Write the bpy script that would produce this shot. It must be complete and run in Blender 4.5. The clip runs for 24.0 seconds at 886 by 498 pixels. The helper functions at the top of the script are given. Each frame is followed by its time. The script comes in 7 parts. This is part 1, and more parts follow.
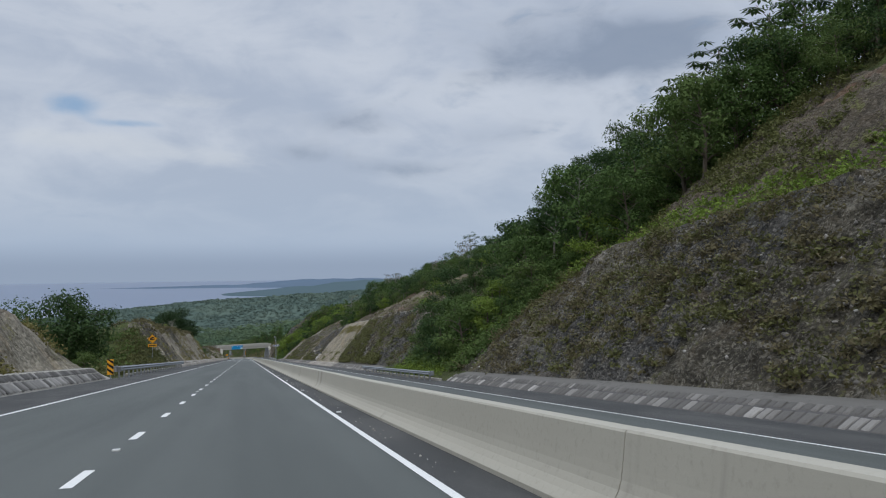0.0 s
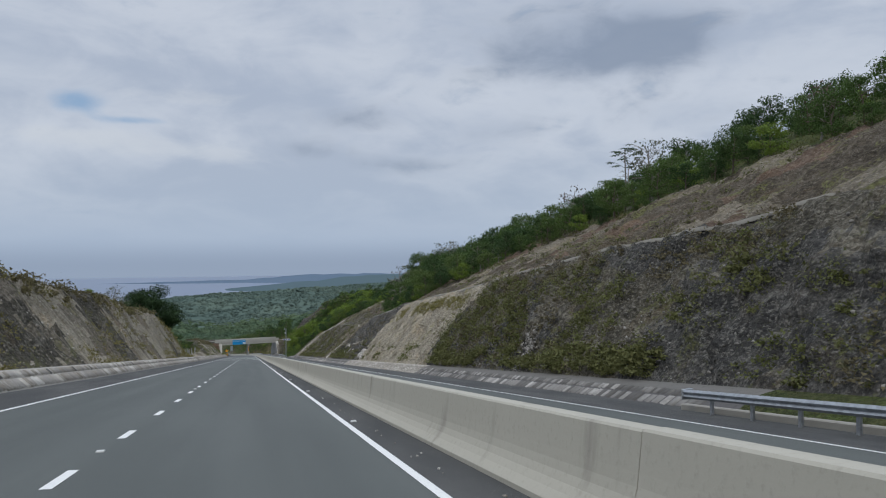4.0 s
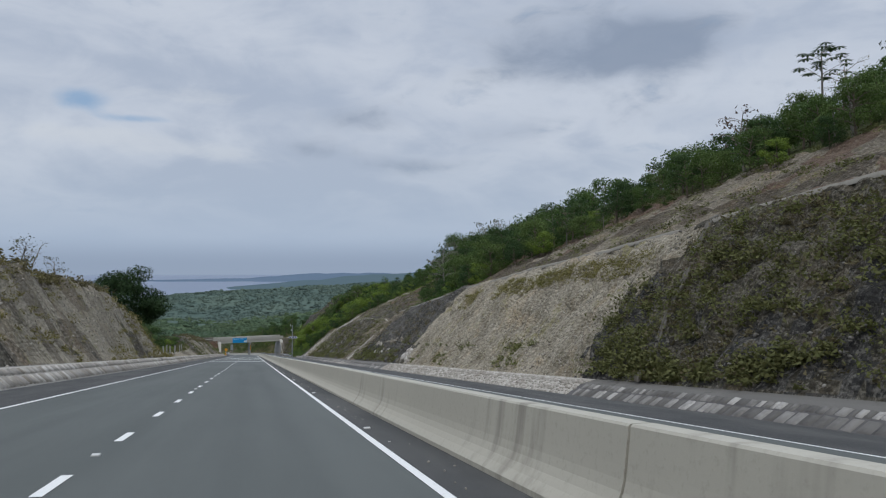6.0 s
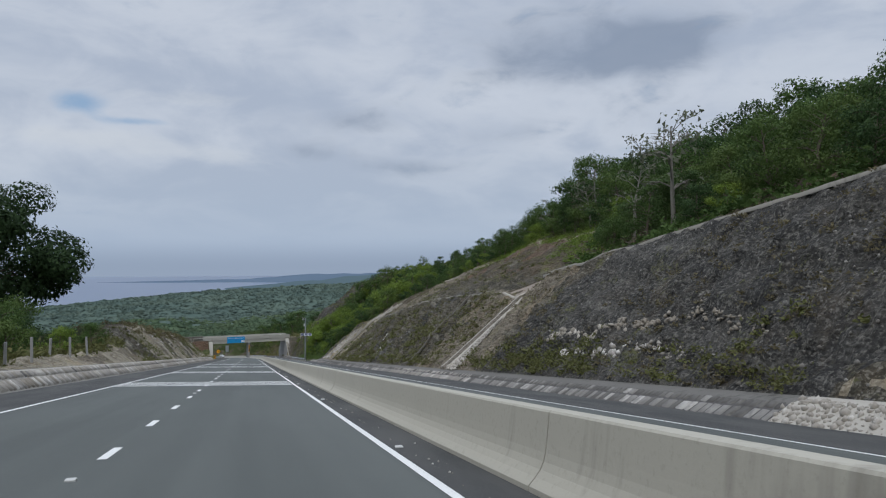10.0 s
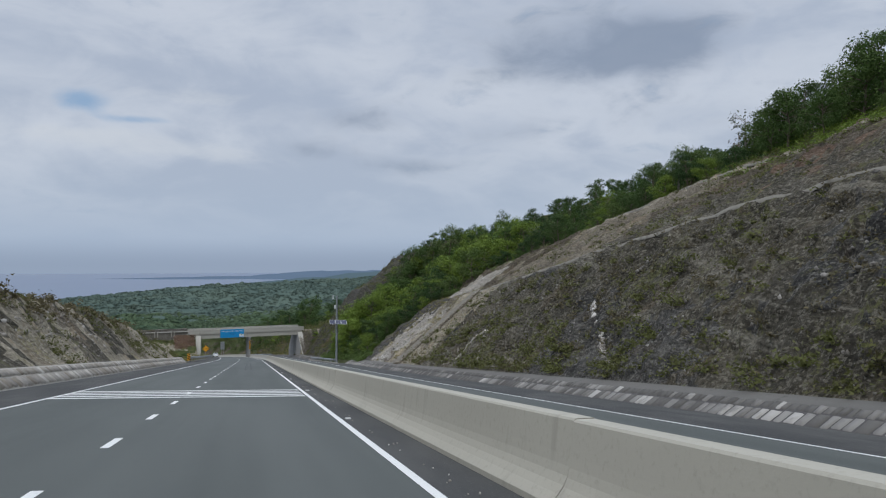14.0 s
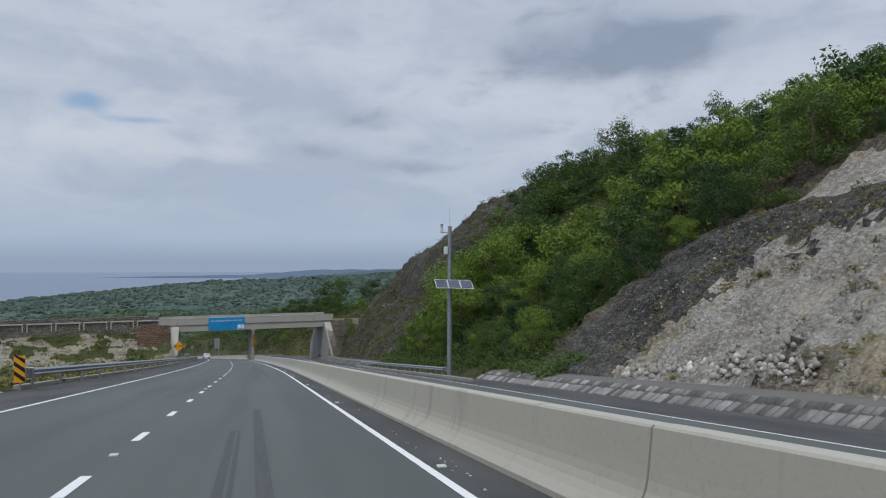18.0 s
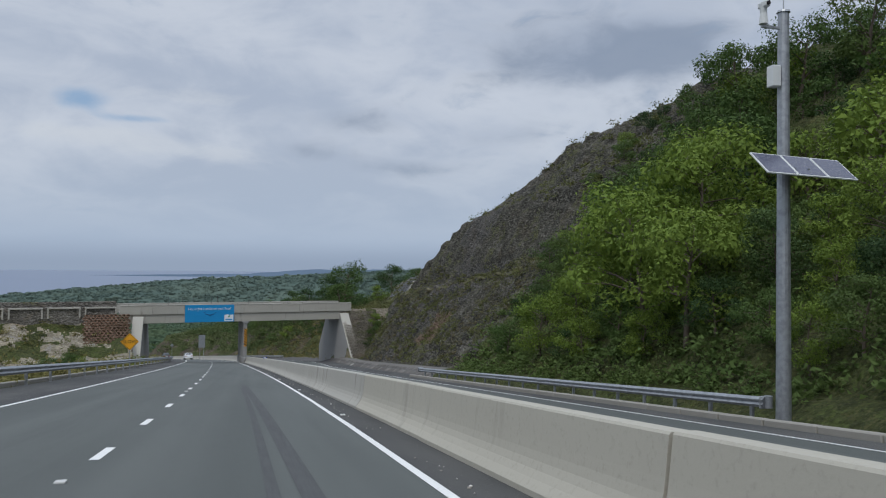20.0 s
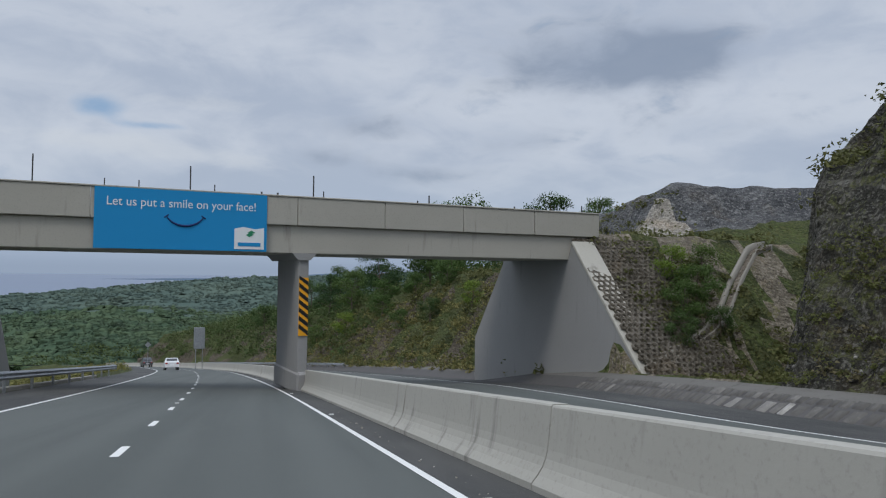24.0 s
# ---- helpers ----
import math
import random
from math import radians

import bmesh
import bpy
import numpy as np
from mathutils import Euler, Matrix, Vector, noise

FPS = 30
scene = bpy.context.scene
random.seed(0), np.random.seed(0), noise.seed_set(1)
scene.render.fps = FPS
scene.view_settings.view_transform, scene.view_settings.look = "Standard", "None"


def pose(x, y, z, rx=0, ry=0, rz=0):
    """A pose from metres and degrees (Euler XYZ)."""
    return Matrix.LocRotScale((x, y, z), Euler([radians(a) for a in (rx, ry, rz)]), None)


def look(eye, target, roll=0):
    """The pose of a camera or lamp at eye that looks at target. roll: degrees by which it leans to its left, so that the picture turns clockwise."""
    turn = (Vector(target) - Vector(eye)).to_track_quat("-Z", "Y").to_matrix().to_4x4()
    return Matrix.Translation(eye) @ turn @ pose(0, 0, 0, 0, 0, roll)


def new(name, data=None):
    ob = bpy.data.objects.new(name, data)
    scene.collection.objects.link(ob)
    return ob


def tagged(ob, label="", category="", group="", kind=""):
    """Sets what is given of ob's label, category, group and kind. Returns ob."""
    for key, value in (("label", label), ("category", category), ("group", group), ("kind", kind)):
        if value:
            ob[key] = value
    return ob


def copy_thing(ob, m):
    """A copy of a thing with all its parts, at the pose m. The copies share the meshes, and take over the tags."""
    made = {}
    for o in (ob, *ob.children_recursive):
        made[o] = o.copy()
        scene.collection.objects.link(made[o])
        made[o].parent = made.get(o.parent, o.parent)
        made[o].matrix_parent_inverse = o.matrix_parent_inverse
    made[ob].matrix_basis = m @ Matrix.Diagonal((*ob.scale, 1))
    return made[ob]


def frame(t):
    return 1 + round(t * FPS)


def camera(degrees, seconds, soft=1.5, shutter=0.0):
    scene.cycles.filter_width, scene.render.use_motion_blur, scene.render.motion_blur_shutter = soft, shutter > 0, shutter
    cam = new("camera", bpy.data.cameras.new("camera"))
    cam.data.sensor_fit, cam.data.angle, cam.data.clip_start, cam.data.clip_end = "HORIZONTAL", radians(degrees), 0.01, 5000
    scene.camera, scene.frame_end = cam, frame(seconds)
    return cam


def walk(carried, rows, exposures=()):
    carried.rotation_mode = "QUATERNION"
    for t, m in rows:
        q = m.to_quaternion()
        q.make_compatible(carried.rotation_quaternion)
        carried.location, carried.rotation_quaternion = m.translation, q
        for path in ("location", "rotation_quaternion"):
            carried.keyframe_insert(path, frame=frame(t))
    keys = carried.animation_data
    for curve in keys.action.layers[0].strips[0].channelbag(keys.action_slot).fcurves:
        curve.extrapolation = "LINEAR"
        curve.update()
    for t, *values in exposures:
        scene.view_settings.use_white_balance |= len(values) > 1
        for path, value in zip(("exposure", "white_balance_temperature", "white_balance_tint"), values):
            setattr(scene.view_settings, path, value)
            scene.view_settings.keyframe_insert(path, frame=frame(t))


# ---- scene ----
cam = camera(61.3, 24.0, 1.15)
SLOPE, EYE, TILT, TURN = 0.11236, 1.318, 1.6, -15.05
# seconds, metres across, metres along the road, and the small turns in degrees
ROWS = [
    (0.0, -0.06, 0.00, 0.28, -0.20, 0.54),
    (0.5, 0.02, 9.04, 0.19, -0.26, 0.59),
    (1.0, 0.06, 18.11, 0.20, -0.30, 0.61),
    (1.5, 0.11, 27.19, 0.37, -0.27, 0.58),
    (2.0, 0.12, 36.33, 0.46, -0.32, 0.65),
    (2.5, 0.11, 45.40, 0.40, -0.29, 0.59),
    (4.5, 0.13, 81.47, 0.64, -0.53, 0.49),
    (5.0, 0.16, 90.49, 0.73, -0.57, 0.45),
    (5.5, 0.12, 99.40, 0.71, -0.55, 0.23),
    (6.0, 0.07, 108.33, 0.72, -0.38, 0.00),
    (6.5, 0.05, 117.34, 0.99, -0.27, -0.13),
    (7.0, -0.03, 126.39, 1.00, -0.16, -0.27),
    (7.5, -0.08, 135.30, 0.92, -0.12, -0.32),
    (8.0, -0.09, 144.14, 0.91, -0.13, -0.24),
    (8.5, -0.07, 152.95, 0.80, -0.16, -0.09),
    (9.0, -0.05, 161.86, 0.65, -0.26, 0.26),
    (9.5, -0.03, 170.89, 0.63, -0.25, 0.17),
    (11.5, 0.07, 207.78, 0.44, -0.45, 0.69),
    (12.0, 0.15, 217.27, 0.35, -0.52, 0.79),
    (12.5, 0.17, 226.97, 0.40, -0.55, 0.92),
    (13.0, 0.19, 236.75, 0.57, -0.48, 0.41),
    (13.5, 0.20, 246.46, 0.69, -0.45, 0.23),
    (14.0, 0.15, 256.11, 0.75, -0.35, 0.08),
    (14.5, 0.05, 265.69, 0.75, -0.35, 0.19),
    (15.0, 0.11, 275.15, 0.95, -0.33, 0.03),
    (15.5, 0.09, 284.54, 1.07, -0.31, -0.12),
    (16.0, 0.02, 293.87, 1.12, -0.27, 0.08),
    (16.5, -0.03, 303.21, 1.15, -0.35, 0.21),
    (17.0, -0.09, 312.64, 1.07, -0.35, 0.26),
    (17.5, -0.09, 322.24, 1.06, -0.31, 0.10),
    (19.5, -0.06, 360.60, 0.69, -0.26, -0.33),
    (20.0, -0.05, 370.16, 0.57, -0.15, -0.56),
    (20.5, -0.06, 379.72, 0.63, -0.22, -0.36),
    (21.0, -0.13, 389.40, 0.66, -0.17, -0.26),
    (21.5, -0.27, 399.24, 0.66, -0.25, -0.35),
    (22.0, -0.53, 409.07, 0.95, -0.23, -0.47),
    (22.5, -0.85, 418.93, 1.18, -0.01, -0.44),
    (23.0, -1.27, 428.88, 1.47, 0.04, -0.52),
    (23.5, -1.73, 438.85, 1.64, 0.17, -0.79),
    (24.0, -2.18, 448.76, 1.64, 0.32, -0.67),
]
walk(cam, [(t, pose(x, y, EYE - SLOPE * y, 90 + TILT + p, r, TURN + w)) for t, x, y, w, p, r in ROWS])

# ---- world and sun ----
SUN_EL, SUN_AZ = 56.0, -140.0          # degrees up, degrees clockwise from the road's direction
world = bpy.data.worlds.new("sky")
scene.world = world
world.use_nodes = True
wn, wl = world.node_tree.nodes, world.node_tree.links
wn.clear()


def wnode(kind, **kw):
    n = wn.new(kind)
    for k, val in kw.items():
        n.inputs[k].default_value = val
    return n


def wmath(op, a, b=None, c=None, clamp=False):
    n = wn.new("ShaderNodeMath")
    n.operation, n.use_clamp = op, clamp
    for i, s in enumerate((a, b, c)):
        if s is None:
            continue
        if isinstance(s, (int, float)):
            n.inputs[i].default_value = s
        else:
            wl.new(s, n.inputs[i])
    return n.outputs[0]


def wmix(f, a, b):
    n = wn.new("ShaderNodeMix")
    n.data_type = "RGBA"
    for i, s in ((0, f), (6, a), (7, b)):
        if isinstance(s, (int, float)):
            n.inputs[i].default_value = s
        elif isinstance(s, tuple):
            n.inputs[i].default_value = (*s, 1)
        else:
            wl.new(s, n.inputs[i])
    return n.outputs[2]


def wramp(s, lo, hi):
    n = wn.new("ShaderNodeMapRange")
    n.interpolation_type = "SMOOTHSTEP"
    n.inputs[1].default_value, n.inputs[2].default_value = lo, hi
    wl.new(s, n.inputs[0])
    return n.outputs[0]


coord = wn.new("ShaderNodeTexCoord")
sep = wn.new("ShaderNodeSeparateXYZ")
wl.new(coord.outputs["Generated"], sep.inputs[0])
DX, DY, DZ = sep.outputs
up = wmath("MAXIMUM", DZ, 0.0)
# cloud sheet: the direction laid on a flat layer overhead
den = wmath("ADD", up, 0.16)
comb = wn.new("ShaderNodeCombineXYZ")
wl.new(wmath("DIVIDE", DX, den), comb.inputs[0])
wl.new(wmath("DIVIDE", DY, den), comb.inputs[1])


def wnoise(scale, detail, rough, off=(0, 0, 0), stretch=(1, 1, 1), distort=0.0):
    mp = wn.new("ShaderNodeMapping")
    mp.inputs["Location"].default_value = off
    mp.inputs["Scale"].default_value = stretch
    wl.new(comb.outputs[0], mp.inputs[0])
    n = wnode("ShaderNodeTexNoise", Scale=scale, Detail=detail, Roughness=rough, Distortion=distort)
    wl.new(mp.outputs[0], n.inputs["Vector"])
    return n.outputs["Fac"]


sky = wn.new("ShaderNodeTexSky")
sky.sky_type = "NISHITA"
sky.sun_disc = False
sky.sun_elevation, sky.sun_rotation = radians(SUN_EL), radians(SUN_AZ)
sky.dust_density = 2.0
blue = wn.new("ShaderNodeVectorMath")
blue.operation = "SCALE"
blue.inputs["Scale"].default_value = 0.06
wl.new(sky.outputs[0], blue.inputs[0])
# bearing and height of a direction, for puffs of even size
AZ = wmath("ARCTAN2", DX, DY)
EL = wmath("ARCSINE", wmath("MAXIMUM", wmath("MINIMUM", DZ, 1.0), -1.0))
angles = wn.new("ShaderNodeCombineXYZ")
wl.new(AZ, angles.inputs[0])
wl.new(wmath("MULTIPLY", EL, 2.1), angles.inputs[1])


def puffs(scale, detail, rough, off, distort=0.0):
    mp = wn.new("ShaderNodeMapping")
    mp.inputs["Location"].default_value = off
    wl.new(angles.outputs[0], mp.inputs[0])
    n = wnode("ShaderNodeTexNoise", Scale=scale, Detail=detail, Roughness=rough, Distortion=distort)
    wl.new(mp.outputs[0], n.inputs["Vector"])
    return n.outputs["Fac"]


broad = wnoise(0.75, 4, 0.5, (3.1, 0.4, 0), (1.0, 1.15, 1), 0.4)
fine = puffs(6.5, 8, 0.56, (0.2, 5.2, 0), 0.5)
wisp = puffs(13.0, 6, 0.55, (7.0, 1.2, 0), 0.5)
cover = wmath("ADD", wmath("MULTIPLY", broad, 0.45), wmath("ADD", wmath("MULTIPLY", fine, 0.42), wmath("MULTIPLY", wisp, 0.13)))
shade = wramp(cover, 0.39, 0.59)


# darker banks and small gaps of blue, at their directions
def lobe(az, el, wa, we):
    a, e = radians(az), radians(el)
    da = wmath("DIVIDE", wmath("SUBTRACT", AZ, a), radians(wa))
    de = wmath("DIVIDE", wmath("SUBTRACT", EL, e), radians(we))
    q = wmath("ADD", wmath("MULTIPLY", da, da), wmath("MULTIPLY", de, de))
    return wmath("POWER", 2.718, wmath("MULTIPLY", q, -1.0))


def total(*parts):
    s = parts[0]
    for x in parts[1:]:
        s = wmath("ADD", s, x)
    return s


wobble = wmath("MULTIPLY", wmath("SUBTRACT", wmath("ADD", wmath("MULTIPLY", fine, 0.6), wmath("MULTIPLY", wisp, 0.4)), 0.5), 3.4)
banks = total(lobe(25.5, 16.0, 9.5, 2.6), wmath("MULTIPLY", lobe(26.5, 14.9, 7.0, 1.0), 0.45), wmath("MULTIPLY", lobe(31.0, 16.2, 4.5, 1.6), 0.7), wmath("MULTIPLY", lobe(8.5, 11.2, 4.2, 1.1), 0.75), wmath("MULTIPLY", lobe(4.0, 8.6, 3.4, 0.9), 0.7),
              wmath("MULTIPLY", lobe(11.5, 7.6, 4.0, 0.9), 0.65), wmath("MULTIPLY", lobe(19.0, 10.2, 3.5, 1.0), 0.5), wmath("MULTIPLY", lobe(33.0, 11.0, 6.0, 1.5), 0.4))
bank = wramp(wmath("ADD", banks, wmath("MULTIPLY", wobble, 1.0)), 0.10, 1.25)
lit = wramp(wmath("ADD", total(lobe(-11.0, 9.0, 9.0, 0.9), wmath("MULTIPLY", lobe(-4.0, 12.2, 7.0, 0.8), 0.9), wmath("MULTIPLY", lobe(16.0, 14.5, 9.0, 1.6), 0.6), wmath("MULTIPLY", lobe(-2.0, 8.0, 9.0, 0.8), 0.7)), wmath("MULTIPLY", wobble, 0.7)), 0.35, 1.1)
gap = wramp(wmath("ADD", total(lobe(-11.6, 11.3, 1.9, 0.75), wmath("MULTIPLY", lobe(-8.0, 10.3, 3.0, 0.35), 0.7)), wmath("MULTIPLY", wobble, 0.8)), 0.15, 0.95)
cloud = wmix(shade, (0.440, 0.500, 0.625), (0.61, 0.655, 0.755))
cloud = wmix(wmath("MULTIPLY", lit, 0.5), cloud, (0.66, 0.69, 0.75))
cloud = wmix(wmath("MULTIPLY", bank, 0.85), cloud, (0.250, 0.305, 0.415))
cloud = wmix(wmath("MULTIPLY", gap, 0.85), cloud, (0.25, 0.40, 0.62))
cloud = wmix(0.12, cloud, blue.outputs[0])
low = wramp(up, 0.0, 0.17)
cloud = wmix(low, (0.385, 0.465, 0.60), cloud)
cloud = wmix(wramp(up, 0.0, 0.04), (0.295, 0.36, 0.48), cloud)
# the sky is brightest high up, above the picture
high = wramp(up, 0.42, 0.9)
bright = wmath("ADD", 1.0, wmath("MULTIPLY", high, 1.35))
scaled = wn.new("ShaderNodeVectorMath")
scaled.operation = "SCALE"
wl.new(cloud, scaled.inputs[0])
wl.new(bright, scaled.inputs["Scale"])
bg = wnode("ShaderNodeBackground", Strength=1.0)
tint = wn.new("ShaderNodeVectorMath")
tint.operation = "MULTIPLY"
tint.inputs[1].default_value = (0.985, 1.0, 0.993)
wl.new(scaled.outputs[0], tint.inputs[0])
wl.new(tint.outputs[0], bg.inputs[0])
wo = wn.new("ShaderNodeOutputWorld")
wl.new(bg.outputs[0], wo.inputs[0])

sun = new("sun", bpy.data.lights.new("sun", "SUN"))
sun.data.energy, sun.data.angle, sun.data.color = 1.05, radians(14), (1.0, 0.97, 0.92)
_a, _e = radians(SUN_AZ), radians(SUN_EL)
sun.matrix_world = look((0, 0, 0), (-math.sin(_a) * math.cos(_e), -math.cos(_a) * math.cos(_e), -math.sin(_e)))


# ---- materials ----
class M:
    """A small node builder."""

    def __init__(self, name, rough=0.9, metal=0.0, spec=0.3):
        self.m = bpy.data.materials.new(name)
        self.m.use_nodes = True
        self.t = self.m.node_tree
        self.b = self.t.nodes["Principled BSDF"]
        self.b.inputs["Roughness"].default_value = rough
        self.b.inputs["Metallic"].default_value = metal
        self.b.inputs["Specular IOR Level"].default_value = spec
        self.co = self.t.nodes.new("ShaderNodeTexCoord").outputs["Object"]

    def put(self, s, sock):
        if isinstance(s, (int, float)):
            sock.default_value = s
        elif isinstance(s, tuple):
            sock.default_value = (*s, 1)
        else:
            self.t.links.new(s, sock)

    def noise(self, scale, detail=4, rough=0.55, stretch=(1, 1, 1), distort=0.0, rot=(0, 0, 0)):
        mp = self.t.nodes.new("ShaderNodeMapping")
        mp.inputs["Scale"].default_value = stretch
        mp.inputs["Rotation"].default_value = [radians(a) for a in rot]
        self.t.links.new(self.co, mp.inputs[0])
        n = self.t.nodes.new("ShaderNodeTexNoise")
        n.inputs["Scale"].default_value, n.inputs["Detail"].default_value = scale, detail
        n.inputs["Roughness"].default_value, n.inputs["Distortion"].default_value = rough, distort
        self.t.links.new(mp.outputs[0], n.inputs["Vector"])
        return n.outputs["Fac"]

    def bedding(self, scale, angle, stretch, detail=5, rough=0.6, distort=0.3):
        """Noise drawn out along beds that dip along the road."""
        turn = self.t.nodes.new("ShaderNodeMapping")
        turn.inputs["Rotation"].default_value = (radians(angle), 0, 0)
        self.t.links.new(self.co, turn.inputs[0])
        mp = self.t.nodes.new("ShaderNodeMapping")
        mp.inputs["Scale"].default_value = stretch
        self.t.links.new(turn.outputs[0], mp.inputs[0])
        n = self.t.nodes.new("ShaderNodeTexNoise")
        n.inputs["Scale"].default_value, n.inputs["Detail"].default_value = scale, detail
        n.inputs["Roughness"].default_value, n.inputs["Distortion"].default_value = rough, distort
        self.t.links.new(mp.outputs[0], n.inputs["Vector"])
        return n.outputs["Fac"]

    def cells(self, scale, stretch=(1, 1, 1), feature="F1", out="Distance"):
        mp = self.t.nodes.new("ShaderNodeMapping")
        mp.inputs["Scale"].default_value = stretch
        self.t.links.new(self.co, mp.inputs[0])
        n = self.t.nodes.new("ShaderNodeTexVoronoi")
        n.feature = feature
        n.inputs["Scale"].default_value = scale
        self.t.links.new(mp.outputs[0], n.inputs["Vector"])
        return n.outputs[out]

    def math(self, op, a, b=0.0, clamp=False):
        n = self.t.nodes.new("ShaderNodeMath")
        n.operation, n.use_clamp = op, clamp
        self.put(a, n.inputs[0])
        self.put(b, n.inputs[1])
        return n.outputs[0]

    def step(self, s, lo, hi):
        n = self.t.nodes.new("ShaderNodeMapRange")
        n.interpolation_type = "SMOOTHSTEP"
        n.inputs[1].default_value, n.inputs[2].default_value = lo, hi
        self.put(s, n.inputs[0])
        return n.outputs[0]

    def mix(self, f, a, b):
        n = self.t.nodes.new("ShaderNodeMix")
        n.data_type = "RGBA"
        for i, s in ((0, f), (6, a), (7, b)):
            self.put(s, n.inputs[i])
        return n.outputs[2]

    def info(self, out="Random"):
        return self.t.nodes.new("ShaderNodeObjectInfo").outputs[out]

    def island(self):
        return self.t.nodes.new("ShaderNodeNewGeometry").outputs["Random Per Island"]

    def bump(self, s, dist, strength=1.0):
        n = self.t.nodes.new("ShaderNodeBump")
        n.inputs["Strength"].default_value, n.inputs["Distance"].default_value = strength, dist
        self.put(s, n.inputs["Height"])
        self.t.links.new(n.outputs[0], self.b.inputs["Normal"])
        return self

    def done(self, colour):
        self.put(colour, self.b.inputs["Base Color"])
        return self.m


def rocky(name, dark, mid, pale, green=None, g_amount=0.5, rel=0.12, fleck=0.5, rills=0.6, beds=0.35):
    """Weathered cut rock: rain rills down the fall line, beds, broken stones, moss and dry grass."""
    k = M(name, 0.95, 0, 0.15)
    big = k.noise(0.13, 5, 0.6, distort=0.5)
    rill = k.noise(0.95, 6, 0.62, (0.12, 1, 0.12), 0.35)
    rill_f = k.noise(5.0, 7, 0.70, (0.26, 1, 0.26), 0.1)
    grain = k.noise(2.6, 8, 0.72)
    speck = k.noise(8.0, 7, 0.78)
    chip = k.cells(3.4, (1, 1, 1.4))
    shade = tuple(x * 0.6 for x in dark)
    v = k.math("ADD", k.math("MULTIPLY", big, 0.42), k.math("ADD", k.math("MULTIPLY", rill, 0.33), k.math("MULTIPLY", grain, 0.28)))
    c = k.mix(k.step(v, 0.43, 0.60), dark, mid)
    level = k.bedding(0.85, -6.4, (0.8, 0.06, 1.25))
    c = k.mix(k.math("MULTIPLY", k.step(level, 0.55, 0.66), beds), c, pale)
    c = k.mix(k.math("MULTIPLY", k.step(level, 0.46, 0.36), beds), c, shade)
    rust = k.noise(0.32, 5, 0.62, distort=0.6)
    c = k.mix(k.math("MULTIPLY", k.step(rust, 0.52, 0.68), 0.45), c, (mid[0] * 1.16, mid[1] * 0.96, mid[2] * 0.74))
    c = k.mix(k.math("MULTIPLY", k.step(k.math("ADD", k.math("MULTIPLY", rill_f, 0.7), k.math("MULTIPLY", speck, 0.3)), 0.53, 0.63), rills), c, pale)
    c = k.mix(k.math("MULTIPLY", k.step(rill_f, 0.47, 0.35), rills), c, shade)
    c = k.mix(k.math("MULTIPLY", k.step(rill, 0.47, 0.36), rills * 0.6), c, dark)
    lump = k.cells(4.2, (1, 1, 1.2), "F1", "Color")
    lump2 = k.cells(11.0, (1, 1, 1.2), "F1", "Color")
    tone = k.math("ADD", k.math("MULTIPLY", lump, 0.42), k.math("MULTIPLY", lump2, 0.58))
    c = k.mix(k.math("MULTIPLY", k.step(tone, 0.56, 0.78), fleck), c, pale)
    c = k.mix(k.math("MULTIPLY", k.step(tone, 0.45, 0.24), fleck), c, shade)
    c = k.mix(k.math("MULTIPLY", k.step(speck, 0.57, 0.68), 0.6), c, pale)
    c = k.mix(k.math("MULTIPLY", k.step(speck, 0.45, 0.35), 0.7), c, shade)
    if green:
        g1 = k.noise(0.30, 6, 0.70, (1, 1, 1.3), 0.8)
        g2 = k.noise(4.4, 6, 0.75)
        gm = k.step(k.math("ADD", k.math("MULTIPLY", g1, 0.6), k.math("MULTIPLY", g2, 0.4)), 0.585 - 0.11 * g_amount, 0.645 - 0.10 * g_amount)
        c = k.mix(k.math("MULTIPLY", gm, 0.85), c, k.mix(k.step(g2, 0.35, 0.65), tuple(x * 0.7 for x in green), tuple(x * 1.8 for x in green)))
    hgt = k.math("ADD", k.math("MULTIPLY", grain, 0.5), k.math("ADD", k.math("MULTIPLY", chip, -0.5), k.math("MULTIPLY", rill_f, 0.4)))
    k.bump(hgt, rel * 3.2, 1.0)
    return k.done(c)


ROCK_DARK = rocky("dark weathered rock", (0.052, 0.047, 0.036), (0.112, 0.100, 0.075), (0.27, 0.250, 0.205), (0.075, 0.076, 0.032), 0.42, beds=0.6)
ROCK_MOSS = rocky("mossy blackened rock", (0.033, 0.032, 0.026), (0.070, 0.065, 0.051), (0.23, 0.22, 0.19), (0.064, 0.068, 0.027), 0.55)
ROCK_GREY = rocky("slate-grey rock", (0.040, 0.039, 0.037), (0.084, 0.080, 0.072), (0.24, 0.228, 0.20), (0.070, 0.072, 0.032), 0.25, rills=0.6)
ROCK_TAN = rocky("tan marl slope", (0.200, 0.176, 0.130), (0.355, 0.316, 0.242), (0.53, 0.485, 0.395), (0.165, 0.150, 0.075), 0.42, 0.12, 0.35, 0.7, 0.10)
ROCK_PALE = rocky("fresh pale limestone", (0.24, 0.218, 0.182), (0.37, 0.345, 0.30), (0.56, 0.535, 0.485), (0.13, 0.125, 0.06), 0.1, 0.12, 0.5, 0.6, 0.1)
ROCK_BROWN = rocky("brown scree slope", (0.120, 0.102, 0.076), (0.210, 0.182, 0.138), (0.355, 0.318, 0.258), (0.108, 0.102, 0.046), 0.42, 0.12, 0.5, 0.5, 0.12)
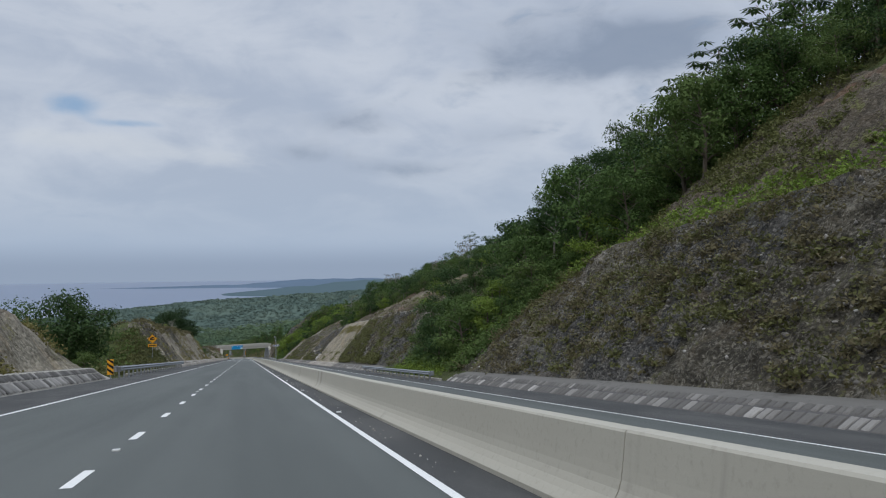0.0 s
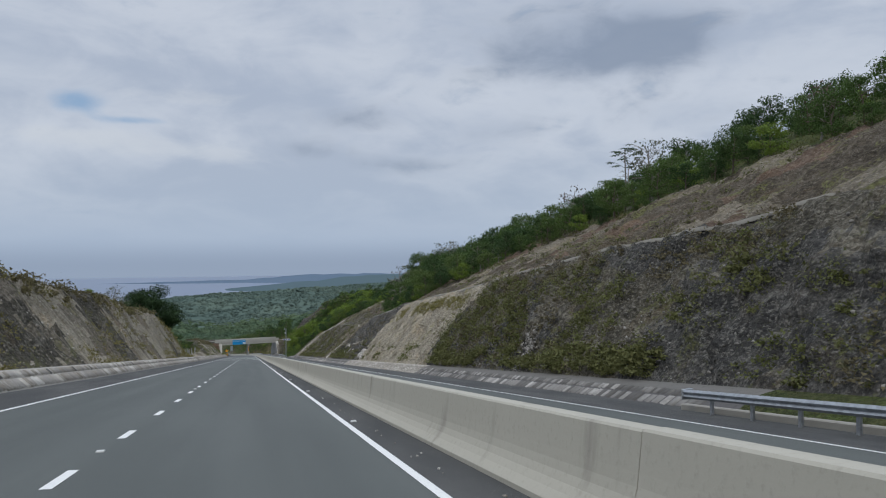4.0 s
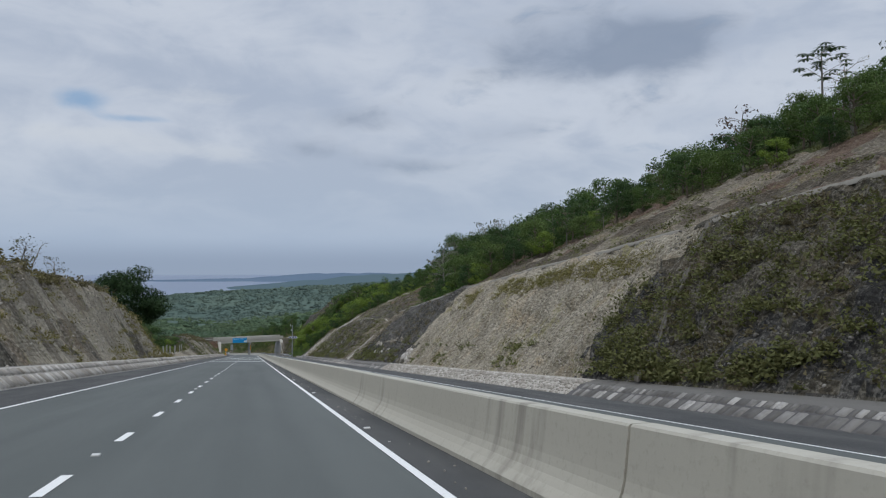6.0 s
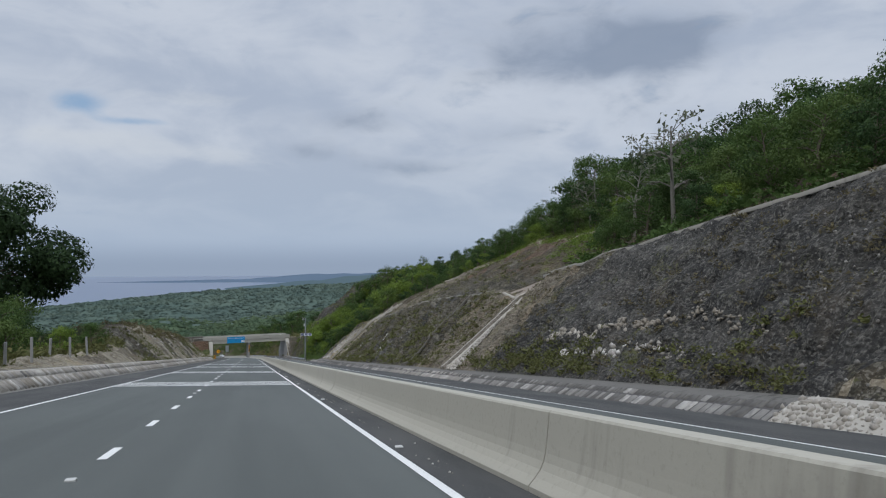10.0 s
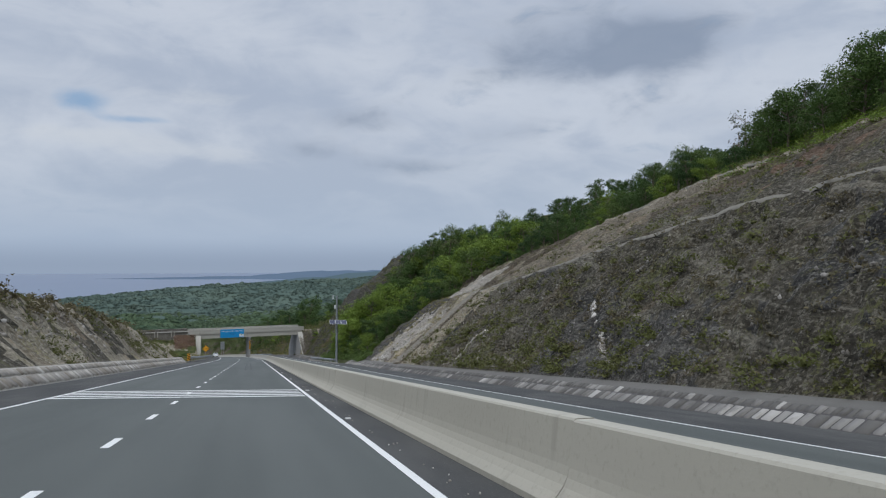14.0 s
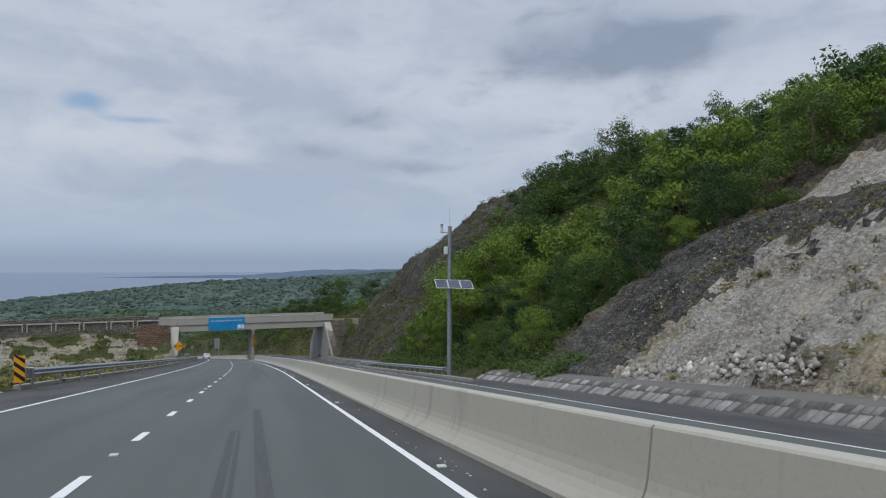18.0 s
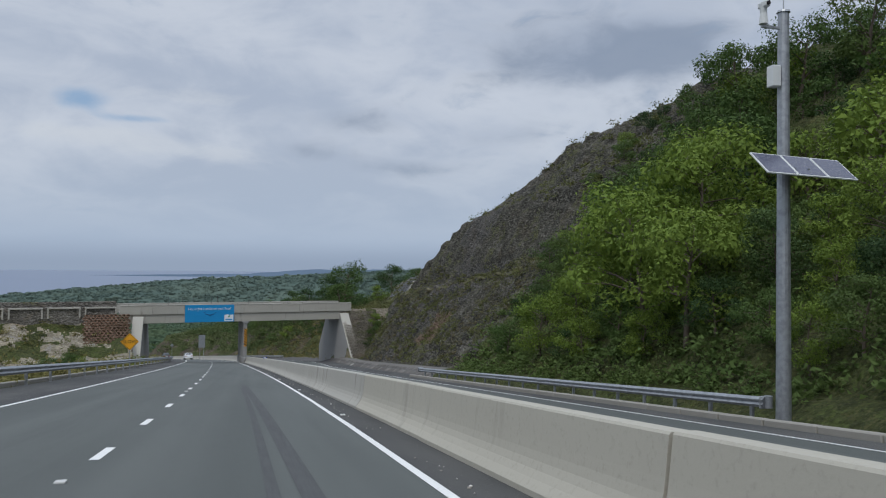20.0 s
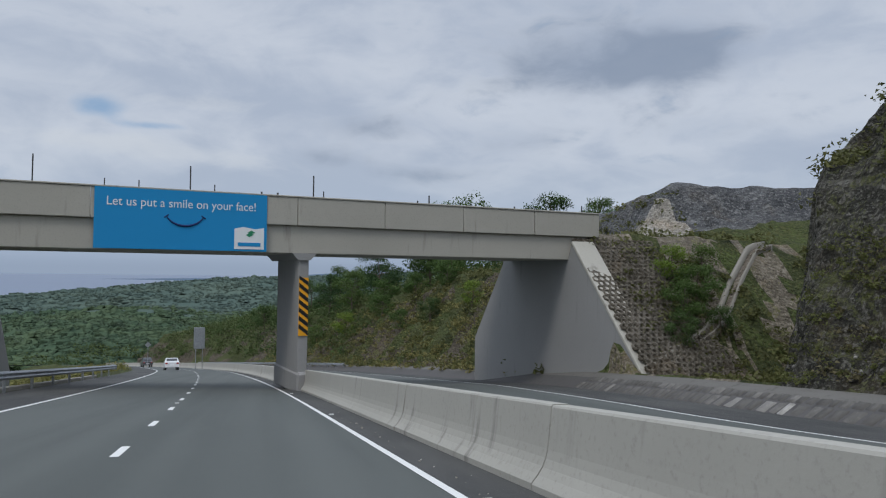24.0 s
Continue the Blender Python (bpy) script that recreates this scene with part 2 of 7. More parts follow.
SOIL = rocky("brown soil bank", (0.060, 0.049, 0.035), (0.108, 0.090, 0.066), (0.215, 0.188, 0.15), (0.098, 0.098, 0.040), 0.5)
CRAG = rocky("blue-grey crag limestone", (0.06, 0.062, 0.066), (0.13, 0.132, 0.135), (0.30, 0.30, 0.29), None, 0)
REDSOIL = rocky("red earth", (0.095, 0.064, 0.046), (0.155, 0.108, 0.078), (0.24, 0.20, 0.155), (0.095, 0.096, 0.038), 0.35)
GRASSY = rocky("grass and scrub ground", (0.040, 0.050, 0.020), (0.070, 0.082, 0.030), (0.13, 0.125, 0.055), (0.055, 0.070, 0.022), 0.8)


def asphalt():
    k = M("worn asphalt", 0.82, 0, 0.35)
    g = k.noise(90, 3, 0.7)
    patch = k.noise(0.35, 5, 0.6, (1, 0.12, 1))
    wheel = k.noise(1.1, 3, 0.5, (1, 0.02, 0))
    c = k.mix(k.step(k.math("ADD", k.math("MULTIPLY", patch, 0.5), k.math("MULTIPLY", wheel, 0.5)), 0.35, 0.65), (0.076, 0.084, 0.078), (0.102, 0.111, 0.103))
    c = k.mix(k.step(g, 0.62, 0.8), c, (0.20, 0.20, 0.19))
    k.bump(g, 0.006, 0.5)
    return k.done(c)


def shoulder_mat():
    k = M("dark gritty shoulder asphalt", 0.9, 0, 0.3)
    g = k.noise(45, 4, 0.75)
    p = k.noise(0.8, 5, 0.6, (1, 0.2, 1))
    c = k.mix(k.step(p, 0.35, 0.7), (0.052, 0.053, 0.052), (0.085, 0.084, 0.08))
    c = k.mix(k.step(g, 0.60, 0.72), c, (0.24, 0.235, 0.22))
    k.bump(g, 0.012, 0.6)
    return k.done(c)


def concrete(name, a, b, stain, amount=0.5, gap=0.0):
    k = M(name, 0.88, 0, 0.25)
    big = k.noise(0.22, 5, 0.6, distort=0.4)
    fine = k.noise(14, 5, 0.7)
    runs = k.noise(2.4, 4, 0.6, (1, 1, 0.10))
    c = k.mix(big, a, b)
    c = k.mix(k.math("MULTIPLY", k.step(k.math("ADD", k.math("MULTIPLY", runs, 0.55), k.math("MULTIPLY", big, 0.45)), 0.54, 0.70), amount), c, stain)
    c = k.mix(k.math("MULTIPLY", k.step(fine, 0.5, 0.75), 0.25), c, stain)
    k.bump(fine, 0.004, 0.5)
    return k.done(c)


ASPHALT, SHOULDER = asphalt(), shoulder_mat()
CONC_BARRIER = concrete("pale barrier concrete", (0.375, 0.356, 0.298), (0.45, 0.428, 0.36), (0.17, 0.156, 0.130), 0.6)
CONC_STAINED = concrete("streaked grey barrier concrete", (0.32, 0.311, 0.276), (0.45, 0.435, 0.385), (0.105, 0.10, 0.09), 0.95)
CONC_BRIDGE = concrete("bridge concrete", (0.36, 0.345, 0.30), (0.47, 0.45, 0.395), (0.17, 0.155, 0.13), 0.7)
CONC_GREY = concrete("grey pier concrete", (0.25, 0.25, 0.245), (0.33, 0.325, 0.315), (0.15, 0.15, 0.145), 0.5)
LEDGE = concrete("weathered ledge concrete", (0.11, 0.105, 0.095), (0.17, 0.162, 0.147), (0.06, 0.057, 0.05), 0.8)
CONC_DRAIN = concrete("drain concrete", (0.24, 0.23, 0.20), (0.33, 0.315, 0.28), (0.18, 0.165, 0.13), 0.6)


def paint(name, col, worn=0.35):
    k = M(name, 0.6, 0, 0.3)
    g = k.noise(30, 4, 0.7)
    c = k.mix(k.math("MULTIPLY", k.step(g, 0.52, 0.72), worn), col, (0.2, 0.2, 0.19))
    k.bump(g, 0.003, 0.3)
    return k.done(c)


WHITE_LINE = paint("white road paint", (0.74, 0.74, 0.71))
YELLOW = paint("sign yellow", (0.78, 0.36, 0.02), 0.05)
BLACK = paint("sign black", (0.015, 0.015, 0.015), 0.05)
BANNER_BLUE = paint("banner blue", (0.012, 0.26, 0.56), 0.03)
BANNER_WHITE = paint("banner white", (0.78, 0.80, 0.80), 0.03)
PLATE_BLUE = paint("navy plate blue", (0.015, 0.05, 0.30), 0.05)
INK = paint("dark banner ink", (0.01, 0.03, 0.12), 0.02)
LEAFGREEN = paint("emblem green", (0.03, 0.25, 0.12), 0.02)
REFLECT = paint("worn reflector", (0.50, 0.50, 0.48), 0.2)


def steel(name, col, rough):
    k = M(name, rough, 0.75, 0.5)
    n = k.noise(5, 5, 0.6)
    c = k.mix(k.step(n, 0.35, 0.7), col, tuple(x * 0.72 for x in col))
    k.bump(n, 0.002, 0.4)
    return k.done(c)


GALV = steel("galvanised steel", (0.40, 0.42, 0.44), 0.48)
DARKSTEEL = steel("dark steel", (0.10, 0.10, 0.10), 0.55)


def leafy(name, a, b, c2, trans=0.25):
    k = M(name, 0.72, 0, 0.10)
    r = k.island()
    o = k.info()
    n = k.noise(0.28, 4, 0.6)
    c = k.mix(r, a, b)
    c = k.mix(k.math("MULTIPLY", k.step(k.math("ADD", k.math("MULTIPLY", n, 0.6), k.math("MULTIPLY", o, 0.4)), 0.40, 0.75), 0.65), c, c2)
    k.b.inputs["Subsurface Weight"].default_value = 0.0
    m = k.done(c)
    t = k.t
    tr = t.nodes.new("ShaderNodeBsdfTranslucent")
    t.links.new(c, tr.inputs[0])
    mx = t.nodes.new("ShaderNodeMixShader")
    mx.inputs[0].default_value = trans
    t.links.new(k.b.outputs[0], mx.inputs[1])
    t.links.new(tr.outputs[0], mx.inputs[2])
    t.links.new(mx.outputs[0], t.nodes["Material Output"].inputs[0])
    return m


LEAF = leafy("broad leaves", (0.048, 0.086, 0.024), (0.088, 0.142, 0.042), (0.120, 0.164, 0.050))
LEAF_DARK = leafy("dark glossy leaves", (0.030, 0.058, 0.024), (0.056, 0.098, 0.034), (0.078, 0.120, 0.038))
LEAF_DEEP = leafy("deep green leaves", (0.020, 0.038, 0.016), (0.040, 0.070, 0.026), (0.054, 0.086, 0.030))
LEAF_LIGHT = leafy("bright young leaves", (0.11, 0.17, 0.032), (0.18, 0.25, 0.045), (0.15, 0.21, 0.04))
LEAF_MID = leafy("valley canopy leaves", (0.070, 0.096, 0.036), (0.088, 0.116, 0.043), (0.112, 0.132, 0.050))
# air haze put into the leaf colour: paler and bluer than the near crowns
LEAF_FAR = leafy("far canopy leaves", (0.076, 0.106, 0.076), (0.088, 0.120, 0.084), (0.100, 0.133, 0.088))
LEAF_OLIVE = leafy("olive scrub leaves", (0.085, 0.092, 0.036), (0.15, 0.15, 0.06), (0.12, 0.135, 0.042))
LEAF_DRY = leafy("dry grass blades", (0.15, 0.138, 0.052), (0.24, 0.21, 0.085), (0.15, 0.16, 0.048))
LEAF_BROWN = leafy("withered brown brush", (0.095, 0.082, 0.046), (0.165, 0.142, 0.080), (0.125, 0.115, 0.052))
LEAF_GREY = leafy("pale silvery leaves", (0.11, 0.125, 0.085), (0.17, 0.18, 0.13), (0.12, 0.13, 0.08))
LEAF_RUSSET = leafy("russet blossom leaves", (0.10, 0.075, 0.065), (0.16, 0.115, 0.10), (0.10, 0.085, 0.06))


def bark(name, a, b):
    k = M(name, 0.9, 0, 0.2)
    n = k.noise(6, 5, 0.65, (1, 1, 0.25))
    k.bump(n, 0.02, 0.6)
    return k.done(k.mix(n, a, b))


BARK = bark("brown bark", (0.07, 0.055, 0.042), (0.17, 0.14, 0.11))
BARK_PALE = bark("pale grey bark", (0.13, 0.12, 0.105), (0.26, 0.245, 0.215))


def forest(name, a, b, c2, depth):
    k = M(name, 1.0, 0, 0.0)
    n1 = k.noise(0.012, 5, 0.6)
    n2 = k.noise(0.07, 5, 0.65)
    r = k.island()
    c = k.mix(k.step(n2, 0.3, 0.7), a, b)
    c = k.mix(k.math("MULTIPLY", k.step(n1, 0.42, 0.62), 0.7), c, c2)
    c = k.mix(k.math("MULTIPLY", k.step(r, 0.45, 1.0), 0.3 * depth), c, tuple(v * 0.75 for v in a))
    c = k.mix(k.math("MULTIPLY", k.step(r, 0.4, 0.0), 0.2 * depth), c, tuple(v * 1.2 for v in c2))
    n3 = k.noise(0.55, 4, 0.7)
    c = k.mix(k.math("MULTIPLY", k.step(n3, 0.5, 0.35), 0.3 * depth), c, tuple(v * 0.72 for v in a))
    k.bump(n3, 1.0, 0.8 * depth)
    return k.done(c)


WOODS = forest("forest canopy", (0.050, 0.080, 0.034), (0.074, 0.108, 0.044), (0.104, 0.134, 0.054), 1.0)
# distance haze mixed into these two: bluer, paler and flatter the farther off
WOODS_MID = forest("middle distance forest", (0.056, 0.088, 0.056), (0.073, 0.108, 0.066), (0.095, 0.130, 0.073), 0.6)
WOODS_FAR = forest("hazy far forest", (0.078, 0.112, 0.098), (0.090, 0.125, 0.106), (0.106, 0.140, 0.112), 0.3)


# ---- mesh helpers ----
def link_mesh(name, verts, faces, mats, idx=None, smooth=False, parent=None):
    me = bpy.data.meshes.new(name)
    verts = np.asarray(verts, dtype=np.float32)
    if isinstance(faces, np.ndarray):
        n, k = faces.shape
        me.vertices.add(len(verts))
        me.vertices.foreach_set("co", verts.ravel())
        me.loops.add(n * k)
        me.loops.foreach_set("vertex_index", faces.ravel().astype(np.int32))
        me.polygons.add(n)
        me.polygons.foreach_set("loop_start", np.arange(0, n * k, k, dtype=np.int32))
        me.polygons.foreach_set("loop_total", np.full(n, k, dtype=np.int32))
        me.update(calc_edges=True)
    else:
        me.from_pydata([tuple(map(float, p)) for p in verts], [], faces)
    for m in (mats if isinstance(mats, (list, tuple)) else [mats]):
        me.materials.append(m)
    if idx is not None:
        me.polygons.foreach_set("material_index", np.asarray(idx, dtype=np.int32))
    if smooth:
        me.polygons.foreach_set("use_smooth", np.ones(len(me.polygons), dtype=bool))
    ob = new(name, me)
    if parent is not None:
        ob.parent = parent
    return ob


def part(name, bm, material, parent, label=""):
    me = bpy.data.meshes.new(name)
    bm.to_mesh(me)
    bm.free()
    me.materials.append(material)
    ob = new(name, me)
    ob.parent = parent
    return tagged(ob, label) if label else ob


def thing(name, m, label, category, group="", kind=""):
    e = new(name)
    e.matrix_basis = m
    e.empty_display_size = 0.3
    return tagged(e, label, category, group, kind)


def bm_box(sx, sy, sz, at=(0, 0, 0), bevel=0.0, turn=None):
    bm = bmesh.new()
    bmesh.ops.create_cube(bm, size=1.0)
    bmesh.ops.scale(bm, vec=(sx, sy, sz), verts=bm.verts)
    if bevel:
        bmesh.ops.bevel(bm, geom=list(bm.edges), offset=bevel, segments=1, affect="EDGES")
    if turn:
        bmesh.ops.transform(bm, matrix=turn, verts=bm.verts)
    bmesh.ops.translate(bm, vec=at, verts=bm.verts)
    return bm


def bm_cyl(r1, r2, h, at=(0, 0, 0), seg=12, turn=None):
    bm = bmesh.new()
    bmesh.ops.create_cone(bm, cap_ends=True, segments=seg, radius1=r1, radius2=r2, depth=h)
    bmesh.ops.translate(bm, vec=(0, 0, h / 2), verts=bm.verts)
    if turn:
        bmesh.ops.transform(bm, matrix=turn, verts=bm.verts)
    bmesh.ops.translate(bm, vec=at, verts=bm.verts)
    return bm


def bm_join(*bms):
    out = bmesh.new()
    for b in bms:
        me = bpy.data.meshes.new("tmp")
        b.to_mesh(me)
        b.free()
        out.from_mesh(me)
        bpy.data.meshes.remove(me)
    return out


def bm_poly(pts, depth):
    """An outline in x, z pushed along y."""
    bm = bmesh.new()
    f = bm.faces.new([bm.verts.new((x, 0, z)) for x, z in pts])
    r = bmesh.ops.extrude_face_region(bm, geom=[f])
    bmesh.ops.translate(bm, vec=(0, depth, 0), verts=[v for v in r["geom"] if isinstance(v, bmesh.types.BMVert)])
    bmesh.ops.recalc_face_normals(bm, faces=bm.faces)
    return bm


# ---- plan of the road ----
CROSS = -0.0327                   # fall of the carriageway towards the median
U_RIGHT, LANE = 1.83, 3.65
MEDIAN = 2.92


BEND_Y = np.arange(-100.0, 1000.0, 2.0)
_raw = np.interp(BEND_Y, [-100, 384, 399, 418, 441, 460, 470, 480, 497, 519, 540, 585, 640, 720, 1000], [0, 0, -0.24, -0.72, -1.5, -2.27, -2.65, -3.1, -4.15, -5.95, -8.3, -17.0, -33.0, -68.0, -240.0])
_pad = np.concatenate([np.zeros(9), _raw, _raw[-1] + (_raw[-1] - _raw[-2]) * np.arange(1, 10)])
BEND_X = np.convolve(_pad, np.hanning(21)[1:-1] / np.hanning(21)[1:-1].sum(), "valid")


def bend(y):
    return np.interp(np.asarray(y, dtype=float), BEND_Y, BEND_X)


def rise(y):
    """The opposite carriageway climbs towards the level of this one before the bridge."""
    return np.interp(np.asarray(y, dtype=float), [250, 330, 385, 403, 423, 444, 466, 474, 484, 700], [0.13, 0.18, 0.40, 0.43, 0.48, 0.57, 0.76, 0.98, 1.15, 1.15])


def surf(u, y=0.0):
    """Height of the carriageways above the grade line, across the section."""
    u = np.asarray(u, dtype=float)
    return np.where(u < MEDIAN + 0.1, CROSS * u, -1.0 - 0.033 * (u - 3.4) + rise(y))


def at_road(u, y, h=0.0):
    return float(u + bend(y)), float(y), float(-SLOPE * y + surf(u, y) + h)


def yaw_at(y):
    return math.degrees(math.atan(float(bend(y - 2) - bend(y + 2)) / 4))


def strip(name, us, ys, mats, lift=0.0, hs=None, parent=None, idx=None):
    """A ribbon with the given offsets across, along the road."""
    us, ys = np.asarray(us, float), np.asarray(ys, float)
    U, Y = np.meshgrid(us, ys)
    Z = -SLOPE * Y + (surf(U, Y) if hs is None else np.broadcast_to(hs, U.shape)) + lift
    return grid_mesh(name, U + bend(Y), Y, Z, mats, parent=parent, idx=idx)


def grid_mesh(name, X, Y, Z, mats, idx=None, smooth=False, parent=None):
    r, c = X.shape
    v = np.stack([X, Y, Z], -1).reshape(-1, 3)
    i = np.arange(r * c).reshape(r, c)
    f = np.stack([i[:-1, :-1], i[:-1, 1:], i[1:, 1:], i[1:, :-1]], -1).reshape(-1, 4)
    return link_mesh(name, v, f, mats, idx, smooth, parent)


def vnoise(x, y, seed=0):
    """Smooth value noise on arrays, about -1 to 1."""
    xi, yi = np.floor(x).astype(np.int64), np.floor(y).astype(np.int64)
    fx, fy = x - xi, y - yi
    fx, fy = fx * fx * (3 - 2 * fx), fy * fy * (3 - 2 * fy)

    def h(a, b):
        n = (a * 374761393 + b * 668265263 + seed * 1442695041) & 0x7FFFFFFF
        n = ((n ^ (n >> 13)) * 1274126177) & 0x7FFFFFFF
        n = n ^ (n >> 16)
        return (n % 65536) / 32768.0 - 1.0
    return (h(xi, yi) * (1 - fx) + h(xi + 1, yi) * fx) * (1 - fy) + (h(xi, yi + 1) * (1 - fx) + h(xi + 1, yi + 1) * fx) * fy


def fbm(x, y, octaves=4, seed=0, gain=0.5):
    s, a = 0.0, 1.0
    for o in range(octaves):
        s = s + a * vnoise(x * 2 ** o, y * 2 ** o, seed + o)
        a *= gain
    return s


def ease(v, lo, hi):
    t = np.clip((v - lo) / (hi - lo), 0, 1)
    return t * t * (3 - 2 * t)


# ---- the cutting on the right: stations along the road ----
ST_Y = np.array([-60, 0, 48, 60, 72, 84, 92, 120, 145, 197, 243, 246, 252, 257, 290, 340, 366, 384, 418, 430, 452, 466, 474, 479, 486, 500, 540, 600])
B1_U = np.array([26, 25.5, 24.6, 27, 30, 25.2, 24.3, 23.6, 23.4, 25.2, 26.0, 25.6, 25.6, 25.5, 25.5, 25.8, 27, 30, 29, 25.0, 24.2, 23.4, 22.8, 22.4, 24, 24, 25, 26])
B1_H = np.array([9, 8.3, 8.0, 7.2, 7.0, 6.6, 6.8, 7.6, 7.5, 8.3, 7.9, 5.9, 6.0, 7.2, 8.5, 7.6, 8.4, 8.2, 8.6, 8.8, 8.9, 8.9, 8.8, 7.8, 7.6, 8.6, 9.5, 9])
B2_U = np.array([40, 40, 41, 42, 42, 42, 40, 40, 41, 43, 40, 39, 39, 40, 44, 42, 36, 37, 35, 31.2, 29.9, 29.0, 27.4, 26, 34, 36, 38, 38])
B2_H = np.array([20.5, 20.5, 19.2, 16.5, 15.2, 14.6, 14.5, 15.0, 15.2, 16.0, 14.0, 12.6, 12.8, 14.4, 17.2, 15.9, 13.0, 13.4, 15.8, 17.0, 17.5, 17.0, 14.0, 9, 8.5, 11, 13, 12])
HILL = np.array([0.56, 0.56, 0.52, 0.46, 0.44, 0.44, 0.44, 0.43, 0.42, 0.42, 0.42, 0.42, 0.42, 0.42, 0.42, 0.37, 0.38, 0.50, 0.64, 0.86, 0.93, 0.68, 0.25, 0.1, 0.05, 0.2, 0.2, 0.15])
CREST = np.array([90, 90, 90, 90, 90, 90, 90, 90, 90, 95, 95, 95, 95, 95, 95, 95, 90, 70, 50, 43, 38, 34, 29, 27, 60, 60, 60, 60])


def graded(u, y):
    """1 on rough rock, falling to 0 where the face is trimmed for the two large chutes."""
    a = y - (245.6 + 2.8 * (u - 16.7) / 9.5)
    b = y - (345.9 - 4.7 * (u - 16.9) / 9.1)
    near = np.maximum(ease(a, -4.6, -3.2) * ease(a, 2.8, 1.4), ease(b, -3.8, -2.4) * ease(b, 2.4, 1.0))
    return 1 - near * ease(u, 28.5, 27.0)


def right_h(u, y, rough=True):
    """Ground of the right side above the grade line, at u metres across."""
    b1u, b1h, b2u, b2h, s3, cr = (np.interp(y, ST_Y, a) for a in (B1_U, B1_H, B2_U, B2_H, HILL, CREST))
    pad = ease(y, 245.5, 248) * ease(y, 262, 258.5)
    wide = np.where(y > 425, 1.4, 2.2) + 6.6 * pad
    lie = 0.05 + 0.30 * pad                               # fall of the bench towards the road
    toe = rise(y)
    h = toe + np.where(u < 15.6, -1.42, -1.42 + 0.58 * np.clip((u - 15.5) / 0.95, 0, 1))
    h = np.where(u > 16.45, toe - 0.84 + 0.10 * np.clip((u - 16.45) / 0.7, 0, 1), h)
    t = np.clip((u - 17.15) / np.maximum(b1u - 17.15, 1), 0, 1)
    h = np.where(u > 17.15, toe - 0.74 + (b1h + 0.74 - toe) * t, h)
    h = np.where(u > b1u, b1h + lie * (u - b1u), h)
    t2 = np.clip((u - b1u - wide) / np.maximum(b2u - b1u - wide, 1), 0, 1)
    h = np.where(u > b1u + wide, b1h + lie * wide + (b2h - b1h - lie * wide) * t2, h)
    h = np.where(u > b2u, b2h + np.where(y > 425, 0.25, s3) * np.minimum(u - b2u, 1.3), h)
    h = np.where(u > b2u + 1.3, b2h + 1.3 * np.where(y > 425, 0.25, s3) + s3 * (np.minimum(u, cr) - b2u - 1.3) + 0.05 * (u - np.minimum(u, cr)), h)
    # fill behind the bridge's wing wall, rising away from the camera
    ramp = -0.3 + 1.18 * np.clip(y - 479.2 - 0.23 * (u - 17.5), 0, 6.8) + 0.05 * np.clip(u - 17.2, 0, 8)
    end = 469.5 + 0.95 * np.clip(u - 17.2, 0, 10)         # the spur's end face stands askew
    fill = ease(u, 17.2, 17.8) * ease(y, end, end + 1.6) * ease(y, 502, 490)
    h = h + fill * (ramp - h)
    # outcrop beyond the bridge
    crag = ease(y, 500.5, 502.5) * ease(y, 524, 514) * ease(u, 30.5, 32.0) * ease(u, 53, 48)
    h = h + crag * (11.4 + 3.4 * ease(u, 31.5, 35) + 0.35 * vnoise(u * 0.5, y * 0.5, 17) - h)
    if rough:
        face = ease(u, 17.1, 18.2) * (1 - 0.95 * pad * ease(u, b1u - 0.6, b1u) * ease(u, b1u + 10, b1u + 8.5)) * (1 - 0.7 * (y < 425) * np.exp(-((u - b1u) / 0.7) ** 2)) * (1 - 0.8 * fill) * (1 - 0.6 * crag)
        face = face * (0.06 + 0.94 * graded(u, y))
        big = fbm(y * 0.11, h * 0.16 + u * 0.05, 3, 3)
        ribs = np.abs(vnoise(y * 0.42 + h * 0.22, h * 0.10 + 9, 11))
        fine = fbm(y * 0.75, h * 0.8 + u * 0.3, 3, 7)
        steep = np.where(y > 425, 1.25, np.where((y > 147) & (y < 195), 0.55, 1.0))
        crack = np.abs(vnoise(y * 1.3 + 5, h * 1.1 + u * 0.6, 19)) + 0.6 * np.abs(vnoise(y * 2.6, h * 2.3 + u, 23))
        h = h + face * (0.42 * big + 0.38 * (0.35 - ribs) * steep + 0.26 * fine * steep + 0.34 * (0.5 - crack) * steep)
    return h


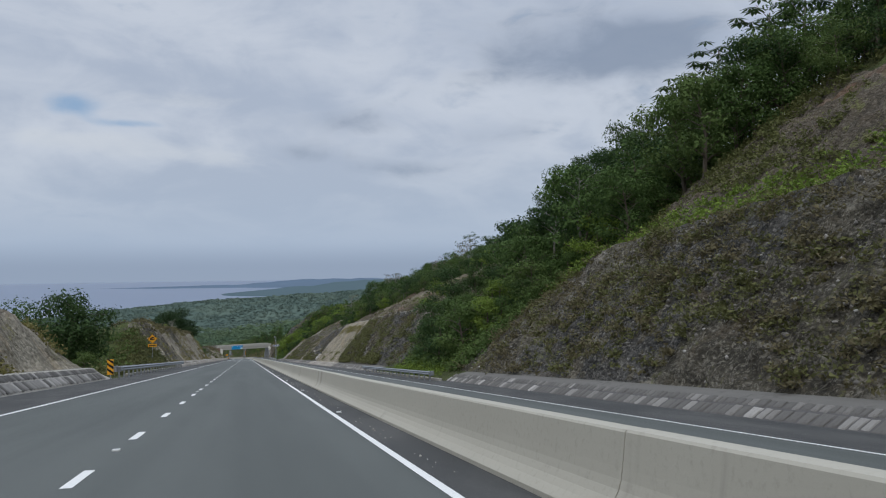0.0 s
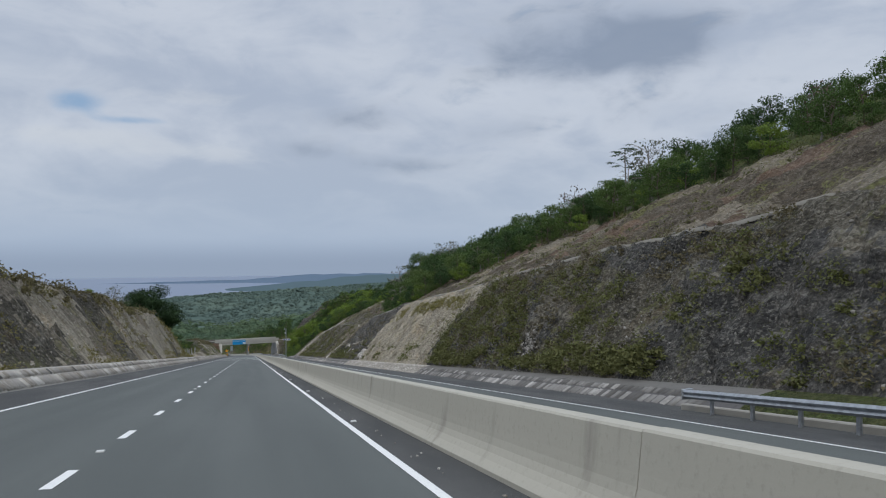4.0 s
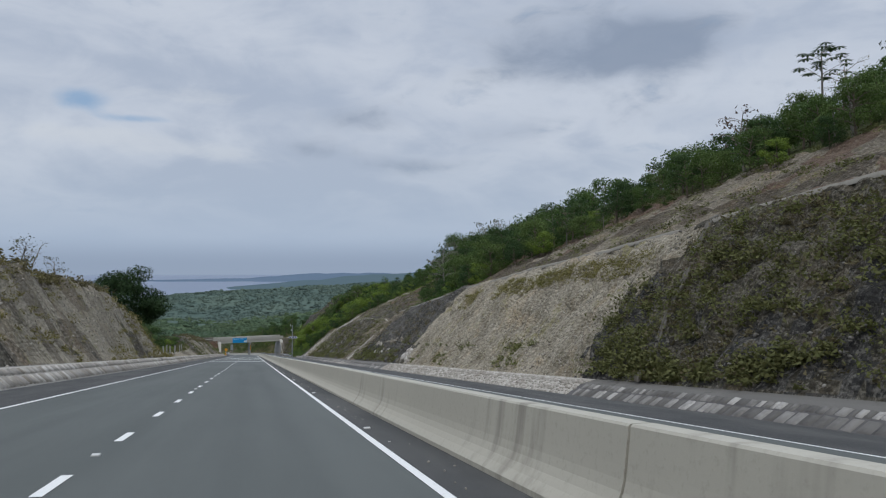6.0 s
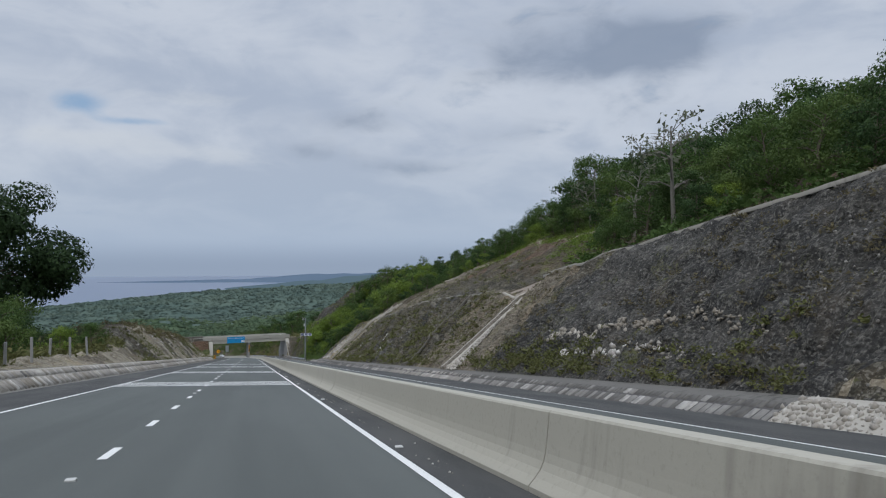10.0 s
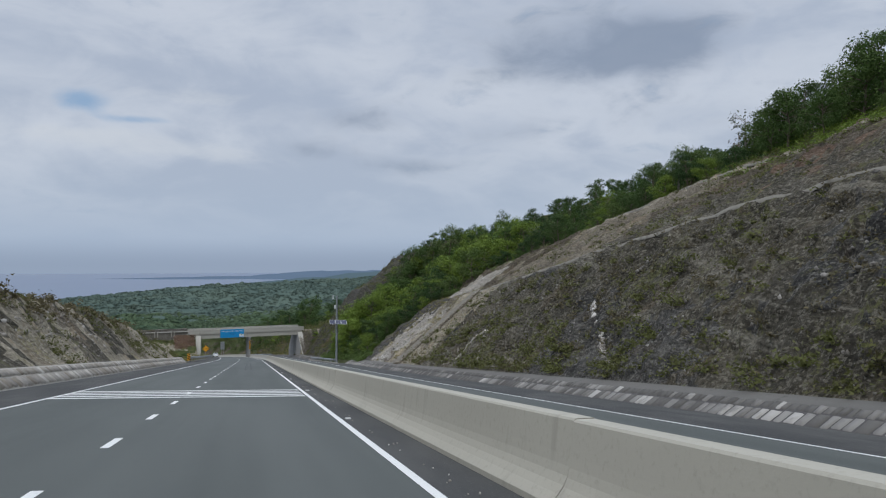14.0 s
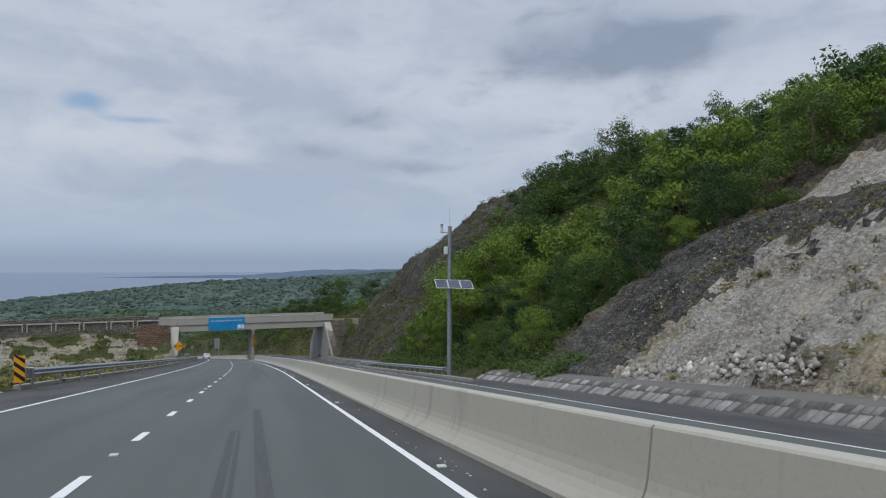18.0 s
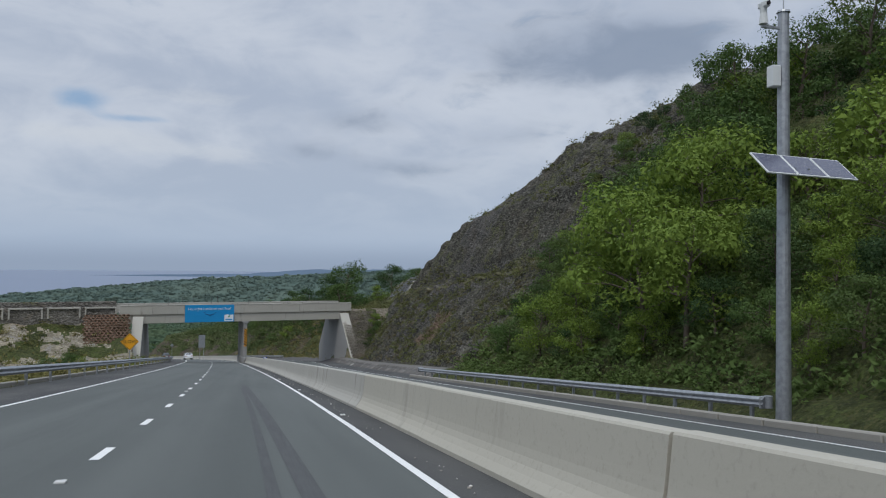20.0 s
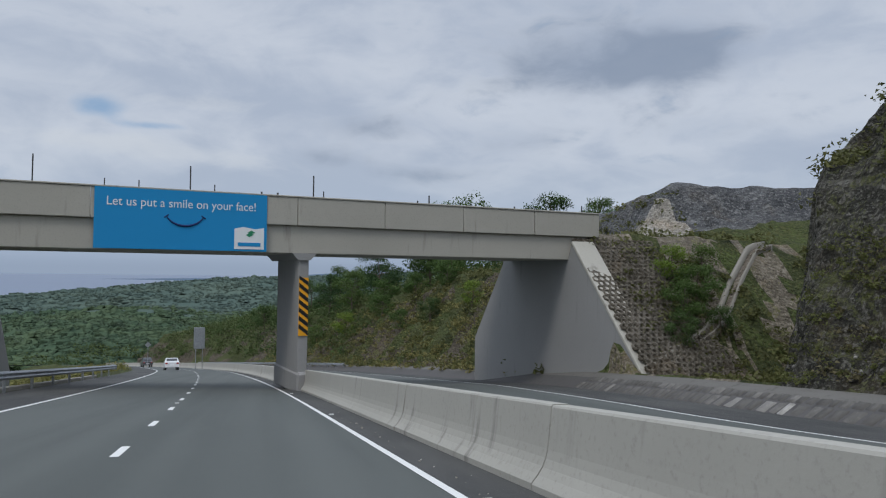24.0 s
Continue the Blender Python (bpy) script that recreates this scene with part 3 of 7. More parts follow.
def left_ctrl(y):
    cu = np.interp(y, [-60, 0, 22, 40, 46, 50, 82, 94, 104, 125, 143, 165, 181, 190, 197, 204, 212, 244, 262, 300, 330, 346, 358, 372, 480, 600], [-13, -13, -12.2, -11.2, -11.6, -10, -10, -13.0, -13.5, -13.6, -13.4, -13.0, -12.5, -11.6, -11.0, -10.5, -11, -11, -13, -13, -13, -12, -10.5, -10, -11, -12])
    ch = np.interp(y, [-60, 0, 22, 40, 46, 50, 82, 94, 104, 125, 143, 165, 181, 190, 197, 204, 212, 244, 262, 300, 330, 346, 358, 372, 480, 600], [5, 4.9, 4.4, 4.1, 3.4, 0.2, 0.1, 4.0, 6.4, 6.8, 6.8, 6.9, 6.7, 5.6, 3.2, 0.9, 1.5, 1.6, 4.7, 5.1, 5.0, 3.8, 1.2, -0.1, -0.4, -0.3])
    wall = ease(y, 52, 47) + ease(y, 96, 101) * ease(y, 361, 357)
    fall = np.interp(y, [-60, 0, 50, 110, 200, 360, 480, 520, 600], [0.16, 0.16, 0.12, 0.16, 0.16, 0.14, 0.12, 0.25, 0.22])
    return cu, ch, np.clip(wall, 0, 1), fall


def left_h(u, y, rough=True):
    cu, ch, wall, fall = left_ctrl(y)
    base = CROSS * -8.0
    top = base + 0.04 + 0.70 * wall
    h = np.where(u > -8.0, base - 0.03, base + (top - base) * np.clip((-8.0 - u) / 0.75, 0, 1))
    t = np.clip((-9.3 - u) / np.maximum(-9.3 - cu, 0.6), 0, 1)
    h = np.where(u < -9.3, top + (ch - top) * t, h)
    h = np.where(u < cu, ch - fall * (cu - u), h)
    if rough:
        face = ease(u, -9.2, -10.2)
        h = h + face * (0.34 * fbm(y * 0.13, h * 0.2 + u * 0.1, 3, 21) + 0.22 * fbm(y * 0.8, u * 0.9, 3, 27) + 0.22 * (0.35 - np.abs(vnoise(y * 0.5, h * 0.3, 31))))
    return h


# ---- carriageways, shoulders, markings ----
ys = np.concatenate([[-900, -400, -200, -80], np.arange(-40, 400, 8.0), np.arange(400, 900, 4.0)])
tagged(strip("road", [-5.62, -3.6, -1.8, 0.0, 1.9], ys, ASPHALT), "grey worn asphalt of a downhill dual carriageway", "road", kind="structure")
tagged(strip("road_far_side", np.linspace(3.9, 12.6, 5), ys, ASPHALT), "grey asphalt of the opposite carriageway beyond the barrier", "road", kind="structure")
tagged(strip("shoulder", [-8.05, -6.8, -5.62], ys, SHOULDER), "dark asphalt hard shoulder beside the wall", "shoulder", kind="structure")
tagged(strip("shoulder_median", [1.9, 2.9], ys, SHOULDER), "gritty dark strip along the concrete barrier", "shoulder", kind="structure")
tagged(strip("shoulder_far_side", [3.0, 3.9], ys, SHOULDER), "dark strip behind the barrier", "shoulder", kind="structure")
tagged(strip("shoulder_far_edge", [12.6, 14.0, 15.62], ys, SHOULDER), "dark hard shoulder under the rock cutting", "shoulder", kind="structure")
LINES = thing("road_marking", Matrix(), "white painted lines, dashes and rumble bars on asphalt", "road marking", kind="structure")
for nm, u in (("edge_line", U_RIGHT), ("edge_line", U_RIGHT - 2 * LANE), ("edge_line", 12.45), ("edge_line", 4.1)):
    strip(nm, [u - 0.055, u + 0.055], ys, WHITE_LINE, 0.006, parent=LINES)


def quad_patch(name, u0, u1, y0, y1, mat, lift, parent, skew=0.0):
    n = max(2, int((y1 - y0) / 3) + 2)
    yy = np.linspace(y0, y1, n)
    return strip(name, [u0, u1], yy, mat, lift, parent=parent)


# dashes: the painter's pitch varies a little from length to length
DASH_N = [-8, 0, 4, 8, 20, 24, 29, 33, 37, 49, 53, 58, 62, 66, 70, 83, 87, 91, 96, 100, 130]
DASH_Y = [-27.2, 8.9, 27.25, 45.29, 99.04, 116.45, 138.26, 155.33, 172.88, 226.62, 245.23, 267.92, 286.12, 303.86, 321.79, 380.64, 399.09, 417.73, 441.06, 459.99, 601.0]
for k in range(-8, 131):
    y = float(np.interp(k, DASH_N, DASH_Y))
    quad_patch("lane_dash", U_RIGHT - LANE - 0.06, U_RIGHT - LANE + 0.06, y - 0.62, y + 0.62, WHITE_LINE, 0.006, LINES)
for y0 in (212.9, 235.0, 258.1, 279.2):
    for k in range(5):
        strip("rumble_bar", [-5.4, -3.6, -1.8, 0, 1.72], [y0 + 0.95 * k, y0 + 0.95 * k + 0.42], WHITE_LINE, 0.009, parent=LINES)


def stud(y, u):
    s = thing("road_stud", pose(*at_road(u, y)), "small white reflective road stud on asphalt", "road stud", "road studs")
    part("body", bm_box(0.11, 0.10, 0.026, (0, 0, 0.010), 0.006), REFLECT, s)
    return s


first = stud(11.42, -1.83)
for k in range(1, 30):
    y = float(np.interp(4 * k + (0.5 if k < 18 else 2.5), DASH_N, DASH_Y))
    copy_thing(first, pose(*at_road(-1.83, y)))
for k in range(44):
    copy_thing(first, pose(*at_road(2.02, 5.98 + 11.53 * k)))


# ---- median barrier: cast lengths with open joints ----
TOE = -0.345
# the cast top wanders by a few centimetres along the road
BAR_Y = [0, 20, 42, 62, 98, 132, 152, 172, 222, 250, 300, 330, 400, 470]
BAR_H = [-0.03, -0.055, -0.02, 0.0, 0.025, 0.055, 0.05, 0.02, 0.0, 0.0, 0.03, 0.025, 0.025, 0.035]


def barrier_profile():
    # across, height; toe, kick, face, top, back wall down to the lower carriageway
    return [(TOE, -0.06), (TOE, 0.066), (TOE + 0.012, 0.080), (-0.272, 0.145), (-0.222, 0.212), (-0.188, 0.285), (-0.168, 0.365), (-0.155, 0.46), (-0.140, 0.60), (-0.125, 0.745), (-0.108, 0.765), (0.058, 0.765), (0.075, 0.748), (0.20, -0.2), (0.26, -0.95), (0.26, -1.1)]


BARRIER = thing("median_barrier", Matrix(), "long pale concrete median barrier with stained cast joints", "barrier", kind="structure")
prof = barrier_profile()
rng = np.random.RandomState(5)
JOINT_N, JOINT_Y = [-2, 0, 5, 9, 14, 17, 20, 65], [-31.5, 5.3, 95.2, 168.0, 262.0, 318.0, 374.8, 680.0]
for seg_n in range(-2, 64):
    seg_y = float(np.interp(seg_n, JOINT_N, JOINT_Y))
    ln = float(np.interp(seg_n + 1, JOINT_N, JOINT_Y)) - seg_y
    n = 6
    yy = np.linspace(seg_y + 0.012, seg_y + ln - 0.012, n)
    jog, jogh = rng.uniform(-0.008, 0.008), rng.uniform(-0.006, 0.006)
    vs, fs = [], []
    for yk in yy:
        for du, dh in prof:
            vs.append((MEDIAN + du + jog + 0.1 * float(ease(yk, 415, 450)) + float(bend(yk)), yk, -SLOPE * yk + CROSS * MEDIAN + dh * (1 + 0.12 * float(ease(yk, 340, 440))) + jogh + float(np.interp(yk, BAR_Y, BAR_H)) * min(1.0, max(0.0, dh * 1.6))))
    p = len(prof)
    for a in range(n - 1):
        for b in range(p - 1):
            i = a * p + b
            fs.append((i, i + p, i + p + 1, i + 1))
    fs.append(tuple(range(p)))
    fs.append(tuple(range((n - 1) * p, n * p))[::-1])
    link_mesh("barrier_length", vs, fs, CONC_BARRIER if seg_y < 388 else CONC_STAINED, parent=BARRIER)

# ---- cut slopes as one ground sheet each side ----
MORTAR = concrete("pale pitching mortar", (0.33, 0.31, 0.27), (0.42, 0.395, 0.345), (0.24, 0.21, 0.17), 0.5)
JOINTS = concrete("dark joint mortar", (0.075, 0.071, 0.070), (0.115, 0.110, 0.106), (0.05, 0.047, 0.045), 0.8)
ZONES = [ROCK_DARK, ROCK_GREY, ROCK_TAN, ROCK_PALE, SOIL, REDSOIL, GRASSY, LEDGE, CRAG, ROCK_MOSS, MORTAR, JOINTS, ROCK_BROWN]


def right_zone(u, y, h):
    j = 2.2 * fbm(y * 0.2, h * 0.3, 3, 51) + 1.0 * fbm(y * 1.9, h * 2.1 + u, 2, 52)   # ragged bounds
    yy = y + 0.55 * (h - 4) * 0.6 + j                     # bounds lean with the bedding
    b1u = np.interp(y, ST_Y, B1_U)
    b2u = np.interp(y, ST_Y, B2_U)
    z = np.zeros(u.shape, int)
    z[(yy < 60)] = 0
    z[(yy > 93) & (yy < 145)] = 0
    z[(yy > 145) & (yy < 196)] = 2
    z[(yy > 196) & (yy < 246)] = 0
    z[(yy > 235) & (yy < 263)] = 12
    z[(yy > 258) & (yy < 334)] = 0
    soft = (yy > 331) & (yy < 356)
    z[soft] = np.where(fbm(y * 0.3, h * 0.25, 3, 55) > -0.15, 2, 12)[soft]
    slide = (y > 354.0 - 1.2 * h + j) & (y > 345) & (yy < 367) & (h < 6.3 + j)
    z[slide] = np.where(fbm(y * 0.35, h * 0.15, 4, 53) > -0.25, 3, 2)[slide]
    z[(yy > 365)] = 1
    z[(yy > 376)] = 0
    mid = fbm(y * 0.09, h * 0.12, 3, 77)
    z[((yy > 197) & (yy < 233) & (mid > -0.6)) | ((yy > 316) & (yy < 331) & (mid > -0.4))] = 1
    z[(z == 0) & (mid + 0.35 * fbm(y * 1.7, h * 1.9 + u, 2, 58) > 0.15)] = 1
    up = u > b1u + 1.0
    z[up] = 4
    z[up & (yy > 100) & (yy < 196)] = np.where(fbm(y * 0.15, u * 0.3, 3, 57) > -0.15, 4, 12)[up & (yy > 100) & (yy < 196)]
    z[up & (fbm(y * 0.12, u * 0.2, 3, 88) > 0.25) & (y < 400)] = 5
    z[up & (yy > 255) & (yy < 336) & (u < b1u + 8.5 + 1.5 * j)] = 0
    z[up & (yy > 318) & (yy < 345)] = 12
    z[up & (yy > 345) & (yy < 372)] = np.where(fbm(y * 0.2, u * 0.3, 3, 54) > 0.15, 12, 4)[up & (yy > 345) & (yy < 372)]
    z[(y > 262) & (y < 345) & (np.abs(u - b2u + 0.5) < 0.35)] = 2
    z[(y > 427) & (y < 480) & (u > 17.2)] = np.where(mid > 0.5, 1, 9)[(y > 427) & (y < 480) & (u > 17.2)]
    z[(np.abs(y - 446) < 3) & (u > 18.8) & (u < 21.5)] = 5
    scar = (np.abs(y - 363) < 7) & (u > 29.0) & (u < 35.5)
    z[scar] = 3
    g = (u > b2u + 0.5) & (y < 425)
    z[g] = 6
    z[(u > 17.2) & (((y > 60) & (y < 83 + j)) | ((y > 381 + j) & (y < 427)))] = 6
    z[(y > 486)] = 6
    z[(y > 490) & (fbm(y * 0.2, u * 0.2, 3, 5) > 0.1) & (u < 24)] = 4
    z[(u > 29.5) & (u < 51) & (y > 499) & (y < 520)] = 8
    z[(u > 29.5) & (u < 33.5) & (y > 499) & (y < 504)] = 3
    bank = (y > 470.5 + 0.95 * np.clip(u - 17.2, 0, 10)) & (y < 490) & (u < 34) & (u > 17.2)
    z[bank] = np.where(fbm(y * 0.5, u * 0.5, 3, 15) > -0.1, 6, 12)[bank]
    z[(u < 16.45) & (u > 15.3)] = 11
    z[(u < 17.15) & (u >= 16.45)] = 7
    z[(u < 17.0) & (u > 15.3) & (y > 143.5) & (y < 200)] = 10
    z[(u < 17.15) & (u > 15.3) & (((y > 58) & (y < 94)) | ((y > 384) & (y < 430)))] = 6
    return z


u_r = np.concatenate([np.arange(15.5, 17.2, 0.42), np.arange(17.25, 27, 0.28), np.arange(27, 46, 0.6), np.arange(47, 62, 2.0), [66, 72, 80, 90, 104, 125, 160, 220, 350, 700, 1500]])
y_r = np.concatenate([[-900, -400, -200, -110], np.arange(-60, -8, 4.0), np.arange(-8, 480, 0.34), np.arange(480, 560, 1.0), np.arange(560, 700, 6.0)])
U, Y = np.meshgrid(u_r, y_r)
H = right_h(U, Y)
X = U + bend(Y)
push = (U > 17.3) * graded(U, Y) * (0.30 * fbm(Y * 0.9 + 40, H * 1.2, 4, 61))     # loose outline across the face
Zi = right_zone((U[:-1, :-1] + U[1:, 1:]) / 2, (Y[:-1, :-1] + Y[1:, 1:]) / 2, (H[:-1, :-1] + H[1:, 1:]) / 2)
tagged(grid_mesh("ground_hillside", X + push, Y, H - SLOPE * Y, ZONES, Zi.ravel()), "weathered limestone road cutting with benches below a wooded hillside", "hillside", kind="structure")

u_l = np.concatenate([[-8.0, -8.4, -8.75, -9.3], np.arange(-9.7, -16, -0.45), np.arange(-16.5, -26, -1.0), [-28, -32, -38, -46, -60, -80, -110, -150, -220, -400, -800, -1600]])
y_l = np.concatenate([[-900, -400, -200, -110], np.arange(-60, -8, 4.0), np.arange(-8, 380, 0.55), np.arange(380, 700, 4.0)])
U, Y = np.meshgrid(u_l, y_l)
H = left_h(U, Y)
cu, ch, wall, _ = left_ctrl((Y[:-1, :-1] + Y[1:, 1:]) / 2)
Um, Ym = (U[:-1, :-1] + U[1:, 1:]) / 2, (Y[:-1, :-1] + Y[1:, 1:]) / 2
Zi = np.where((Um < cu - 1.2) | (wall < 0.5), 6, np.where(fbm(Ym * 0.1, Um * 0.3, 3, 91) + 0.4 * fbm(Ym * 1.6, Um * 1.6, 2, 92) > 0.45, 0, np.where(fbm(Ym * 0.3, Um * 0.5, 3, 93) > 0.3, 12, 2)))
Zi[(Um > -9.3) & (wall > 0.5)] = 7
Zi[(Um > -8.75) & (wall > 0.5)] = 10
Zl = np.maximum(H - SLOPE * Y, -118)
tagged(grid_mesh("ground_left_bank", U + bend(Y), Y, Zl, ZONES, Zi.ravel()), "low rock cutting and scrubby ground falling to the sea", "bank", kind="structure")


# ---- far country: forested valley, ridge, coast and sea ----
def far_z(x, y):
    r = np.hypot(x, y)
    az = np.degrees(np.arctan2(x, np.maximum(y, 1)))
    crest = np.interp(az, [-60, -30, -17, -12, -8, -4, 0, 5, 9, 20, 40, 70], [-120, -110, -94, -85, -80, -69, -64, -60, -50, -14, 18, 50])
    near = np.interp(az, [-60, -20, 0, 20, 60], [-100, -92, -82, -62, -30])
    dip = np.interp(az, [-60, -20, 0, 20, 60], [-112, -106, -98, -80, -40])
    z = np.where(r < 900, near + (dip - near) * ease(r, 520, 900), dip + (crest - dip) * ease(r, 900, 1500))
    coast = np.interp(az, [-60, -25, -10, 0, 10, 30], [1500, 1750, 2100, 2500, 3200, 4200])
    z = np.where(r > 1560, crest + (-124 - crest) * ease(r, 1560, coast), z)
    z = z + 5 * fbm(x * 0.005, y * 0.005, 4, 13) * ease(r, 500, 900) * (r < coast)
    fold = np.abs(vnoise(x * 0.0050 + y * 0.0016, y * 0.0048 - x * 0.0012, 44)) + 0.45 * np.abs(vnoise(x * 0.012, y * 0.011 + x * 0.004, 45))
    z = z + 11 * (fold - 0.3) * ease(r, 640, 860) * ease(r, 1480, 1250)
    crowns = 2.4 * fbm(x * 0.045, y * 0.03, 2, 46) + 1.6 * (0.5 - np.abs(vnoise(x * 0.10, y * 0.07, 47)))
    return z + crowns * ease(r, 640, 860) * ease(r, 1800, 1500)


rr = np.concatenate([np.arange(540, 1000, 7.0), np.arange(1000, 1660, 8.0), np.arange(1660, 2000, 20.0), np.arange(2000, 4400, 120.0)])
aa = np.radians(np.concatenate([np.arange(-75, -36, 3.0), np.arange(-36, -21, 0.6), np.arange(-21, 15, 0.24), np.arange(15, 36, 0.6), np.arange(36, 76, 3.0)]))
A, R = np.meshgrid(aa, rr)
X, Y = R * np.sin(A), R * np.cos(A)
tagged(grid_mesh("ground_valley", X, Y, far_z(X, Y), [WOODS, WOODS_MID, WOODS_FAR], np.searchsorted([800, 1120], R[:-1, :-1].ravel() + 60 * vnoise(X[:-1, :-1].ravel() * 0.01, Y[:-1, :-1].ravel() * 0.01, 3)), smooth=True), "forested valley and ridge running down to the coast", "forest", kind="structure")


def water():
    k = M("hazy blue sea", 0.32, 0, 0.5)
    n = k.noise(0.004, 4, 0.6, (1, 3, 1))
    k.bump(k.noise(0.08, 3, 0.6), 0.4, 0.3)
    return k.done(k.mix(n, (0.078, 0.118, 0.200), (0.105, 0.150, 0.235)))


rr = np.concatenate([np.arange(900, 2200, 100.0), np.arange(2200, 4950, 125.0)])
aa = np.radians(np.arange(-80, 81, 4.0))
A, R = np.meshgrid(aa, rr)
tagged(grid_mesh("water", R * np.sin(A), R * np.cos(A), -121 + 49 * ease(R, 1900, 4900) ** 1.2, water(), smooth=True), "calm hazy blue sea beyond the coast", "sea", kind="structure")


# backdrop land: haze lies in the blue tint and a faint added glow
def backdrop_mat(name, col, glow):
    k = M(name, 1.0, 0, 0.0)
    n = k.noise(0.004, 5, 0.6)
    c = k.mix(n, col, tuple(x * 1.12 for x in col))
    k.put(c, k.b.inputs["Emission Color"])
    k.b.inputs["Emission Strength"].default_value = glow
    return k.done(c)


def headland(name, dist, azs, crest, mat, seed):
    a = np.radians(np.linspace(azs[0], azs[-1], 90))
    top = np.interp(np.degrees(a), azs, crest)
    top = top + 5.0 * fbm(np.degrees(a) * 0.9, np.zeros_like(a), 4, seed) * ease(top, -84, -70)
    rows = []
    for d, f in ((0, 0.0), (90, 0.55), (180, 0.85), (280, 1.0), (420, 0.6)):
        z = -125 + (top + 125) * f
        rows.append(np.stack([(dist + d) * np.sin(a), (dist + d) * np.cos(a), z], -1))
    V = np.array(rows)
    return tagged(grid_mesh(name, V[..., 0], V[..., 1], V[..., 2], mat, smooth=True), "hazy blue headland along the coast", "headland", kind="structure")


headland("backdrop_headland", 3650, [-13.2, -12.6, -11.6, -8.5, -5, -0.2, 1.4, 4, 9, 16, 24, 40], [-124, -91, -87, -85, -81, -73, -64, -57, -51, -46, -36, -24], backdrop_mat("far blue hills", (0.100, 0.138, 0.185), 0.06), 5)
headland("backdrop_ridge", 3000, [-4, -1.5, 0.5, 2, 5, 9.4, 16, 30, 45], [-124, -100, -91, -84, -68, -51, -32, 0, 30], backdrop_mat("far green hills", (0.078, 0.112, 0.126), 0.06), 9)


# ---- vegetation ----
def leaf_quads(cent, size, rs, flat=0.5, out=None, tri=False):
    """Small bent leaf blades about the given centres: verts and faces."""
    n = len(cent)
    d = rs.normal(size=(n, 3))
    d[:, 2] = d[:, 2] * (1 - flat)
    d /= np.linalg.norm(d, axis=1)[:, None] + 1e-9
    nrm = rs.normal(size=(n, 3)) * 0.7 + np.array([0, 0, 0.9]) if out is None else out + rs.normal(size=(n, 3)) * 0.42
    if out is not None:
        d = np.cross(nrm, d)
        d /= np.linalg.norm(d, axis=1)[:, None] + 1e-9
    w = np.cross(d, nrm)
    w /= np.linalg.norm(w, axis=1)[:, None] + 1e-9
    up = np.cross(w, d)
    s = (size * rs.uniform(0.6, 1.35, n))[:, None]
    a = cent - d * s * 0.5
    b = cent + w * s * 0.30 + up * s * 0.06
    c = cent + d * s * 0.55 - up * s * 0.10
    e = cent - w * s * 0.30 + up * s * 0.06
    if tri:
        return np.stack([a, cent + w * s * 0.42 + d * s * 0.2, c - w * s * 0.2], 1).reshape(-1, 3), np.arange(3 * n).reshape(n, 3)
    v = np.stack([a, b, c, e], 1).reshape(-1, 3)
    f = np.arange(4 * n).reshape(n, 4)
    return v, f


def tube(path, radii, seg=6):
    """A tapered limb along a path."""
    path = np.asarray(path, float)
    vs, fs = [], []
    for i, p in enumerate(path):
        t = path[min(i + 1, len(path) - 1)] - path[max(i - 1, 0)]
        t /= np.linalg.norm(t) + 1e-9
        x = np.cross(t, (0.3, 0.9, 0.2))
        x /= np.linalg.norm(x) + 1e-9
        yv = np.cross(t, x)
        for k in range(seg):
            a = 2 * math.pi * k / seg
            vs.append(p + radii[i] * (math.cos(a) * x + math.sin(a) * yv))
    for i in range(len(path) - 1):
        for k in range(seg):
            fs.append((i * seg + k, i * seg + (k + 1) % seg, (i + 1) * seg + (k + 1) % seg, (i + 1) * seg + k))
    return np.array(vs), np.array(fs)


def merge(parts):
    vs, fs, n = [], [], 0
    for v, f in parts:
        vs.append(v)
        fs.append(f + n)
        n += len(v)
    return np.concatenate(vs), np.concatenate(fs)


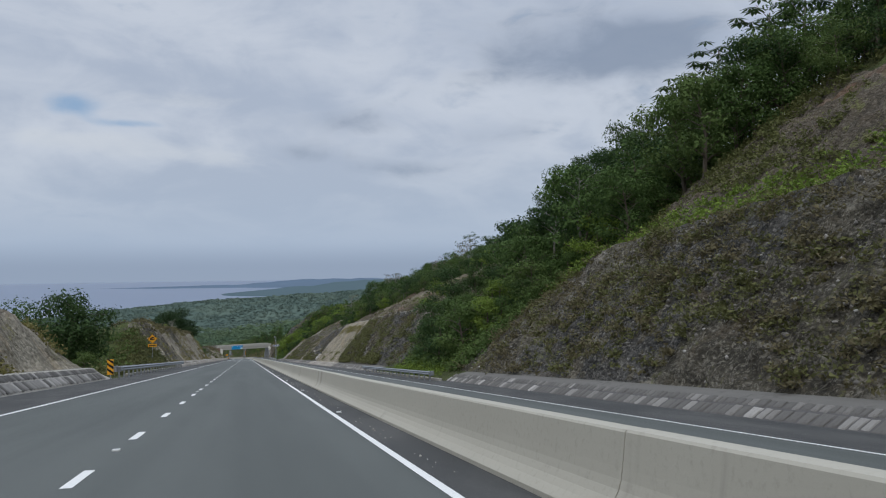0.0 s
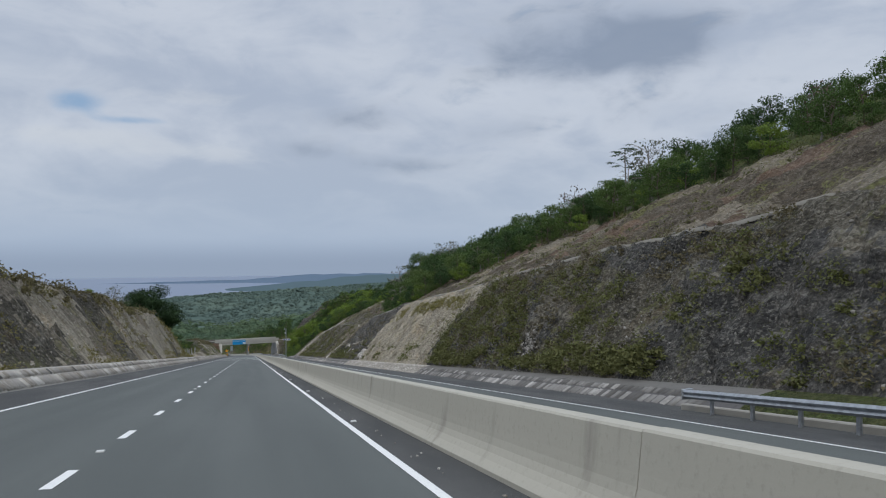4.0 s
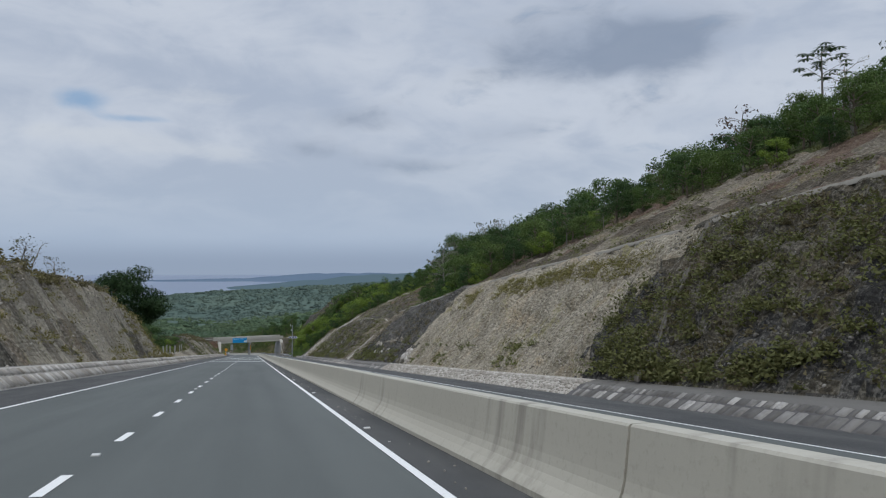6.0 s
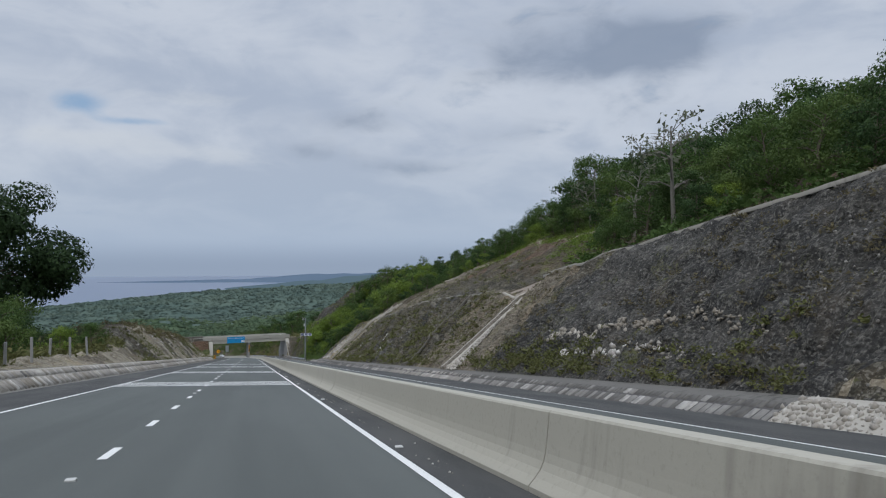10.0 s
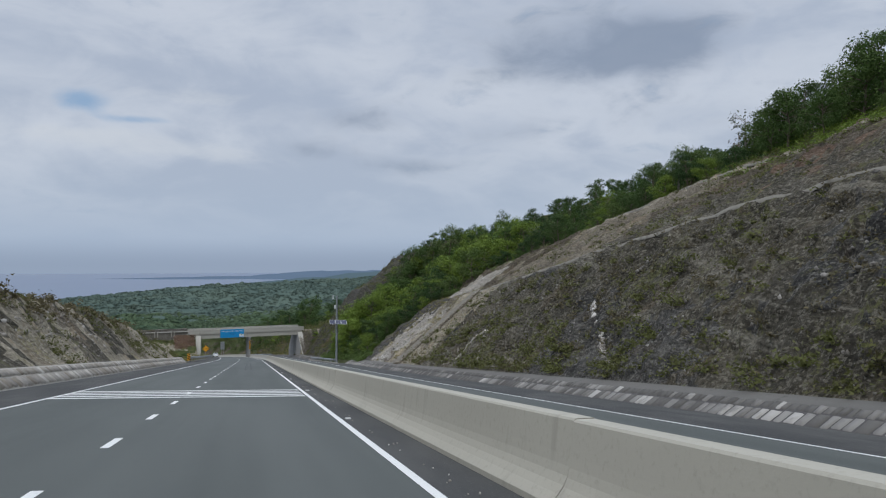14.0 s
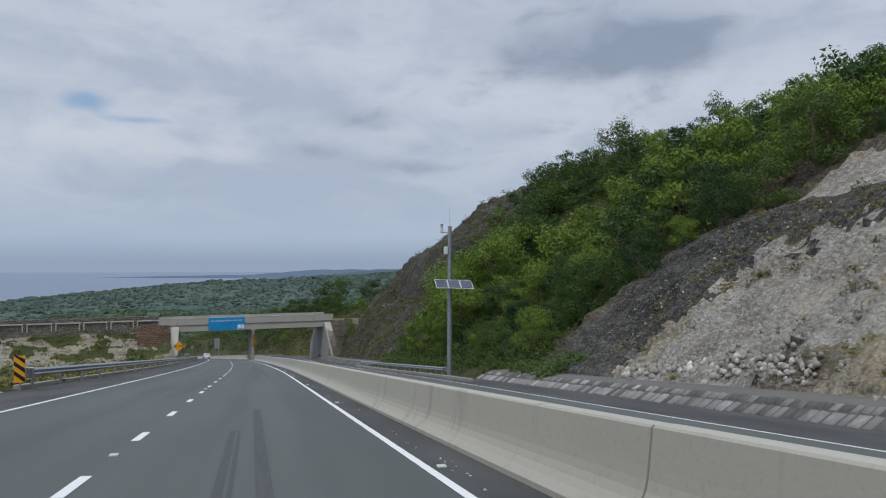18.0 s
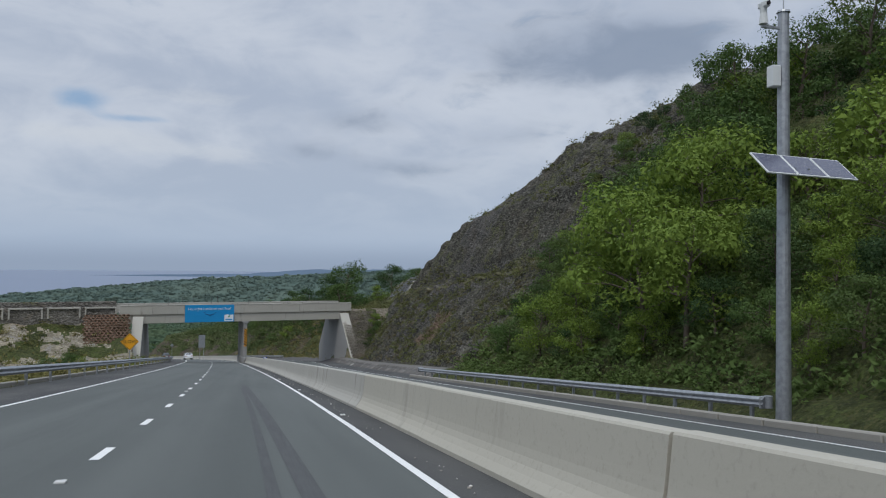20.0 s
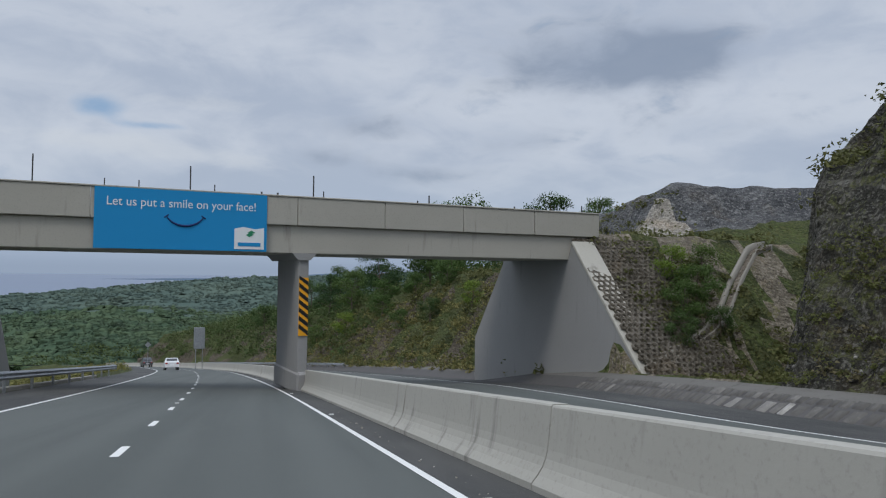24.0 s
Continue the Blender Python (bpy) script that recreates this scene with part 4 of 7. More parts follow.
def tree_meshes(seed, height, spread, trunk_to, leaves, leaf, mat, bark_mat, clumps=14, lean=0.1, bare=False, flat_top=False, fuzz=0.05):
    rs = np.random.RandomState(seed)
    r0 = 0.016 * height + 0.03
    top = np.array([rs.uniform(-lean, lean) * height, rs.uniform(-lean, lean) * height, height * 0.8])
    base = np.array([0, 0, -0.5])
    mid = top * 0.5 + rs.normal(size=3) * 0.03 * height * np.array([1, 1, 0])
    stems = [tube([base, mid * 0.5, mid, top], [r0 * 1.25, r0 * 0.95, r0 * 0.7, r0 * 0.25], 5)]
    cs = []
    for k in range(clumps):
        f = rs.uniform(trunk_to, 1.0) ** (0.6 if flat_top else 0.85)
        start = mid * (f * 2) if f < 0.5 else mid + (top - mid) * (f * 2 - 1)
        az = k * 2.4 + rs.uniform(-0.5, 0.5)
        reach = spread * rs.uniform(0.45, 1.0) * (1.1 - 0.55 * abs(f - 0.55) * 2 if not flat_top else 1.0)
        rise = height * (rs.uniform(0.02, 0.16) if not flat_top else 0.2 * (1.1 - f) + rs.uniform(0, 0.04))
        end = start + np.array([math.cos(az) * reach, math.sin(az) * reach, rise])
        bow = (start + end) / 2 + np.array([0, 0, height * 0.03])
        rl = r0 * 0.42 * (1.15 - f)
        stems.append(tube([start, bow, end], [rl + 0.02, rl * 0.7 + 0.012, 0.012], 3))
        for q in range(3 if bare else 1):
            tip = end + np.array([rs.normal() * 0.3, rs.normal() * 0.3, rs.uniform(0.05, 0.35)]) * spread * 0.35
            stems.append(tube([bow, (bow + tip) / 2 + rs.normal(size=3) * 0.08, tip], [rl * 0.45 + 0.008, rl * 0.3 + 0.006, 0.006], 3))
        cs.append((end, spread * rs.uniform(0.26, 0.46)))
    cs.append((top + np.array([0, 0, height * 0.06]), spread * 0.40))
    tv, tf = merge(stems)
    pts, outs = [], []
    per = max(4, leaves // len(cs))
    for c, r in cs:
        p = rs.normal(size=(per, 3))
        p /= np.linalg.norm(p, axis=1)[:, None]
        outs.append(p + np.array([0, 0, 0.45]))
        p = p * (r * rs.uniform(0.45, 1.05, per) ** 0.5)[:, None]
        p[:, 2] *= 0.62
        p += rs.normal(size=(per, 3)) * fuzz * spread
        pts.append(c + p)
    pts = np.concatenate(pts)
    lv, lf = leaf_quads(pts, leaf, rs, 0.5, np.concatenate(outs), True)

    def mesh(nm, v, f, m):
        o = link_mesh(nm, v, f, m)
        me = o.data
        bpy.data.objects.remove(o)
        return me
    return mesh("trunk", tv, tf, bark_mat), mesh("crown", lv, lf, mat)


def cecropia_meshes(seed, height):
    """A thin pale stem with a few tiers of umbrella leaves."""
    rs = np.random.RandomState(seed)
    stems = [tube([(0, 0, -0.5), (0.1, 0.05, height * 0.5), (0.0, 0.1, height * 0.95)], [0.13, 0.10, 0.05])]
    v, f, n = [], [], 0
    for k in range(9):
        hh = height * (0.66 + 0.035 * k)
        a = k * 2.3
        L = 1.7 * (1.1 - 0.07 * k)
        e = np.array([math.cos(a) * L, math.sin(a) * L, hh + 0.5])
        stems.append(tube([(0.05, 0.08, hh - 0.3), e], [0.035, 0.012], 4))
        for q in range(4):
            c = e + rs.normal(size=3) * 0.34
            for s in range(7):
                b = s * 2 * math.pi / 7
                d = np.array([math.cos(b), math.sin(b), -0.32])
                w = np.array([-math.sin(b), math.cos(b), 0]) * 0.13
                v += [c, c + d * 0.36 + w, c + d * 0.72, c + d * 0.36 - w]
                f.append((n, n + 1, n + 2, n + 3))
                n += 4
    tv, tf = merge(stems)

    def mesh(nm, vv, ff, m):
        o = link_mesh(nm, vv, ff, m)
        me = o.data
        bpy.data.objects.remove(o)
        return me
    return mesh("trunk", tv, tf, BARK_PALE), mesh("crown", np.array(v), np.array(f), LEAF_DARK)


def palm_meshes(seed, height):
    rs = np.random.RandomState(seed)
    tv, tf = tube([(0, 0, -0.4), (0.15, 0, height * 0.5), (0.25, 0.1, height)], [0.17, 0.13, 0.11], 7)
    v, f, n = [], [], 0
    for k in range(17):
        a, tilt = k * 2.4, rs.uniform(-0.2, 0.9)
        L = rs.uniform(2.0, 2.7)
        prev = None
        for s in range(9):
            t = s / 8
            r = L * t
            z = height + L * (math.sin(tilt) * t - 0.62 * t * t)
            c = np.array([0.25 + math.cos(a) * r * math.cos(tilt * 0.6), 0.1 + math.sin(a) * r * math.cos(tilt * 0.6), z])
            if prev is not None:
                side = np.array([-math.sin(a), math.cos(a), 0])
                for sg in (-1, 1):
                    d = side * sg * 0.42 * (1.05 - t) + (c - prev) * 0.8 + np.array([0, 0, -0.16])
                    w = (c - prev) * 0.36
                    v += [prev, prev + w, c + d, prev + d * 0.8]
                    f.append((n, n + 1, n + 2, n + 3))
                    n += 4
            prev = c
    def mesh(nm, vv, ff, m):
        o = link_mesh(nm, vv, ff, m)
        me = o.data
        bpy.data.objects.remove(o)
        return me
    return mesh("trunk", tv, tf, BARK_PALE), mesh("crown", np.array(v), np.array(f), LEAF)


KINDS = {
    "broad": [tree_meshes(11 + k, 7.0, 2.9, 0.10, 4200, 0.225, m, BARK, 20) for k, m in enumerate((LEAF, LEAF, LEAF_DARK, LEAF_DARK, LEAF))],
    "bright": [tree_meshes(21 + k, 6.6, 3.0, 0.10, 4200, 0.235, LEAF_LIGHT, BARK, 20) for k in range(2)],
    "bush": [tree_meshes(41 + k, 4.0, 2.2, 0.05, 3400, 0.185, m, BARK, 16) for k, m in enumerate((LEAF, LEAF_LIGHT, LEAF, LEAF_DARK))],
    "tall": [tree_meshes(71 + k, 12.0, 3.6, 0.45, 3400, 0.29, m, BARK_PALE, 18, flat_top=True) for k, m in enumerate((LEAF_DARK, LEAF, LEAF_DARK))],
    "thin": [tree_meshes(91 + k, 7.5, 2.2, 0.3, 150, 0.36, m, BARK_PALE, 14, bare=True) for k, m in enumerate((LEAF_GREY, LEAF_GREY, LEAF_RUSSET))],
    "dead": [tree_meshes(97, 6.5, 2.4, 0.4, 12, 0.15, LEAF_DRY, BARK_PALE, 7, 0.25, bare=True)],
    "cecropia": [cecropia_meshes(3, 9.0)],
    "palm": [palm_meshes(5, 4.2)],
    "great": [tree_meshes(131, 13.5, 6.3, 0.15, 26000, 0.36, LEAF_DEEP, BARK, 40, fuzz=0.02)],
}
WORDS = {
    "broad": ("tree", "leafy green tree on the hillside above the cutting", "tree", "hillside trees"),
    "bright": ("tree", "bright yellow-green leafy tree in the gully", "tree", "gully trees"),
    "bush": ("bush", "dense rounded green bush among hillside scrub", "bush", "hillside bushes"),
    "tall": ("tall_tree", "tall tree with pale trunk and spreading dark crown", "tree", "tall trees"),
    "thin": ("sparse_tree", "sparse pale tree with thin bare branches", "tree", "sparse trees"),
    "dead": ("dead_tree", "leafless dead tree with forked pale limbs", "tree", "dead trees"),
    "cecropia": ("trumpet_tree", "slender trumpet tree with umbrella-like leaf clusters", "tree", "trumpet trees"),
    "palm": ("palm", "small palm with arching fronds above the scrub", "palm", "palms"),
    "great": ("great_tree", "large dark spreading tree behind the bank", "tree", "great trees"),
}


def plant(kind, which, x, y, z, scale, turn):
    nm, label, cat, grp = WORDS[kind]
    tr, cr = KINDS[kind][which % len(KINDS[kind])]
    e = thing(nm, pose(x, y, z, 0, 0, turn) @ Matrix.Scale(scale, 4), label, cat, grp)
    for n2, me in (("trunk", tr), ("crown", cr)):
        o = new(n2, me)
        o.parent = e
    return e


DEEP = {}


def deep_wood(kind, which, x, y, z, scale, turn, keep):
    """Keeps a tree far inside the wood for one joined mesh."""
    tr, cr = KINDS[kind][which % len(KINDS[kind])]
    a = radians(turn)
    rot = np.array([[math.cos(a), -math.sin(a), 0], [math.sin(a), math.cos(a), 0], [0, 0, 1]])
    for me in (tr, cr):
        co = np.empty(len(me.vertices) * 3, np.float32)
        me.vertices.foreach_get("co", co)
        ix = np.empty(len(me.loops), np.int32)
        me.loops.foreach_get("vertex_index", ix)
        co = co.reshape(-1, 3)
        if me is cr:                      # fewer, larger leaves inside the wood
            co = co.reshape(-1, 3, 3)[::keep]
            mid = co.mean(1, keepdims=True)
            co = ((co - mid) * (0.95 + 0.19 * keep) + mid).reshape(-1, 3)
            ix = np.arange(len(co)).reshape(-1, 3)
        else:
            ix = ix.reshape(-1, 4)
        DEEP.setdefault((me.materials[0].name, me is cr), []).append((co @ rot.T * scale + np.array([x, y, z]), ix))


def on_right(kind, u, y, scale=1.0, which=0, sink=0.0, deep=False):
    if deep:
        hh = float(right_h(np.array([float(u)]), np.array([float(y)]))[0])
        return deep_wood(kind, which, u + float(bend(y)), y, -SLOPE * y + hh - sink, scale, (u * 57 + y * 31) % 360, 2 if y < 110 else (6 if u > 60 else 4))
    h = float(right_h(np.array([float(u)]), np.array([float(y)]))[0])
    plant(kind, which, u + float(bend(y)), y, -SLOPE * y + h - sink, scale, (u * 57 + y * 31) % 360)


def on_left(kind, u, y, scale=1.0, which=0, sink=0.0):
    h = float(left_h(np.array([float(u)]), np.array([float(y)]))[0])
    plant(kind, which, u + float(bend(y)), y, max(-SLOPE * y + h, -118) - sink, scale, (u * 57 + y * 31) % 360)


rs = np.random.RandomState(17)
# wood edge: first row of trees across, for stretches of the road
EDGE_Y = [-20, 30, 44, 56, 62, 68, 79, 85, 89, 98, 150, 190, 200, 243, 247, 262, 280, 300, 345, 352, 366, 371, 377, 384, 424, 427, 434]
EDGE_U = [58, 52, 42, 33, 22, 17.8, 17.8, 20, 30, 39, 40.5, 38, 29.5, 29.5, 38, 41, 45, 46, 43, 37, 35, 29, 24, 17.8, 17.8, 26, 34]
TALL_Y = [-20, 40, 60, 95, 110, 190, 205, 245, 265, 300, 320, 334, 345, 370, 380, 427]
TALL_S = [0.95, 1.02, 1.1, 0.75, 0.55, 0.64, 0.70, 0.6, 0.88, 0.80, 0.74, 0.62, 0.5, 0.5, 0.55, 0.40]
y = 26.0
while y < 434:
    e = float(np.interp(y, EDGE_Y, EDGE_U))
    gully = (60 < y < 86) or (372 < y < 427)
    depth = 30 if y < 100 else (26 if y < 240 else (33 if y < 330 else 36))
    u = e + rs.uniform(0.2, 1.5)
    while u < e + depth:
        s = float(np.interp(y, TALL_Y, TALL_S)) * rs.uniform(0.62, 1.3)
        first_row = u < e + 4
        if y > 421:                       # low scrub where the wood meets the spur
            k, s = "bush", s * 1.15
        elif gully and y > 300:
            k = ("bush", "broad", "bright")[rs.choice(3, p=(0.3, 0.42, 0.28))]
            s *= 1.1 if first_row else (1.5 if u < e + 22 else 1.15)
        elif gully and u < e + 9:
            k = "bush" if rs.uniform() < 0.8 else "broad"
        elif first_row:
            k = ("bush", "broad", "thin")[rs.choice(3, p=(0.5, 0.5, 0.0) if y < 100 else (0.5, 0.42, 0.08))]
        else:
            k = ("broad", "tall", "thin", "bush")[rs.choice(4, p=(0.66, 0.12 if y < 310 else 0.02, 0.06, 0.16 if y < 310 else 0.26))]
        if k == "thin" and (gully or y < 100):
            k = "broad"
        if k == "tall" and u < e + 9 and y > 100:
            k = "broad"
        if k == "tall":
            s *= 0.8
        if k == "bush":
            s = s * 1.05
        yy = y + rs.uniform(-1.6, 1.6)
        if not (352 < yy < 372 and u < 37):
            on_right(k, u, yy, s, rs.randint(9), 0.15, u > e + 8.5)
        u += rs.uniform(2.4, 3.8) * (0.75 if y > 421 else 1.0) * (1.0 if u < e + 10 else (1.35 if y < 330 else 1.0))
    if 296 < y < 400:                     # the wood goes on over the brow
        for uu in np.arange(e + depth, 94, 6.0):
            on_right("broad", uu + rs.uniform(-2, 2), y + rs.uniform(-2, 2), rs.uniform(0.4, 0.62), rs.randint(9), 0.2, True)
    y += 3.1 if gully else 3.9
for kind, u, y, s, w in (("tall", 37, 82, 0.85, 0), ("tall", 39.5, 86, 0.95, 1), ("tall", 41, 80, 0.9, 2), ("tall", 43, 88, 0.9, 0), ("tall", 42, 74, 0.95, 2), ("tall", 48, 70, 1.05, 1), ("cecropia", 48, 68, 1.5, 0), ("cecropia", 51, 64, 1.6, 0), ("cecropia", 46, 72, 1.35, 0), ("cecropia", 54, 58, 1.65, 0), ("cecropia", 57, 54, 1.6, 0), ("cecropia", 60, 50, 1.7, 0), ("cecropia", 62, 45, 1.6, 0), ("cecropia", 52, 60, 1.45, 0), ("cecropia", 50, 165, 1.0, 0),
                         ("dead", 47, 158, 1.1, 0), ("thin", 45, 150, 1.0, 0), ("thin", 43, 146, 1.0, 1), ("thin", 44, 168, 0.9, 2), ("palm", 57, 345, 1.2, 0), ("palm", 44, 157, 0.6, 0),
                         ("tall", 50, 75, 1.0, 0), ("tall", 46, 82, 0.95, 2), ("tall", 54, 68, 1.05, 1), ("thin", 32, 232, 1.3, 0), ("thin", 33, 240, 1.0, 1), ("tall", 47, 275, 0.9, 1),
                         ("thin", 52, 268, 1.4, 0), ("thin", 48, 285, 1.2, 1), ("thin", 50, 300, 1.0, 0), ("thin", 49, 322, 0.8, 1), ("palm", 46, 330, 0.8, 0), ("broad", 51, 263, 0.95, 0), ("broad", 52, 270, 1.0, 3), ("broad", 56, 266, 0.95, 1), ("broad", 51, 277, 1.1, 4), ("broad", 53, 285, 1.2, 2), ("broad", 52, 293, 1.2, 0),
                         ("thin", 52, 272, 1.4, 0), ("thin", 54, 265, 1.2, 1), ("thin", 51, 282, 1.3, 0),
                         ("bright", 19.5, 404, 1.15, 0), ("bright", 21.5, 408.5, 1.2, 1), ("bright", 18.6, 399, 0.95, 1), ("bright", 24.0, 405, 1.2, 0), ("broad", 25, 414, 1.1, 0), ("broad", 29, 417, 1.05, 1), ("broad", 33, 419, 1.0, 4), ("broad", 36, 418, 1.05, 0), ("broad", 31, 412, 1.2, 1), ("broad", 39, 416, 1.0, 4), ("bright", 28, 410, 1.1, 0), ("broad", 42, 413, 1.1, 0)):
    on_right(kind, u, y, s, w)
# beyond the bridge: a large tree, its neighbours, and brush that fills the slope
for u, y, s, w, kind in ((30.0, 542, 1.7, 0, "broad"), (28.5, 545, 1.3, 2, "broad"), (37.0, 530, 1.15, 3, "broad"), (41, 526, 0.9, 1, "broad"), (44, 522, 0.7, 2, "bush"),
                         (34, 550, 1.0, 0, "broad"), (36, 537, 0.9, 1, "bush"), (40, 517, 0.5, 0, "bush"), (45, 512, 0.4, 1, "bush"), (27, 560, 1.1, 2, "broad"),
                         (36, 565, 1.0, 1, "broad"), (24.5, 552, 0.95, 0, "bush"), (24, 538, 0.8, 2, "bush"), (28, 522, 0.7, 3, "bush"), (26, 509, 0.6, 0, "bush"), (24.5, 566, 1.0, 1, "broad"),
                         (25, 580, 1.1, 2, "broad"), (31, 585, 1.1, 0, "broad"), (39, 590, 1.1, 3, "broad"), (21.8, 482.8, 0.5, 0, "bush"), (20.8, 481.5, 0.42, 3, "bush"), (23.0, 483.6, 0.55, 2, "bush"), (22.4, 484.6, 0.5, 1, "bush"), (24.6, 485.2, 0.5, 0, "bush"), (23.6, 482.4, 0.4, 3, "bush"),
                         (22, 515, 0.6, 1, "bush"), (21, 524, 0.6, 3, "bush"), (20.5, 533, 0.65, 0, "bush"), (22, 545, 0.8, 2, "bush"), (21, 557, 0.85, 1, "bush"), (24, 528, 0.8, 0, "bush"),
                         (26.5, 533, 0.95, 1, "broad"), (20, 570, 0.9, 0, "bush"), (21.5, 590, 1.0, 1, "broad"), (28, 600, 1.2, 0, "broad"), (36, 605, 1.2, 2, "broad"), (23, 612, 1.1, 3, "broad")):
    on_right(kind, u, y, s, w)

for nm in sorted(DEEP):
    v, f = merge(DEEP[nm])
    tagged(link_mesh("hillside_wood", v, f, bpy.data.materials[nm[0]]), "deep hillside wood of green trees and trunks", "forest", kind="stuff")

# left side: wood behind the rail, the great tree, scrub on the banks
for u, y, s, w, kind in ((-23.0, 256, 1.12, 0, "great"), (-28.5, 248, 0.85, 0, "great"), (-19.5, 249, 0.8, 0, "broad"), (-17.5, 243, 0.7, 3, "broad"), (-13.5, 240, 0.6, 1, "bush"), (-15, 233, 0.75, 0, "bush"), (-12.5, 246, 0.5, 2, "bush"),
                         (-15.5, 168, 0.55, 0, "dead"), (-16.6, 172, 0.6, 0, "dead"), (-14.8, 164, 0.5, 1, "thin"), (-15.8, 176, 0.45, 0, "thin"), (-14.8, 150, 0.3, 1, "bush")):
    on_left(kind, u, y, s, w)
for k in range(56):
    y = rs.uniform(46, 97)
    u = -13.0 - rs.uniform(0, 24) - (2.5 if y > 84 else 0)
    kind = ("broad", "bush", "bush")[rs.randint(3)]
    on_left(kind, u, y, rs.uniform(0.95, 1.4) * (1.0 if u < -15.5 else 0.65) * (0.45 if y > 80 else 1.0), rs.randint(9))
for k in range(34):
    y = rs.uniform(203, 256)
    u = -13.0 - rs.uniform(0, 22)
    on_left(("broad", "bush")[rs.randint(2)], u, y, rs.uniform(0.4, 0.7), rs.randint(9))
for k in range(40):                       # bushes and tall grass before the fill slope
    y = rs.uniform(438, 474)
    u = -12.6 - rs.uniform(0, 16)
    on_left("bush", u, y, rs.uniform(0.3, 0.55), rs.randint(3))
for k in range(44):
    y = rs.uniform(362, 470)
    u = -12.5 - rs.uniform(0, 30)
    on_left("bush", u, y, rs.uniform(0.22, 0.5), rs.randint(9))

# ---- shrubs, tufts and rubble on the cut faces ----
def scatter(name, label, cat, pts, tmpl_n, spread, leaf, mat, seed, flat=0.3, tall=0.8):
    r = np.random.RandomState(seed)
    n = len(pts)
    sc = r.uniform(0.5, 1.5, n)
    off = r.normal(size=(n, tmpl_n, 3)) * spread
    off[..., 2] = np.abs(off[..., 2]) * tall
    c = pts[:, None, :] + off * sc[:, None, None]
    v, f = leaf_quads(c.reshape(-1, 3), leaf * 1.15, r, flat, None, True)
    return tagged(link_mesh(name, v, f, mat), label, cat, kind="stuff")


def face_points(n, y0, y1, lo, hi, seed, clump=0.35, side="right", freq=0.2):
    """Random places on a cut face between two shares of its height, gathered in patches."""
    r = np.random.RandomState(seed)
    y = r.uniform(y0, y1, n * 3)
    t = r.uniform(lo, hi, n * 3)
    if side == "right":
        u = 17.3 + (np.interp(y, ST_Y, B1_U) - 17.3) * t
        h = right_h(u, y)
    else:
        cu = left_ctrl(y)[0]
        u = -9.0 + (cu + 9.0) * t
        h = left_h(u, y)
    keep = fbm(y * freq, h * freq * 1.6, 3, seed + 3) > clump
    if side == "right":
        keep &= graded(u, y) > 0.5
    y, u, h = y[keep][:n], u[keep][:n], h[keep][:n]
    return np.stack([u + bend(y), y, h - SLOPE * y], -1)


def shrubs(tag, pts, mat, leaf, per, spread, seed):
    scatter("slope_shrubs", tag, "shrubs", pts, int(per * 0.8), spread, leaf, mat, seed)


shrubs("withered brown brush on the rock face", face_points(560, 0, 60, 0.0, 1.0, 121, -0.1), LEAF_BROWN, 0.14, 36, 0.20, 41)
shrubs("withered brown brush on the rock face", face_points(520, 86, 146, 0.0, 1.0, 122, -0.1), LEAF_BROWN, 0.14, 36, 0.20, 42)
shrubs("withered brown brush on the rock face", face_points(700, 200, 342, 0.0, 1.0, 123, 0.0), LEAF_BROWN, 0.13, 34, 0.18, 43)
shrubs("withered brown brush on the rock face", face_points(450, 428, 470, 0.0, 1.0, 124, -0.1), LEAF_BROWN, 0.12, 34, 0.16, 44)
shrubs("clumps of brown and olive brush on the rock face", face_points(150, 0, 60, 0.0, 0.9, 131, -0.2), LEAF_BROWN, 0.17, 130, 0.40, 81)
shrubs("clumps of olive brush on the rock face", face_points(110, 0, 60, 0.0, 1.0, 132, -0.1), LEAF_OLIVE, 0.17, 130, 0.38, 82)
shrubs("clumps of olive brush on the rock face", face_points(120, 93, 146, 0.0, 0.7, 133, 0.0), LEAF_OLIVE, 0.16, 130, 0.36, 83)
shrubs("clumps of olive brush on the rock face", face_points(90, 262, 344, 0.0, 0.5, 134, 0.0), LEAF_OLIVE, 0.16, 130, 0.34, 84)
shrubs("olive scrub rooted in the weathered rock face", face_points(480, 0, 60, 0.02, 1.0, 101, 0.0), LEAF_OLIVE, 0.16, 40, 0.20, 1)
shrubs("green scrub rooted in the dark rock face", face_points(660, 86, 146, 0.0, 0.9, 103, 0.0), LEAF_OLIVE, 0.13, 46, 0.22, 2)
shrubs("fresh green scrub along the foot of the rock", face_points(420, 93, 146, 0.0, 0.14, 104, -0.4), LEAF_OLIVE, 0.18, 50, 0.24, 3)
shrubs("low green tufts on the tan slope", face_points(110, 147, 196, 0.0, 0.25, 105, 0.1), LEAF_OLIVE, 0.13, 34, 0.16, 4)
shrubs("grassy band across the tan slope", face_points(900, 146, 190, 0.70, 0.86, 115, -0.55), LEAF_DRY, 0.10, 26, 0.15, 14)
shrubs("small tufts on the dark rock", face_points(200, 198, 240, 0.0, 0.35, 106, 0.1), LEAF_OLIVE, 0.16, 40, 0.20, 5)
shrubs("olive scrub on the brown slope", face_points(280, 250, 275, 0.0, 1.0, 107, -0.2), LEAF_OLIVE, 0.15, 42, 0.18, 6)
shrubs("scrub clinging to the layered rock", face_points(430, 268, 342, 0.0, 0.9, 108, 0.1), LEAF_OLIVE, 0.15, 42, 0.18, 7)
